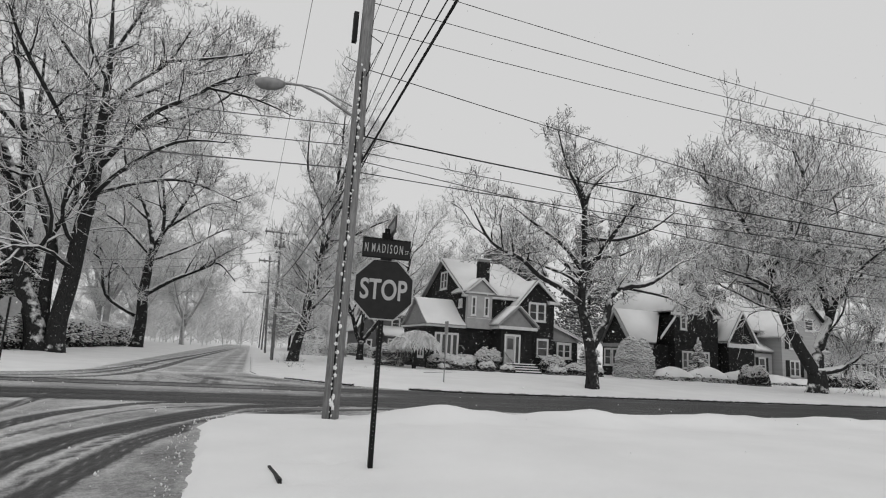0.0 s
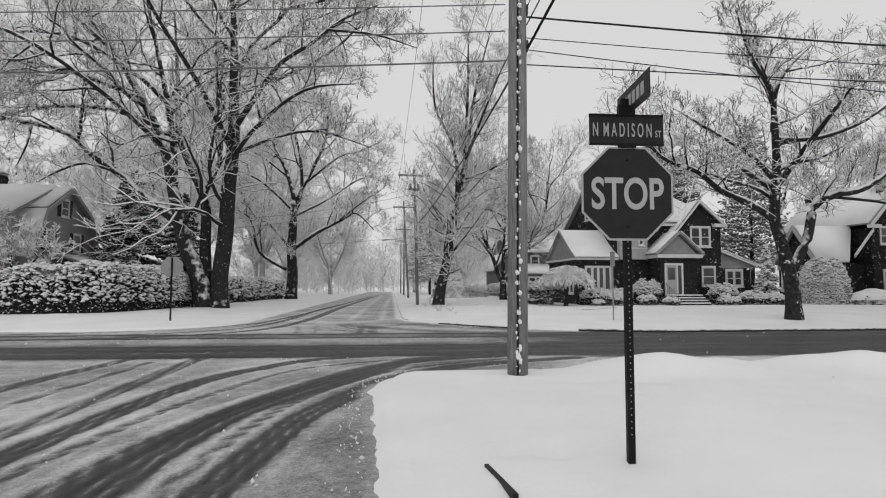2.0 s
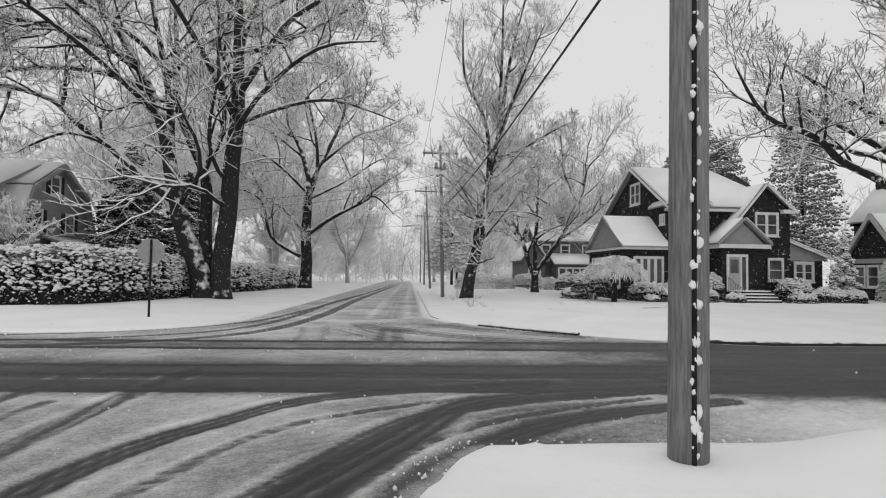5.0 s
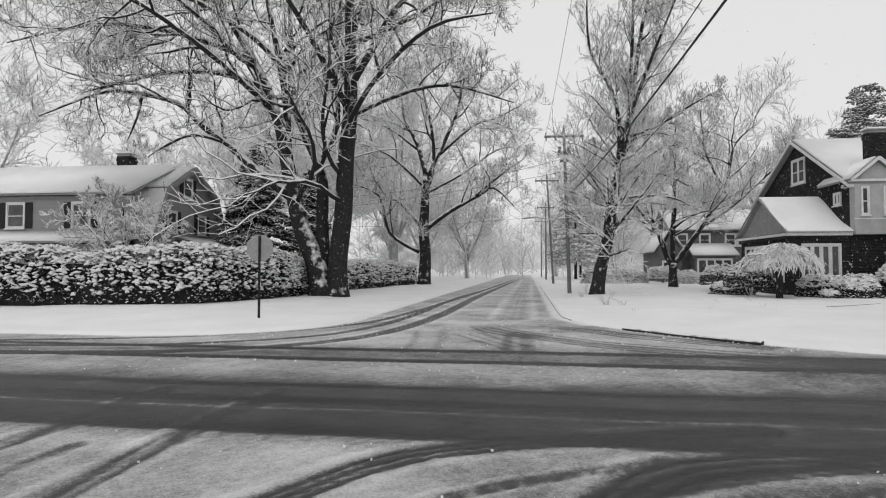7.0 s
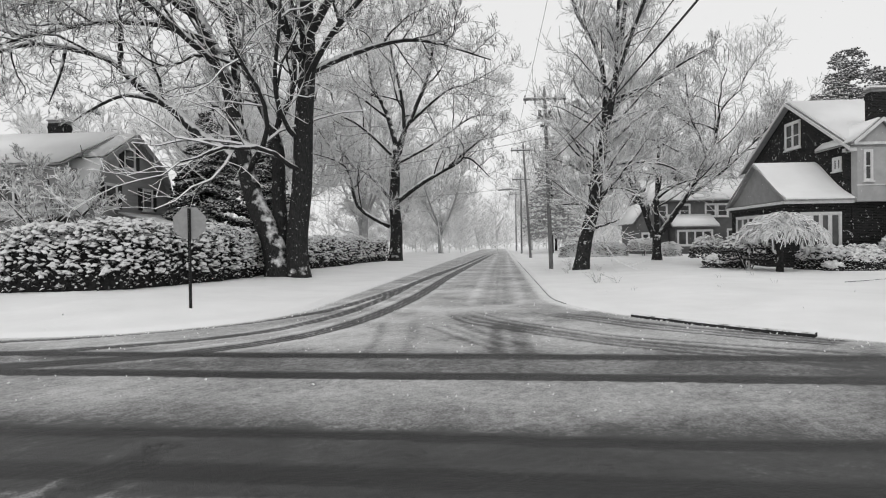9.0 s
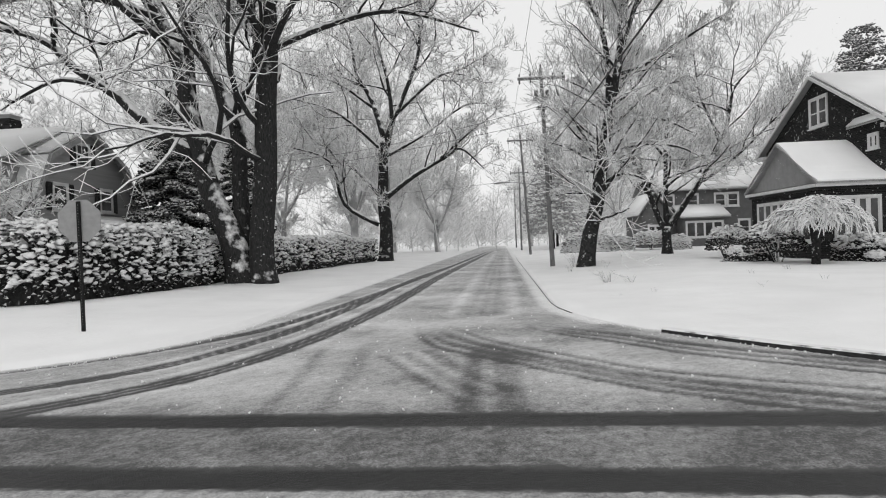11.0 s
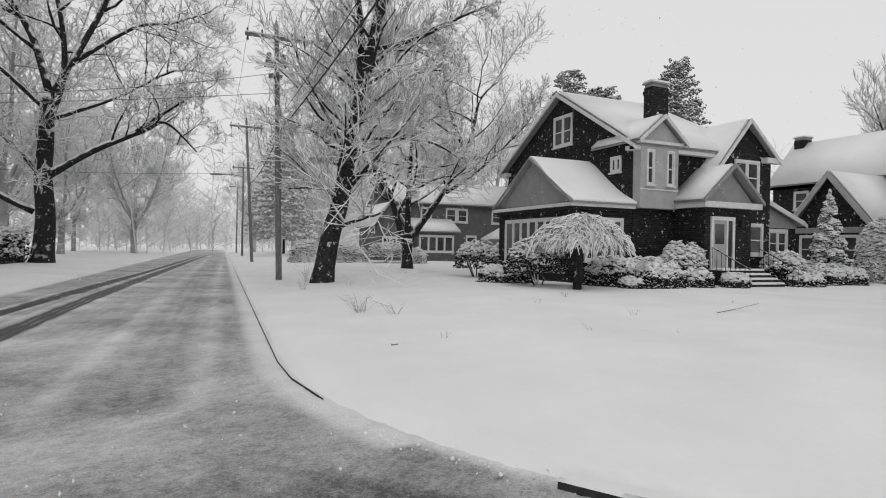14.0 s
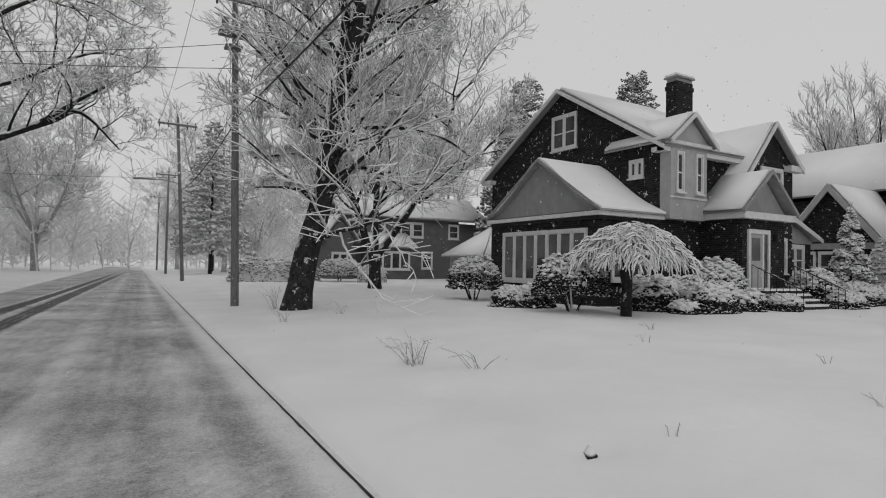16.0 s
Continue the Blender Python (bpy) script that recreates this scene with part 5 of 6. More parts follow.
tree("maple_tree", "spreading bare maple with thick snow on its low fork", gz(15.9, 23.1), [
    ([(0.1, 0, -0.2), (0.08, 0, 1.4), (-0.3, 0, 3.0), (-0.53, 0, 4.0), (-0.4, 0, 5.8), (-0.5, 0, 7.4), (-0.35, 0.1, 8.7), (0.3, 0.2, 9.8), (1.6, 0.3, 11.0)], (0.31, 0.27, 0.22, 0.2, 0.16, 0.13, 0.1, 0.07, 0.02)),
    ([(-0.5, 0, 3.8), (-1.7, -0.2, 4.4), (-2.9, -0.4, 4.9), (-4.2, -0.5, 5.5), (-5.3, -0.6, 6.1), (-6.5, -0.7, 7.4)], (0.15, 0.13, 0.11, 0.09, 0.07, 0.02), (0, 13, 7, 5, 3)),
    ([(0.08, 0, 1.9), (0.8, 0, 3.1), (1.2, 0, 4.4), (2.0, 0, 4.85), (3.2, 0, 5.2), (5.5, 0, 6.6)], (0.2, 0.18, 0.17, 0.16, 0.11, 0.02), (0, 9, 7, 5, 3)),
    ([(-0.5, 0, 5.4), (-1.3, 0.4, 6.5), (-2.3, 0.8, 7.4), (-3.8, 1.2, 8.4)], (0.12, 0.1, 0.08, 0.02)),
    ([(-0.5, 0, 7.3), (-0.85, -0.4, 8.6), (-2.0, -0.8, 10.1), (-2.6, -1.0, 11.6)], (0.11, 0.09, 0.06, 0.02)),
    ([(-0.4, 0, 5.8), (1.0, 0.6, 6.3), (2.5, 1.2, 6.6), (4.2, 1.6, 7.4)], (0.11, 0.09, 0.07, 0.02)),
    ([(-0.4, 0, 7.0), (0.8, -0.8, 6.9), (2.3, -1.4, 7.5), (3.6, -1.8, 8.6)], (0.1, 0.08, 0.06, 0.02)),
    ([(-0.3, 0.1, 8.8), (-0.7, 0.5, 10.5), (-0.5, 0.8, 12.2)], (0.09, 0.07, 0.02)),
    ([(2.1, 0, 4.8), (3.8, -0.6, 4.5), (4.8, -1.0, 4.0)], (0.08, 0.06, 0.02), (0, 6, 6, 5, 3)),
    ([(-0.4, 0.1, 5.0), (-1.2, 2.2, 6.8), (-1.8, 4.4, 8.4)], (0.13, 0.1, 0.02)),
    ([(-0.4, 0, 5.2), (-0.4, -1.8, 6.6), (-0.6, -4.2, 8.0)], (0.13, 0.1, 0.02)),
], spec(segs=(7, 7, 5, 3, 1), kids=(0, 9, 7, 5, 3), wob=(0.1, 0.34, 0.4, 0.4, 0.4), ratio=(1, 0.36, 0.6, 0.6, 0.55), angle=(0, 0.95, 0.9, 0.9, 0.8), fine=0.0095), 15, BARKPATCH)

tree("maple_tree", "broad many-stemmed bare tree with a dense frosted crown", gz(34.5, 26.3), [
    ([(0, 0, -0.2), (0, 0, 0.7), (0, 0, 1.5)], (0.62, 0.55, 0.5), (0, 0, 0, 0, 0)),
    ([(-0.1, 0, 1.2), (-1.5, 0.1, 3.2), (-2.1, 0.2, 5.0), (-2.8, 0.3, 7.2), (-3.4, 0.4, 9.2), (-4.7, 0.5, 12.0), (-5.0, 0.5, 14.4)], (0.4, 0.34, 0.3, 0.24, 0.19, 0.12, 0.03)),
    ([(0.1, 0, 1.3), (0.5, 0.1, 2.8), (1.8, 0.2, 4.6), (3.2, 0.3, 7.0), (4.2, 0.4, 10.6), (4.8, 0.5, 14)], (0.36, 0.32, 0.28, 0.23, 0.15, 0.03)),
    ([(-2.0, 0.2, 4.8), (-2.2, -0.3, 8.0), (-2.0, -0.5, 11.0), (-1.4, -0.5, 13.4), (-1.6, -0.5, 15.4)], (0.22, 0.19, 0.15, 0.1, 0.03)),
    ([(1.8, 0.2, 4.6), (1.4, 1.0, 8.5), (1.0, 1.4, 12), (1.2, 1.6, 15.2)], (0.2, 0.16, 0.1, 0.03)),
    ([(0.3, 0, 1.3), (1.9, -0.4, 1.7), (3.6, -0.6, 3.0), (5.0, -0.6, 5.4)], (0.2, 0.16, 0.12, 0.03)),
    ([(-2.6, 0.2, 6.2), (-5.2, -0.6, 8.6), (-8.0, -1.0, 11.2)], (0.18, 0.13, 0.03)),
    ([(2.8, 0.2, 6.2), (5.2, -0.4, 9.0), (7.2, -0.8, 12.0)], (0.18, 0.13, 0.03)),
    ([(-1.8, 0.2, 4.2), (-5.0, -1.0, 6.0), (-9.0, -1.6, 6.6)], (0.16, 0.12, 0.03)),
    ([(-2.4, 0.2, 6.0), (-3.0, -2.0, 7.6), (-3.6, -4.2, 8.4)], (0.14, 0.1, 0.03)),
    ([(1.6, 0.2, 5), (1.2, -2.2, 7.4), (0.6, -4.6, 8.8)], (0.14, 0.1, 0.03)),
    ([(-2.8, 0.3, 7.4), (-5.6, 1.0, 8.4), (-8.6, 1.4, 8.2), (-10.6, 1.6, 6.8)], (0.15, 0.11, 0.08, 0.03)),
    ([(-3.2, 0.3, 8.4), (-6.0, 0.2, 10.6), (-9.2, 0.0, 12.8)], (0.14, 0.1, 0.03)),
    ([(3.0, 0.3, 6.8), (5.8, 0.6, 7.4), (8.8, 0.8, 6.6)], (0.15, 0.11, 0.03)),
], spec(kids=(0, 13, 9, 6, 3), bare=(0, 0.22, 0.1, 0.1, 0.15), ratio=(1, 0.42, 0.6, 0.62, 0.6), angle=(0, 0.95, 0.9, 0.9, 0.8), wob=(0.1, 0.3, 0.36, 0.36, 0.3), lift=(0.05, 0.02, -0.02, 0, 0), fine=0.0125), 16)


def far_tree(seed, height, wide):
    rng = random.Random(seed)
    h, w = height, wide
    stems = [([(0, 0, -0.3), (0.05, 0, h * 0.2), (0, 0, h * 0.35)], (0.32, 0.26, 0.22))]
    for i in range(5):
        a = i * 1.26 + rng.uniform(-0.4, 0.4)
        c, s = math.cos(a) * w, math.sin(a) * w
        z = h * rng.uniform(0.18, 0.3)
        stems.append(([(0, 0, z), (c * 0.3, s * 0.3, h * 0.45), (c * 0.55, s * 0.55, h * 0.7), (c * 0.7, s * 0.7, h * rng.uniform(0.88, 1.0))], (0.16, 0.12, 0.08, 0.03)))
    # haze is painted into FARBARK and FARTWIG, under the snow cover
    return tree("bare_tree", "bare tree in the distance, snowy and paled with haze", (0, 0, 0), stems,
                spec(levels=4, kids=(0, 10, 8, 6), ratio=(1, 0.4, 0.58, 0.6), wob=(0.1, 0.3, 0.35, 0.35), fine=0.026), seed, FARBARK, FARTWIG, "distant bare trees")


FARPLACES = [(-19, 72), (-15, 86), (-10.5, 84), (-24, 62), (-12, 100), (-5.5, 96), (-31, 80), (12, 96), (9.5, 118), (18, 108), (26, 96), (-38, 64), (-44, 52), (34, 86), (-30, 55), (-17, 60), (-12, 72)]
models = [far_tree(31, 15, 6), far_tree(32, 18, 7), far_tree(33, 12, 5)]
rng = random.Random(5)
for i, (x, y) in enumerate(FARPLACES):
    m = models[i % 3]
    place = Matrix.Translation((x, y, lz(x, y) - 0.05)) @ Matrix.Rotation(rng.uniform(0, 6.28), 4, "Z")
    if i < 3:
        m.matrix_basis = place
    else:
        t = copy_thing(m, place)
        s = rng.uniform(0.8, 1.15)
        t.scale = (s, s, s)


def round_tree():
    """A broad fan of upswept boughs behind the second brick house."""
    rng = random.Random(36)
    stems = [([(0, 0, -0.2), (0, 0, 2.0), (0.1, 0, 3.4)], (0.5, 0.42, 0.4))]
    for i in range(11):
        a = i * 0.571 + rng.uniform(-0.2, 0.2)
        w = rng.uniform(2.2, 8.0)
        c, s = math.cos(a) * w, math.sin(a) * w
        h = 19.6 - 0.09 * w * w + rng.uniform(-1, 1)
        stems.append(([(0, 0, 2.8), (c * 0.4, s * 0.4, 6.5), (c * 0.75, s * 0.75, 12), (c, s, h)], (0.24, 0.18, 0.11, 0.03)))
    tree("bare_tree", "big rounded bare tree with dense upswept boughs behind the houses", gz(69, 56), stems,
         spec(levels=4, segs=(7, 5, 3, 2), kids=(0, 13, 9, 6), bare=(0, 0.3, 0.1, 0.1), ratio=(1, 0.32, 0.55, 0.6), angle=(0, 0.5, 0.5, 0.55), lift=(0.05, 0.08, 0.05, 0.03), wob=(0.1, 0.2, 0.22, 0.25), fine=0.024), 36, None, FROSTHAZETWIG, "distant bare trees")


round_tree()


def far_woods():
    """Woods down the side road and behind the houses, too far off to count."""
    rng = random.Random(91)
    lines = []
    for k in range(260):
        if k < 220:
            y = rng.uniform(92, 185)
            x = 3.0 + 0.045 * (y - 60) + rng.choice((-1, 1)) * (7.5 + abs(rng.gauss(0, 1)) * 17)
        else:
            a = rng.uniform(-1.25, 1.35)
            x, y = 120 * math.sin(a) * rng.uniform(0.8, 1.2), 120 * math.cos(a) * rng.uniform(0.8, 1.25)
        if k < 45:
            x, y = rng.uniform(-6, 20), rng.uniform(170, 200)
        o = Vector((x, y, lz(x, y) - 0.1))
        h = rng.uniform(9, 17)
        top = o + Vector((rng.uniform(-1, 1), rng.uniform(-1, 1), h))
        lines.append([(o, 0.1), (o.lerp(top, 0.5) + Vector((rng.uniform(-0.5, 0.5), 0, 0)), 0.07), (top, 0.03)])
        for j in range(36):
            u = rng.uniform(0.03, 0.98)
            p = o.lerp(top, u)
            a, m = rng.uniform(0, 6.283), h * rng.uniform(0.12, 0.36) * (1.15 - 0.6 * u)
            q = p + Vector((math.cos(a) * m, math.sin(a) * m, m * rng.uniform(0.2, 1.0)))
            r = q + Vector((rng.uniform(-1, 1), rng.uniform(-1, 1), rng.uniform(0, 1.4)))
            lines.append([(p, 0.05), (q, 0.035), (r, 0.022)])
            lines.append([(p.lerp(q, 0.6), 0.03), (p.lerp(q, 0.6) + Vector((rng.uniform(-1.4, 1.4), rng.uniform(-1.4, 1.4), rng.uniform(0.2, 1.6))), 0.02)])
    # the woods' haze sits in the FARTWIG colour
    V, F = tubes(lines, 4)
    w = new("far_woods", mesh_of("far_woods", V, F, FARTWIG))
    tagged(w, "distant bare woods, snowy and paled with haze", "woods", kind="stuff")


far_woods()


# ---------------------------------------------------------------- evergreens, hedges, shrubs
def conifer(name, label, at, h, r, seed, mat, clump=0.34, n=900, trunk=0.16, tip=0.0, droop=0.25, bare=0.0):
    rng = random.Random(seed)
    root = thing(name, label, "tree" if h > 4 else "shrub", "", at)
    V, F = tubes([[(Vector((0, 0, -0.1)), trunk), (Vector((0, 0, h * 0.5)), trunk * 0.6), (Vector((0, 0, h * 0.97)), 0.02)]], 7)
    new("trunk", mesh_of("trunk", V, F, BARK, True)).parent = root
    tiers = max(6, int(h * 1.6))
    arms = [(rng.uniform(0, 6.28), (k + rng.random()) / (tiers * 13)) for k in range(tiers * 13)]

    def place():
        a, u = arms[rng.randrange(len(arms))]
        u = bare + (1 - bare) * u
        reach = r * ((1 - u) ** 0.8 + tip) * rng.uniform(0.85, 1.05)
        q = rng.random() ** 0.6
        a += rng.gauss(0, 0.16)
        return Vector((math.cos(a) * reach * q, math.sin(a) * reach * q, u * h + 0.1 - droop * q * reach + rng.uniform(-0.1, 0.1))), 0.6 + 0.6 * (1 - u)
    V, F = lumps(rng, int(n * 2.6), place, (clump * 0.25, clump * 0.5), 1.1)
    new("crown", mesh_of("crown", V, F, mat, True)).parent = root
    return root


def shrub(label, at, rx, ry, h, seed, mat, n=260, clump=0.16, stems=0, group="snow-covered shrubs", name="shrub"):
    rng = random.Random(seed)
    root = thing(name, label, "shrub", group, at)
    if stems:
        lines = []
        for i in range(stems):
            a = rng.uniform(0, 6.28)
            lines.append([(Vector((0.1 * math.cos(a), 0.1 * math.sin(a), -0.05)), 0.03), (Vector((rx * 0.4 * math.cos(a), ry * 0.4 * math.sin(a), h * 0.45)), 0.022), (Vector((rx * 0.75 * math.cos(a), ry * 0.75 * math.sin(a), h * 0.8)), 0.012)])
        V, F = tubes(lines, 5)
        new("stem_cluster", mesh_of("stem_cluster", V, F, BARK, True)).parent = root
    low = 0.3 if stems else 0.0
    f1, f2 = rng.uniform(0, 6), rng.uniform(0, 6)

    def place(lo, hi):
        a, e = rng.uniform(0, 6.283), math.asin(rng.uniform(lo, hi))
        k = rng.uniform(0.84, 1.0) * (1 + 0.09 * math.sin(3 * a + f1) + 0.02 * math.sin(5 * e + f2))
        z = h * (low + (1 - low) * max(0.0, math.sin(e)) * k)
        w = math.cos(e) ** 0.65 * k
        return Vector((rx * math.cos(a) * w, ry * math.sin(a) * w, max(z, 0.04))), 1.0
    V, F = lumps(rng, int(n * 1.5), lambda: place(-0.15, 0.7), (clump * 0.28, clump * 0.6), 0.9)
    if not stems:
        b = len(V)
        for j in range(5):
            for i in range(10):
                a, e = i * 0.6283, j * 0.35
                V.append(Vector((rx * 0.86 * math.cos(a) * math.cos(e) ** 0.65, ry * 0.86 * math.sin(a) * math.cos(e) ** 0.65, h * 0.88 * math.sin(e))))
        for j in range(4):
            for i in range(10):
                F.append((b + j * 10 + i, b + j * 10 + (i + 1) % 10, b + j * 10 + 10 + (i + 1) % 10, b + j * 10 + 10 + i))
    new("foliage", mesh_of("foliage", V, F, mat, True)).parent = root
    V, F = lumps(rng, int(n * 1.3), lambda: place(0.5, 1.0), (clump * 0.4, clump * 1.0), 0.6, 0.5)
    c = new("snow_crown", mesh_of("snow_crown", V, F, SNOWCLUMP, True))
    c.parent = root
    c["label"] = "snow heaped on the upper leaves"
    return root


def hedge(label, pts, wide, h, seed, per=95):
    """A clipped hedge along the line pts, thick with snow-topped leaf clumps."""
    rng = random.Random(seed)
    root = thing("hedge", label, "hedge", "clipped hedges", (*pts[0], lz(*pts[0])))
    o = Vector(root.location)
    segs = [(Vector((*a, 0)), Vector((*b, 0))) for a, b in zip(pts, pts[1:])]
    V, F = [], []
    for a, b in segs:
        d = (b - a).normalized()
        n = Vector((-d.y, d.x, 0))
        a, b = a - d * (0.3 * wide), b + d * (0.3 * wide)
        base = len(V)
        k = max(2, int((b - a).length / 0.6))
        for i in range(k + 1):
            p = a + (b - a) * (i / k)
            z = lz(p.x, p.y)
            for s, t in ((-0.42, 0), (-0.44, 0.75), (-0.3, 0.9), (0.3, 0.9), (0.44, 0.75), (0.42, 0)):
                V.append(p + n * (s * wide) + Vector((0, 0, z + t * h)) - o)
        for i in range(k):
            for j in range(5):
                q = base + i * 6 + j
                F.append((q, q + 1, q + 7, q + 6))
        F.append(tuple(base + j for j in range(6)))
        F.append(tuple(base + k * 6 + j for j in range(6)))
    core = new("core", mesh_of("core", V, F, HEDGELEAF))
    core.parent = root
    total = sum((b - a).length for a, b in segs)

    def place(top):
        u = rng.random() * total
        for a, b in segs:
            m = (b - a).length
            if u <= m:
                break
            u -= m
        d = (b - a).normalized()
        n = Vector((-d.y, d.x, 0))
        p = a + d * (u / m * (m + 0.7 * wide) - 0.35 * wide)
        if top:
            if rng.random() < 0.35:
                s, t = rng.uniform(-0.5, 0.5), rng.uniform(0.95, 1.04)
            else:
                t = 1 - 0.78 * rng.random() ** 1.45
                s = rng.choice((-1, 1)) * (0.55 + rng.uniform(-0.03, 0.06) - 0.14 * max(0, t - 0.75) / 0.25)
        else:
            s, t = rng.choice((-1, 1)) * rng.uniform(0.42, 0.54), rng.uniform(0.02, 0.9)
        bulge = 1 + 0.07 * math.sin(u * 1.3) + 0.05 * math.sin(u * 3.1)
        return p + n * (s * wide * bulge) + Vector((0, 0, lz(p.x, p.y) + t * h * bulge)) - o, 1.0
    V, F = lumps(rng, int(total * per * 1.2), lambda: place(False), (0.05, 0.11), 0.8)
    new("foliage", mesh_of("foliage", V, F, HEDGELEAF)).parent = root
    V, F = lumps(rng, int(total * per * 1.5), lambda: place(True), (0.06, 0.165), 0.62, 0.6)
    c = new("snow_crown", mesh_of("snow_crown", V, F, SNOWCLUMP, True))
    c.parent = root
    c["label"] = "snow lying along the hedge top"
    return root


hedge("tall clipped hedge with snow lying on its dark leaves", [(-30, 31.5), (-19.5, 29.6), (-12.6, 31.4), (-11.5, 34.8), (-11.3, 37.0)], 1.6, 2.05, 21, 230)
hedge("clipped hedge with snow on top behind the oak", [(-11.3, 36.6), (-10.9, 42.5), (-9.6, 54), (-8.7, 60.5)], 1.3, 1.75, 22, 110)


def weeping_tree(at):
    rng = random.Random(41)
    root = thing("weeping_cherry", "small weeping tree with a dome of snowy drooping twigs", "tree", "", at)
    V, F = tubes([[(Vector((0, 0, -0.1)), 0.16), (Vector((0.04, 0, 0.8)), 0.14), (Vector((-0.02, 0, 1.3)), 0.17), (Vector((0.05, 0, 1.9)), 0.15)]], 9)
    new("trunk", mesh_of("trunk", V, F, BARKPATCH, True)).parent = root
    lines = []
    for i in range(2600):
        a = rng.uniform(0, 6.283)
        u = rng.random() ** 0.6
        bulge = 1 + 0.1 * math.sin(5 * a) + 0.07 * math.sin(11 * a + 1)
        c, s = math.cos(a) * bulge, math.sin(a) * 0.9 * bulge
        reach = 1.45 * u
        top = 2.5 - 0.85 * u ** 2.2 + rng.uniform(-0.22, 0.06) + 0.06 * math.sin(7 * a)
        w = rng.uniform(-0.25, 0.25)
        run, drop = rng.uniform(0.1, 0.3), rng.uniform(0.08, 0.36) * (0.4 + 0.8 * u)
        o = Vector((0.16, -0.05, 0))
        q = [Vector((c * reach, s * reach, top)), Vector((c * (reach + run * 0.6) + w * s * 0.5, s * (reach + run * 0.6) - w * c * 0.5, top - drop * 0.25)), Vector((c * (reach + run) + w * s, s * (reach + run) - w * c, top - drop))]
        lines.append([(q[0] + o, 0.017), (q[1] + o, 0.016), (q[2] + o, 0.01)])
    for i in range(16):
        a = i * 0.393
        lines.append([(Vector((0, 0, 1.5)), 0.06), (Vector((math.cos(a) * 0.6, math.sin(a) * 0.5, 2.15)), 0.04), (Vector((math.cos(a) * 1.3, math.sin(a) * 1.1, 2.05)), 0.025)])
    new("crown", twig_mesh(lines, [], TWIG)).parent = root


weeping_tree(gz(12.2, 37.9))


def at(x, y):
    return (x, y, lz(x, y) - 0.03)


low = "low rounded shrub heaped with snow"
for x, y, rx, ry, h, mat, lab in [
    (11.5, 41.4, 1.5, 1.0, 0.75, LEAF, low), (16.4, 39.2, 1.3, 0.9, 1.15, LEAF, "dark yew shrub topped with snow"),
    (14.6, 39.0, 1.5, 0.9, 1.15, LEAF, "dark yew shrub topped with snow"), (14.3, 37.7, 0.5, 0.45, 0.45, FROSTLEAF, low),
    (15.5, 37.7, 1.2, 0.9, 0.95, LEAF, low), (17.6, 37.9, 0.85, 0.7, 0.75, FROSTLEAF, low), (18.9, 37.4, 0.75, 0.6, 0.6, FROSTLEAF, low),
    (23.0, 37.6, 1.1, 0.8, 0.65, FROSTLEAF, low), (25.0, 38.2, 1.5, 0.9, 0.95, FROSTLEAF, low),
    (26.6, 38.0, 0.9, 0.7, 0.8, FROSTLEAF, low)]:
    shrub(lab, at(x, y), rx * 0.74, ry * 0.8, h * 0.92, int(x * 10), SHRUBLEAF, int(150 * (rx + ry) * (0.5 + h)), 0.15)
shrub("twiggy shrub with snow on every branch", at(12.1, 45.2), 1.05, 1.0, 1.6, 61, SHRUBLEAF, 420, 0.13, 9)
shrub("twiggy spreading shrub frosted with snow", at(11.5, 39.2), 1.1, 1.0, 1.6, 62, SHRUBLEAF, 520, 0.12, 10)
shrub("rounded rhododendron with a snowy crown", at(18.2, 39.3), 1.2, 0.8, 1.6, 63, SHRUBLEAF, 700, 0.15)
shrub("rounded rhododendron beside the steps", at(23.3, 38.8), 1.1, 0.8, 1.35, 64, SHRUBLEAF, 620, 0.15)
shrub("tall clipped dome of evergreen under snow", at(30.5, 38.5), 1.65, 1.55, 3.0, 65, FROSTLEAF, 1900, 0.16)
shrub("clipped dome of evergreen under snow", at(39.2, 35.0), 1.2, 1.1, 1.5, 66, SHRUBLEAF, 700, 0.15)
shrub("clipped dome of evergreen under snow", at(52.0, 38.5), 1.5, 1.3, 1.7, 67, SHRUBLEAF, 700, 0.18)
shrub("clipped dome of evergreen under snow", at(56.0, 38.5), 1.5, 1.3, 1.6, 68, SHRUBLEAF, 700, 0.18)
for x, y, rx, h in [(2.6 + 6.6, 66.0, 2.4, 1.5), (11.8, 67, 1.6, 1.3), (14.6, 66, 1.5, 1.6), (16.2, 64, 1.0, 1.2), (21.5, 58.0, 1.6, 1.9), (18.6, 50.5, 1.3, 1.6)]:
    shrub("rounded garden shrub covered in snow", at(x, y), rx, rx * 0.8, h, int(x * 7), FROSTLEAF, 420, 0.2, 6 if h > 1.5 else 0)
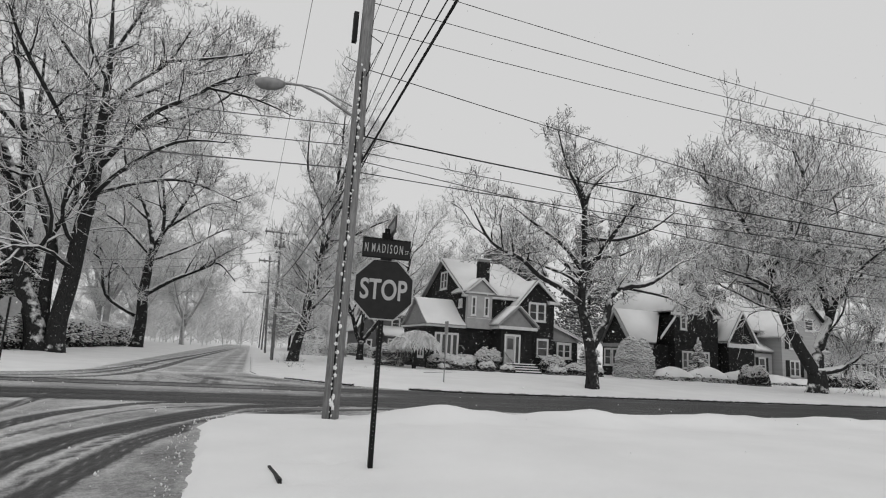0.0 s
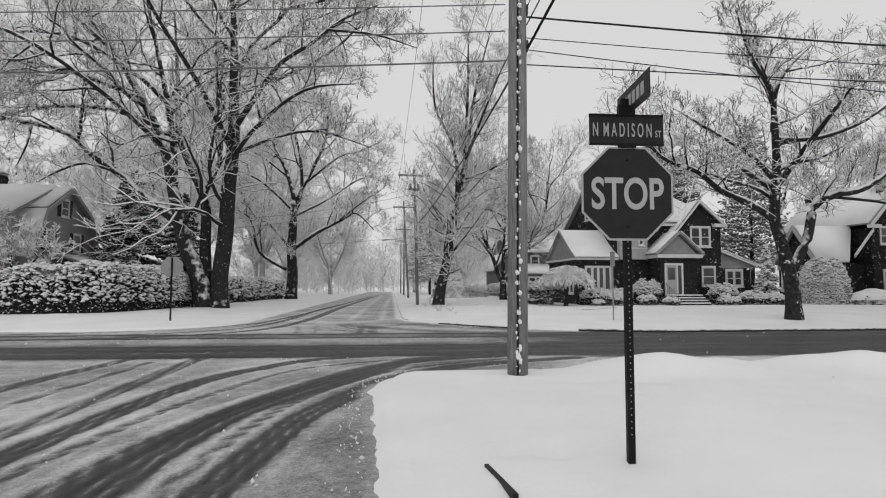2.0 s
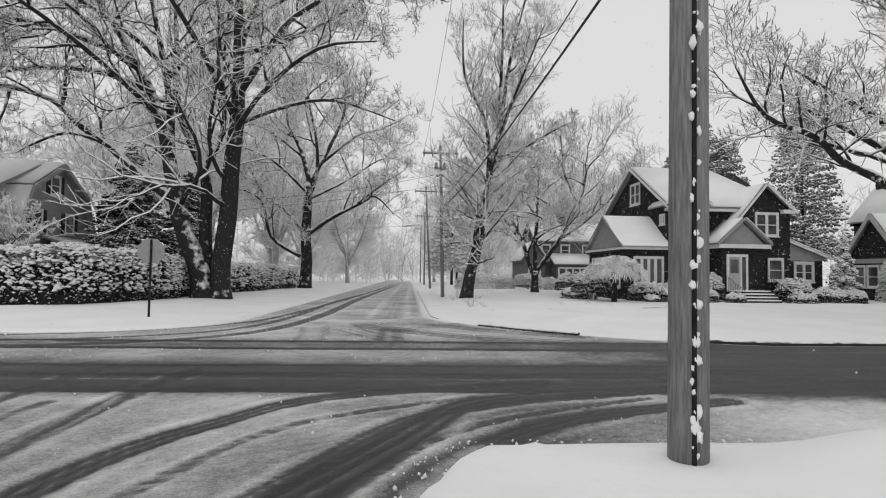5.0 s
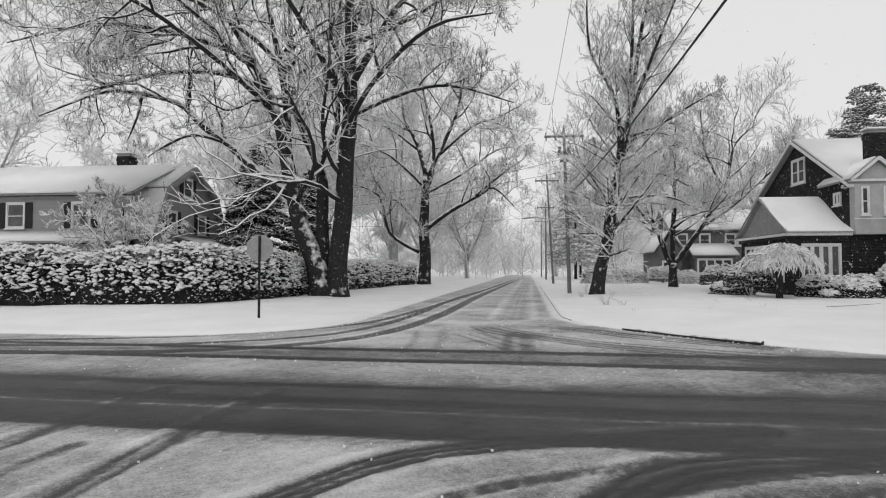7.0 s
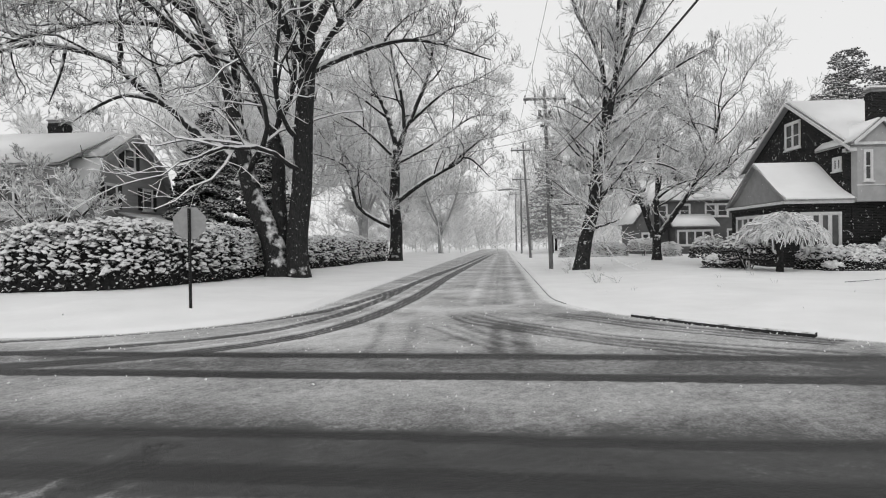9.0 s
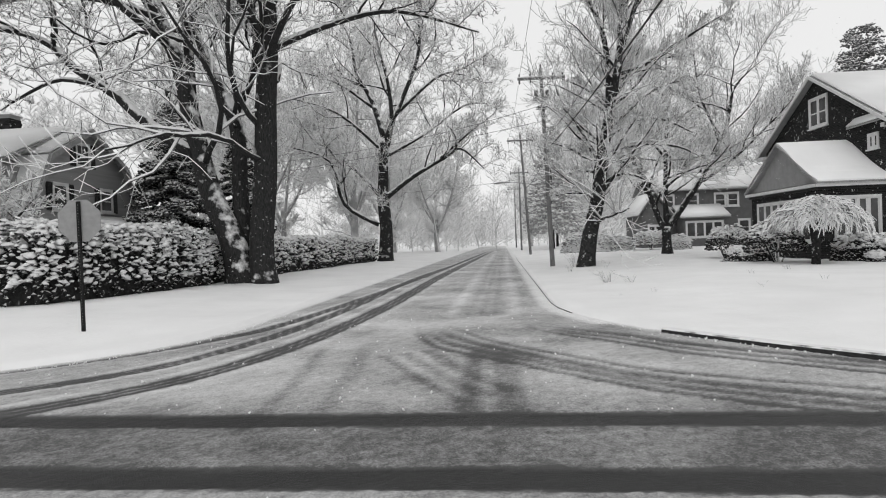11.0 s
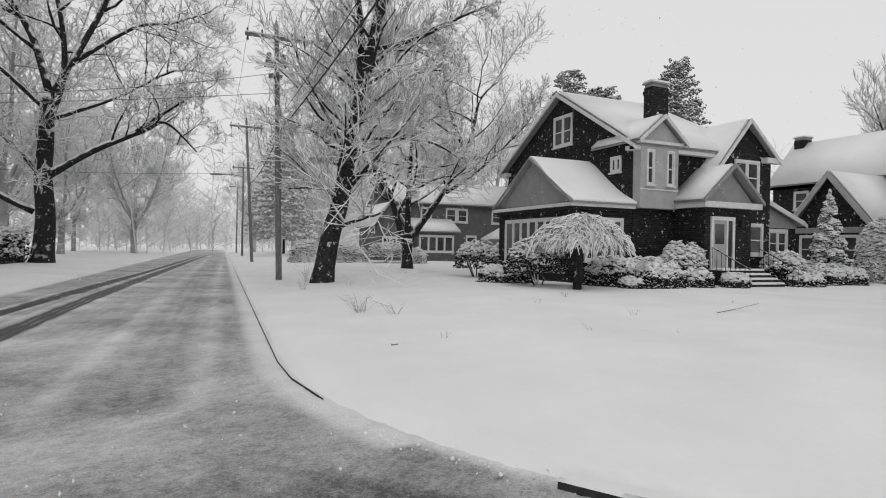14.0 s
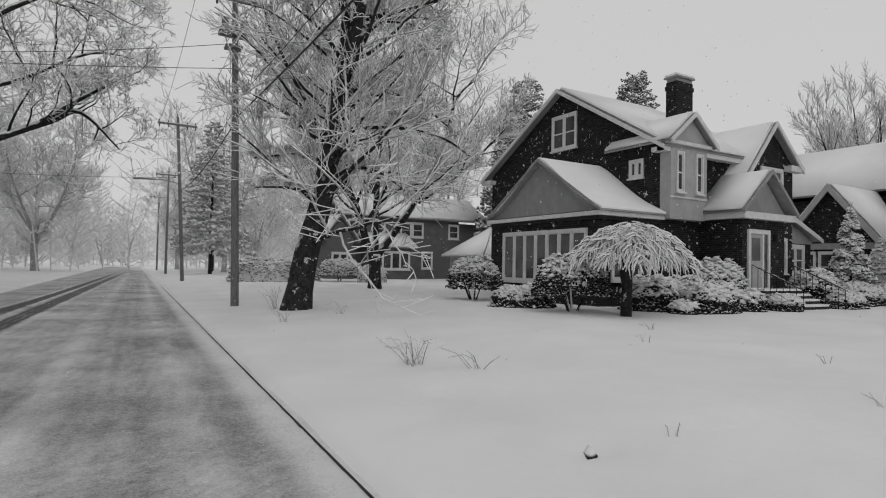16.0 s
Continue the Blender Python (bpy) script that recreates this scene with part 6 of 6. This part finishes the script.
def juniper(x, y, rx, ry, h, seed):
    """A flat evergreen under one smooth heap of snow, dark foliage showing at its foot."""
    root = shrub("broad spreading juniper buried in smooth snow", at(x, y), rx, ry, h * 0.8, seed, LEAF, 160, 0.2)
    for c in list(root.children):
        if c.name.startswith("snow_crown"):
            bpy.data.objects.remove(c)
    V, F = [], []
    m = 28
    for j in range(9):
        e = 0.22 + 1.35 * j / 8
        for i in range(m):
            a = 6.2832 * i / m
            k = 1 + 0.13 * math.sin(3 * a + seed) + 0.07 * math.sin(7 * a + seed * 2) + 0.05 * math.sin(4 * e + 5 * a)
            V.append(Vector((rx * 1.05 * k * math.cos(a) * math.cos(e), ry * 1.05 * k * math.sin(a) * math.cos(e), h * (0.1 + 0.95 * math.sin(e)) * (1 + 0.08 * math.sin(2 * a + seed)) * (1 if j < 8 else 0.985))))
    for j in range(8):
        for i in range(m):
            F.append((j * m + i, j * m + (i + 1) % m, j * m + m + (i + 1) % m, j * m + m + i))
    F.append(tuple(range(8 * m, 9 * m)))
    c = new("snow_cap", mesh_of("snow_cap", V, F, SNOW, True))
    c.parent = root


for i, (x, y, rx, ry, h) in enumerate([(33.4, 37.6, 1.7, 1.2, 0.95), (36.6, 37.2, 1.9, 1.2, 1.15), (40.2, 37.4, 2.0, 1.2, 0.95), (44.5, 38.0, 2.2, 1.1, 0.8), (48.6, 38.4, 1.8, 1.0, 0.6)]):
    juniper(x, y, rx, ry, h, 300 + i)

conifer("spruce", "narrow young spruce loaded with snow", at(26.9, 39.2), 4.1, 1.15, 71, FROSTLEAF, 0.22, 2000, 0.1)
conifer("spruce", "short snow-laden spruce by the brick wall", at(37.3, 38.8), 3.4, 1.25, 72, FROSTLEAF, 0.22, 1500, 0.1)
conifer("cedar", "dense dark evergreen behind the hedge", at(-17.0, 47.5), 9.6, 3.2, 73, CEDARLEAF, 0.32, 6500, 0.25, 0.12)
conifer("cedar", "dense dark evergreen behind the hedge", at(-14.4, 50.5), 8.4, 2.6, 74, CEDARLEAF, 0.32, 4200, 0.2, 0.1)
for x, y, h, r, k in [(36, 67, 16.5, 4.6, 75), (38, 75, 20.5, 4.6, 76), (32.5, 69.5, 15, 3.6, 78), (46.5, 68, 21, 4.6, 81)]:
    conifer("pine", "tall pine with snow on its boughs", at(x, y), h, r, k, NEEDLE, 0.5, 2600, 0.3, 0.28, -0.1, 0.15)
# the haze on these pines is painted into the FARNEEDLE colour
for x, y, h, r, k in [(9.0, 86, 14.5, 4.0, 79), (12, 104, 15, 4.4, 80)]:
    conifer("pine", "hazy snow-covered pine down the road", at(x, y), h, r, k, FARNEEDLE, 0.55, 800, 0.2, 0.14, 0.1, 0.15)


def gambrel_side_bush():
    tree("ornamental_tree", "small twiggy tree frosted with snow before the gambrel house", gz(-19.5, 37.2), [
        ([(0, 0, -0.1), (0.1, 0, 1.0)], (0.14, 0.12)),
        ([(0.1, 0, 0.9), (-1.0, 0.1, 2.4), (-2.6, 0.2, 4.2)], (0.09, 0.07, 0.02)),
        ([(0.1, 0, 0.9), (1.0, 0.1, 2.4), (2.2, 0.2, 3.6)], (0.09, 0.07, 0.02)),
        ([(0.1, 0, 0.9), (0.0, 0.3, 2.6), (-0.3, 0.4, 4.8)], (0.09, 0.07, 0.02)),
    ], spec(kids=(0, 9, 7, 5, 3), ratio=(1, 0.5, 0.55, 0.6, 0.6), fine=0.017), 17, BARK, FROSTHAZETWIG)


gambrel_side_bush()


# ---------------------------------------------------------------- poles, lamp, wires
def snow_blobs(parent, spots, rng, name="snow_clump"):
    """Lumps of wet snow stuck to a surface that faces the road's start."""
    for p, r in spots:
        bm = bmesh.new()
        bmesh.ops.create_icosphere(bm, subdivisions=2, radius=1.0)
        tall, o = rng.uniform(0.8, 2.0), Vector((rng.uniform(0, 50), rng.uniform(0, 50), 0))
        for v in bm.verts:
            k = 1 + 0.75 * noise.noise(v.co * 1.6 + o)
            v.co = Vector(p) + Vector((v.co.x * r * k, v.co.y * r * 0.55 * k, v.co.z * r * tall * k))
        part(name, bm, SNOW, parent, "", True)


def insulator(parent, x, y, z, down=False):
    s = -1 if down else 1
    rod("insulator", [((x, y, z), 0.02), ((x, y, z + s * 0.06), 0.045), ((x, y, z + s * 0.1), 0.03), ((x, y, z + s * 0.14), 0.05), ((x, y, z + s * 0.2), 0.025)], PORCELAIN, parent)


def crossarm_pole(x, y, h, label, lean=0.0, box=False):
    z = lz(x, y)
    p = thing("utility_pole", label, "utility pole", "line of utility poles", (x, y, z))
    rod("shaft", [((x, y, z - 0.3), 0.125), ((x - lean * 0.5, y, z + h * 0.5), 0.108), ((x - lean, y, z + h), 0.085)], POLEWOOD, p, sides=12)
    x -= lean
    arm = part("crossarm", boxes((x - 1.2, x + 1.2, y - 0.16, y - 0.06, z + h - 0.62, z + h - 0.5)), POLEWOOD, p)
    part("snow", boxes((x - 1.2, x + 1.2, y - 0.155, y - 0.065, z + h - 0.498, z + h - 0.45)), SNOW, arm)
    for u in (-1.1, -0.55, 0.6, 1.1):
        insulator(p, x + u, y - 0.11, z + h - 0.5)
        insulator(p, x + u, y - 0.11, z + h - 0.62, True)
    insulator(p, x, y, z + h)
    rod("brace", [((x - 0.6, y - 0.17, z + h - 0.62), 0.02), ((x, y - 0.14, z + h - 1.15), 0.02)], POLEWOOD, p)
    rod("brace", [((x + 0.6, y - 0.17, z + h - 0.62), 0.02), ((x, y - 0.14, z + h - 1.15), 0.02)], POLEWOOD, p)
    if box:
        part("bracket", boxes((x - 0.42, x + 0.42, y - 0.3, y + 0.3, z + h - 1.65, z + h - 1.52), (x - 0.36, x - 0.2, y - 0.2, y + 0.05, z + h - 1.5, z + h - 1.2), (x + 0.2, x + 0.36, y - 0.2, y + 0.05, z + h - 1.5, z + h - 1.2), (x - 0.25, x + 0.25, y - 0.2, y + 0.2, z + h - 2.1, z + h - 2.02)), POLEWOOD, p)
    return p


NEARPOLE = (2.15, 11.8)
near = thing("utility_pole", "weathered wooden utility pole with snow stuck down its seam", "utility pole", "line of utility poles", (*NEARPOLE, lz(*NEARPOLE)))
nx, ny = NEARPOLE
rod("shaft", [((nx, ny, -0.2), 0.165), ((nx + 0.03, ny, 4.0), 0.155), ((nx + 0.06, ny, 8.0), 0.135), ((nx + 0.08, ny, 11.2), 0.12)], POLEWOOD, near, sides=20)
rod("conduit", [((nx - 0.035, ny - 0.168, 0.0), 0.022), ((nx - 0.005, ny - 0.158, 4.0), 0.022), ((nx + 0.03, ny - 0.142, 7.3), 0.02)], WIRE, near, "dark ground-wire moulding")
rng = random.Random(77)
zz = 0.15
spots = []
while zz < 7.5:
    spots.append(((nx - 0.035 + zz * 0.008 + rng.uniform(-0.035, 0.035), ny - 0.175 + zz * 0.003, zz), rng.choice((0.01, 0.014, 0.018, 0.024, 0.034))))
    zz += rng.uniform(0.05, 0.16)
snow_blobs(near, spots, rng)
arm = rod("lamp_arm", [((nx - 0.1, ny + 0.05, 6.35), 0.03), ((nx - 0.7, ny + 0.25, 6.75), 0.03), ((nx - 1.15, ny + 0.4, 6.95), 0.028), ((nx - 1.55, ny + 0.54, 6.98), 0.026)], LAMPMETAL, near, "curved street-lamp arm")
rod("stay", [((nx - 0.1, ny + 0.05, 6.55), 0.018), ((nx - 0.75, ny + 0.26, 6.88), 0.018), ((nx - 1.1, ny + 0.38, 6.95), 0.018)], LAMPMETAL, near)
head = bmesh.new()
bmesh.ops.create_uvsphere(head, u_segments=16, v_segments=10, radius=1.0)
for v in head.verts:
    v.co = Vector((v.co.x * 0.34, v.co.y * 0.15, v.co.z * (0.09 if v.co.z > 0 else 0.17)))
    if v.co.x < 0:
        v.co.y *= 1.15
bmesh.ops.transform(head, matrix=Matrix.Translation((nx - 1.8, ny + 0.62, 6.97)) @ Matrix.Rotation(-0.32, 4, "Z"), verts=head.verts)
part("lamp_head", head, LAMPMETAL, near, "cobra-head street lamp with a snow cap", True)
for z, u in ((9.0, 0.12), (8.4, 0.12), (7.4, 0.13), (5.9, 0.14), (5.3, 0.14)):
    insulator(near, nx + u + 0.05, ny - 0.05, z)
part("bracket", boxes((nx - 1.2, nx + 1.3, ny - 0.25, ny - 0.15, 10.4, 10.52)), POLEWOOD, near)
part("riser_box", boxes((nx - 0.24, nx - 0.14, ny - 0.06, ny + 0.06, 8.0, 8.7)), WIRE, near)
rod("loop", [((nx - 0.1, ny - 0.1, 7.5), 0.012), ((nx - 0.35, ny - 0.15, 7.55), 0.012), ((nx - 0.42, ny - 0.15, 7.35), 0.012), ((nx - 0.25, ny - 0.15, 7.25), 0.012), ((nx - 0.12, ny - 0.1, 7.3), 0.012)], PALEWIRE, near)
rod("loop", [((nx + 0.15, ny - 0.1, 8.2), 0.012), ((nx + 0.4, ny - 0.2, 8.0), 0.012), ((nx + 0.25, ny - 0.2, 7.6), 0.012), ((nx + 0.1, ny - 0.15, 7.2), 0.014)], WIRE, near)

LINE = [(3.65, 46.0, 10.2, 0.28, True), (4.7, 69.0, 10.9, 0.6, False), (5.7, 92.0, 10.6, 0.0, False), (6.7, 116.0, 10.6, 0.0, False)]
for x, y, h, lean, box in LINE:
    crossarm_pole(x, y, h, "tall wooden utility pole with a crossarm, beside the snowy road", lean, box)
p3 = [o for o in bpy.data.objects if o.name.startswith("utility_pole")][2]
rod("lamp_arm", [((4.3, 69.0, 6.6), 0.03), ((3.2, 68.8, 6.75), 0.03), ((2.1, 68.7, 6.7), 0.07), ((1.6, 68.6, 6.65), 0.06)], LAMPMETAL, p3)


def wire(a, b, sag, r, mat, label="overhead cable between utility poles", n=16):
    a, b = Vector(a), Vector(b)
    pts = [(a.lerp(b, i / n) - Vector((0, 0, 4 * sag * (i / n) * (1 - i / n))), r) for i in range(n + 1)]
    V, F = tubes([pts], 4)
    tagged(new("overhead_wire", mesh_of("overhead_wire", V, F, mat)), label, "wire", "overhead wires")


tops = [(1.4, -26.0, 10.9), (nx + 0.08, ny, 10.55)] + [(x - lean, y - 0.11, h + lz(x, y) - 0.42) for x, y, h, lean, _ in LINE]
for a, b in zip(tops, tops[1:]):
    for u in (-1.1, 0.6, 1.1):
        wire((a[0] + u, a[1], a[2]), (b[0] + u, b[1], b[2]), 0.45, 0.009, WIRE)
mids = [(nx + 0.17, ny, 5.3)] + [(x - lean * 0.6 + 0.16, y, 6.2) for x, y, h, lean, _ in LINE]
for a, b in zip(mids, mids[1:]):
    wire(a, b, 0.35, 0.022, WIRE, "thick black communication cable")
    wire((a[0], a[1], a[2] + 0.5), (b[0], b[1], b[2] + 0.6), 0.4, 0.011, WIRE)
wire((nx + 0.2, ny, 5.36), (2.22, -26.0, 10.6), 0.35, 0.024, WIRE, "thick black communication cable")
for z, r, xe, ze in ((5.78, 0.012, 2.8, 11.2), (6.06, 0.009, 1.8, 11.7), (6.46, 0.009, 1.95, 15.5)):
    wire((nx + 0.2, ny, z), (xe, -26.0, ze), 0.35, r, WIRE)
EAST, WEST = (46.0, 8.5), (-42.0, 15.5)
for z, r, ze in ((9.7, 0.01, 8.82), (9.04, 0.01, 9.17), (8.42, 0.01, 8.82), (7.44, 0.012, 4.34), (5.92, 0.02, 6.29), (5.56, 0.009, 6.04), (5.36, 0.01, 3.93), (5.11, 0.012, 6.7)):
    wire((nx + 0.2, ny, z), (*EAST, ze), 0.8, r, WIRE)
for z, r, ze in ((6.1, 0.012, 6.6), (5.65, 0.012, 6.0), (5.15, 0.016, 5.5)):
    wire((nx - 0.16, ny, z), (*WEST, ze), 0.7, r, PALEWIRE)
wire((3.4, 46.0, 7.6), (-20.2, 44.9, 4.6), 0.4, 0.012, PALEWIRE, "service wire to the gambrel house")
wire((3.4, 46.0, 8.4), (-14, 50, 6.6), 0.5, 0.012, PALEWIRE, "service wire across the side road")
wire((4.2, 69.0, 7.0), (-20, 60, 5.5), 0.5, 0.012, PALEWIRE, "service wire across the side road")
crossarm_pole(*EAST, 11.0, "wooden utility pole carrying the cross-street wires")
crossarm_pole(*WEST, 11.0, "wooden utility pole carrying the cross-street wires")


# ---------------------------------------------------------------- signs
def lettering(text, height, width, depth, mat, name, m, parent, bold=0.02):
    """Raised letters of that cap height, squeezed to that width, middle at the pose m (x along, y up, z outwards)."""
    cu = bpy.data.curves.new(name, "FONT")
    cu.body, cu.extrude, cu.align_x, cu.offset = text, depth, "CENTER", bold
    tmp = new(name + "_tmp", cu)
    bpy.context.view_layer.update()
    me = bpy.data.meshes.new_from_object(tmp.evaluated_get(bpy.context.evaluated_depsgraph_get()))
    bpy.data.objects.remove(tmp)
    co = np.array([v.co[:] for v in me.vertices])
    lo, hi = co.min(0), co.max(0)
    co = (co - (lo + hi) / 2) * [width / (hi[0] - lo[0]), height / (hi[1] - lo[1]), 1]
    me.vertices.foreach_set("co", co.ravel())
    me.transform(m)
    me.materials.clear()
    me.materials.append(mat)
    me.update()
    return settle(new(name, me), parent)


def octagon(m, r, z0, z1):
    pts = [(r * math.cos(math.pi / 8 + k * math.pi / 4), r * math.sin(math.pi / 8 + k * math.pi / 4), z0) for k in range(8)]
    bm = prism(pts, (0, 0, z1 - z0))
    bmesh.ops.transform(bm, matrix=m, verts=bm.verts)
    return bm


def post(sign, x, y, z0, z1):
    """A black U-channel post with its row of holes."""
    p = part("post", prism([(x + a, y + b, z0) for a, b in ((-0.03, 0), (0.03, 0), (0.03, 0.04), (0.018, 0.04), (0.018, 0.012), (-0.018, 0.012), (-0.018, 0.04), (-0.03, 0.04))], (0, 0, z1 - z0)), IRON, sign, "black channel-steel post")
    bm = bmesh.new()
    for k in range(int((z1 - 0.3) / 0.0508)):
        z = 0.3 + 0.0508 * k
        bm.faces.new([bm.verts.new((x + 0.006 * math.cos(a), y - 0.0012, z + 0.006 * math.sin(a))) for a in (0.4, 1.4, 2.5, 3.5, 4.6, 5.6)])
    part("punched_holes", bm, SIGNBACK, p)
    return p


def stop_sign(x, y, turn, zc, label, lettered):
    z = lz(x, y)
    s = thing("stop_sign", label, "stop sign", "stop signs", (x, y, z))
    m = Matrix.Translation((x, y, 0)) @ Matrix.Rotation(turn, 4, "Z")
    face = m @ Matrix.Translation((0, -0.012, zc)) @ Matrix.Rotation(math.pi / 2, 4, "X")
    R = 0.381 / math.cos(math.pi / 8)
    plate = part("plate", octagon(face, R, -0.004, 0.0), SIGNWHITE if lettered else SIGNBACK, s)
    if lettered:
        part("face", octagon(face, R * 0.955, 0.001, 0.003), SIGNDARK, plate)
        lettering("STOP", 0.262, 0.6, 0.0012, SIGNWHITE, "lettering", face @ Matrix.Translation((0, 0, 0.0045)), plate)
        for dz in (-0.27, 0.27):
            rod("bolt", [((face @ Vector((0, dz, 0.002))), 0.012), ((face @ Vector((0, dz, 0.01))), 0.009)], IRON, plate)
        part("back", octagon(face, R * 0.99, -0.007, -0.0045), SIGNBACK, plate)
    return s, m


s, m = stop_sign(1.83, 7.12, radians(-3), 2.215, "dark stop sign on a black post with two street-name blades", True)
post(s, 1.83, 7.12, -0.2, 3.0)
face = m @ Matrix.Translation((0, -0.012, 2.735)) @ Matrix.Rotation(math.pi / 2, 4, "X")
bm = boxes((-0.31, 0.31, -0.115, 0.115, -0.004, 0.002))
bmesh.ops.transform(bm, matrix=face, verts=bm.verts)
blade = part("name_blade", bm, SIGNDARK, s, "dark street-name blade")
lettering("N  M A D I S O N", 0.115, 0.49, 0.001, SIGNWHITE, "lettering", face @ Matrix.Translation((-0.035, 0.0, 0.0035)), blade, 0.008)
lettering("ST", 0.055, 0.05, 0.001, SIGNWHITE, "lettering", face @ Matrix.Translation((0.265, -0.028, 0.0035)), blade, 0.008)
bm = boxes((-0.31, 0.31, 0.112, 0.128, -0.01, 0.01), (-0.31, 0.31, -0.128, -0.112, -0.01, 0.01), (-0.07, 0.07, -0.15, -0.12, -0.02, 0.02), (-0.07, 0.07, 0.12, 0.2, -0.02, 0.02))
bmesh.ops.transform(bm, matrix=face, verts=bm.verts)
part("clamp", bm, IRON, blade)
face = Matrix.Translation((1.86, 7.05, 2.985)) @ Matrix.Rotation(radians(-97), 4, "Z") @ Matrix.Rotation(math.pi / 2, 4, "X")
bm = boxes((-0.38, 0.38, -0.11, 0.11, -0.004, 0.004))
bmesh.ops.transform(bm, matrix=face, verts=bm.verts)
blade = part("name_blade", bm, SIGNDARK, s, "dark street-name blade seen edge-on")
bm = boxes(*[(-0.3 + 0.1 * k, -0.23 + 0.1 * k, -0.05, 0.05, z, z + 0.002) for k in range(6) for z in (0.0045, -0.0065)])
bmesh.ops.transform(bm, matrix=face, verts=bm.verts)
part("writing_bars", bm, SIGNWHITE, blade)
s, m = stop_sign(-7.5, 25.95, radians(186), 2.2, "bare grey back of a stop sign on a thin dark post", False)
post(s, -7.5, 25.95 - 0.03, -0.1, 2.55)

x, y = 8.85, 23.3
s = thing("sign_post", "slim grey post with a narrow sign seen edge-on", "sign post", "", (x, y, lz(x, y)))
rod("post", [((x, y, -0.1), 0.028), ((x, y, 2.6), 0.028)], SIGNBACK, s)
part("plate", boxes((x - 0.006, x + 0.006, y - 0.2, y + 0.2, 2.2, 2.75)), SIGNBACK, s)

# kerb stone end sticking out of the snow by the corner
bm = bmesh.new()
k0, k1 = lz(0.66, 7.12) + 0.02, lz(0.72, 6.5) + 0.05
hull(bm, [(0.64, 7.12, -0.05), (0.68, 7.12, -0.05), (0.75, 6.5, -0.05), (0.7, 6.5, -0.05), (0.645, 7.12, k0), (0.675, 7.12, k0), (0.745, 6.5, k1), (0.705, 6.5, k1)])
tagged(part("kerb", bm, SHUTTER, None), "dark end of a kerb showing in the snow bank", "kerb", kind="structure")



# ---------------------------------------------------------------- falling snow, bits on the lawn
rng = random.Random(8)


def flake_place():
    d = 2.0 + 34.0 * rng.random() ** 0.8
    y = rng.uniform(-2, 42)
    x = rng.choice((-1, 1)) * (3.0 + d * 0.9 * rng.random())
    if rng.random() < 0.35:
        x, y = rng.uniform(-6, 12), rng.uniform(31, 42)
    return Vector((x, y, rng.uniform(0.3, 9.0))), 1.0


V, F = lumps(rng, 4200, flake_place, (0.006, 0.015), 1.0)
tagged(new("falling_snow", mesh_of("falling_snow", V, F, SNOW, True)), "sparse large snowflakes hanging in the air", "snowflakes", kind="stuff")


def grass_tuft(x, y, n, h, spread, seed):
    r = random.Random(seed)
    z = lz(x, y)
    lines = []
    for i in range(n):
        a, m = r.uniform(0, 6.283), r.uniform(0.3, 1.0) * spread
        p = Vector((r.uniform(-0.08, 0.08), r.uniform(-0.08, 0.08), -0.05))
        q = p + Vector((math.cos(a) * m * 0.5, math.sin(a) * m * 0.5, h * r.uniform(0.5, 0.9)))
        e = p + Vector((math.cos(a) * m, math.sin(a) * m, h * r.uniform(0.6, 1.1)))
        lines.append([(p, 0.0065), (q, 0.0055), (e, 0.003)])
    V, F = tubes(lines, 4)
    t = thing("grass_tuft", "dry stalks poking out of the snow", "grass tuft", "stalks in the snow", (x, y, z))
    new("dry_grass", mesh_of("dry_grass", V, F, TWIG)).parent = t


for i, (x, y, n, h, m) in enumerate([(3.75, 34.0, 22, 0.45, 0.5), (4.25, 33.2, 9, 0.3, 0.45), (4.4, 44.0, 14, 0.7, 0.5), (5.3, 41.0, 10, 0.4, 0.4), (3.9, 30.0, 3, 0.18, 0.12), (7.9, 33.6, 3, 0.2, 0.2), (6.2, 29.4, 4, 0.16, 0.3), (3.6, 40.2, 8, 0.35, 0.3), (8.6, 31.0, 3, 0.2, 0.16), (9.7, 35.0, 4, 0.22, 0.35)]):
    grass_tuft(x, y, n, h, m, 200 + i)
x, y = 3.2, 30.1
stone = thing("dark_clod", "small dark clod lying in a hollow of the snow", "clod", "", (x, y, lz(x, y)))
V, F = lumps(rng, 1, lambda: (Vector((0, 0, 0.01)), 1.0), (0.12, 0.14), 0.7)
new("clod", mesh_of("clod", V, F, BARK, True)).parent = stone


stick = thing("fallen_stick", "thin dark stick lying on the snowy lawn", "stick", "", (11.6, 31.1, lz(11.6, 31.1)))
rod("stick", [((10.5, 30.75, lz(10.5, 30.75) + 0.02), 0.018), ((11.3, 31.0, lz(11.3, 31.0) + 0.05), 0.015), ((12.7, 31.5, lz(12.7, 31.5) + 0.1), 0.008)], BARK, stick)

dice = np.random.RandomState(4)
cx, cy = dice.uniform(-8, 6, 30000), dice.uniform(3, 29, 30000)
cd, cc = to_road(cx, cy), cover(cx[None, :], cy[None, :])[0]
keep = ((cd > -0.25) & (cd < 0.1)) | ((cd < 0) & (cc > 0.5) & (dice.rand(30000) < 0.06))
spots = [(x, y, 0.035 if d < 0 else lz(x, y)) for x, y, d in zip(cx[keep], cy[keep], cd[keep])]


def crumb_place():
    return Vector(spots[rng.randrange(len(spots))]), 0.6 + 0.8 * rng.random() ** 3


V, F = lumps(rng, 2200, crumb_place, (0.008, 0.022), 0.8)
tagged(new("snow_crumbs", mesh_of("snow_crumbs", V, F, SNOW, True)), "loose crumbs of snow along the road edges", "snow", kind="stuff")
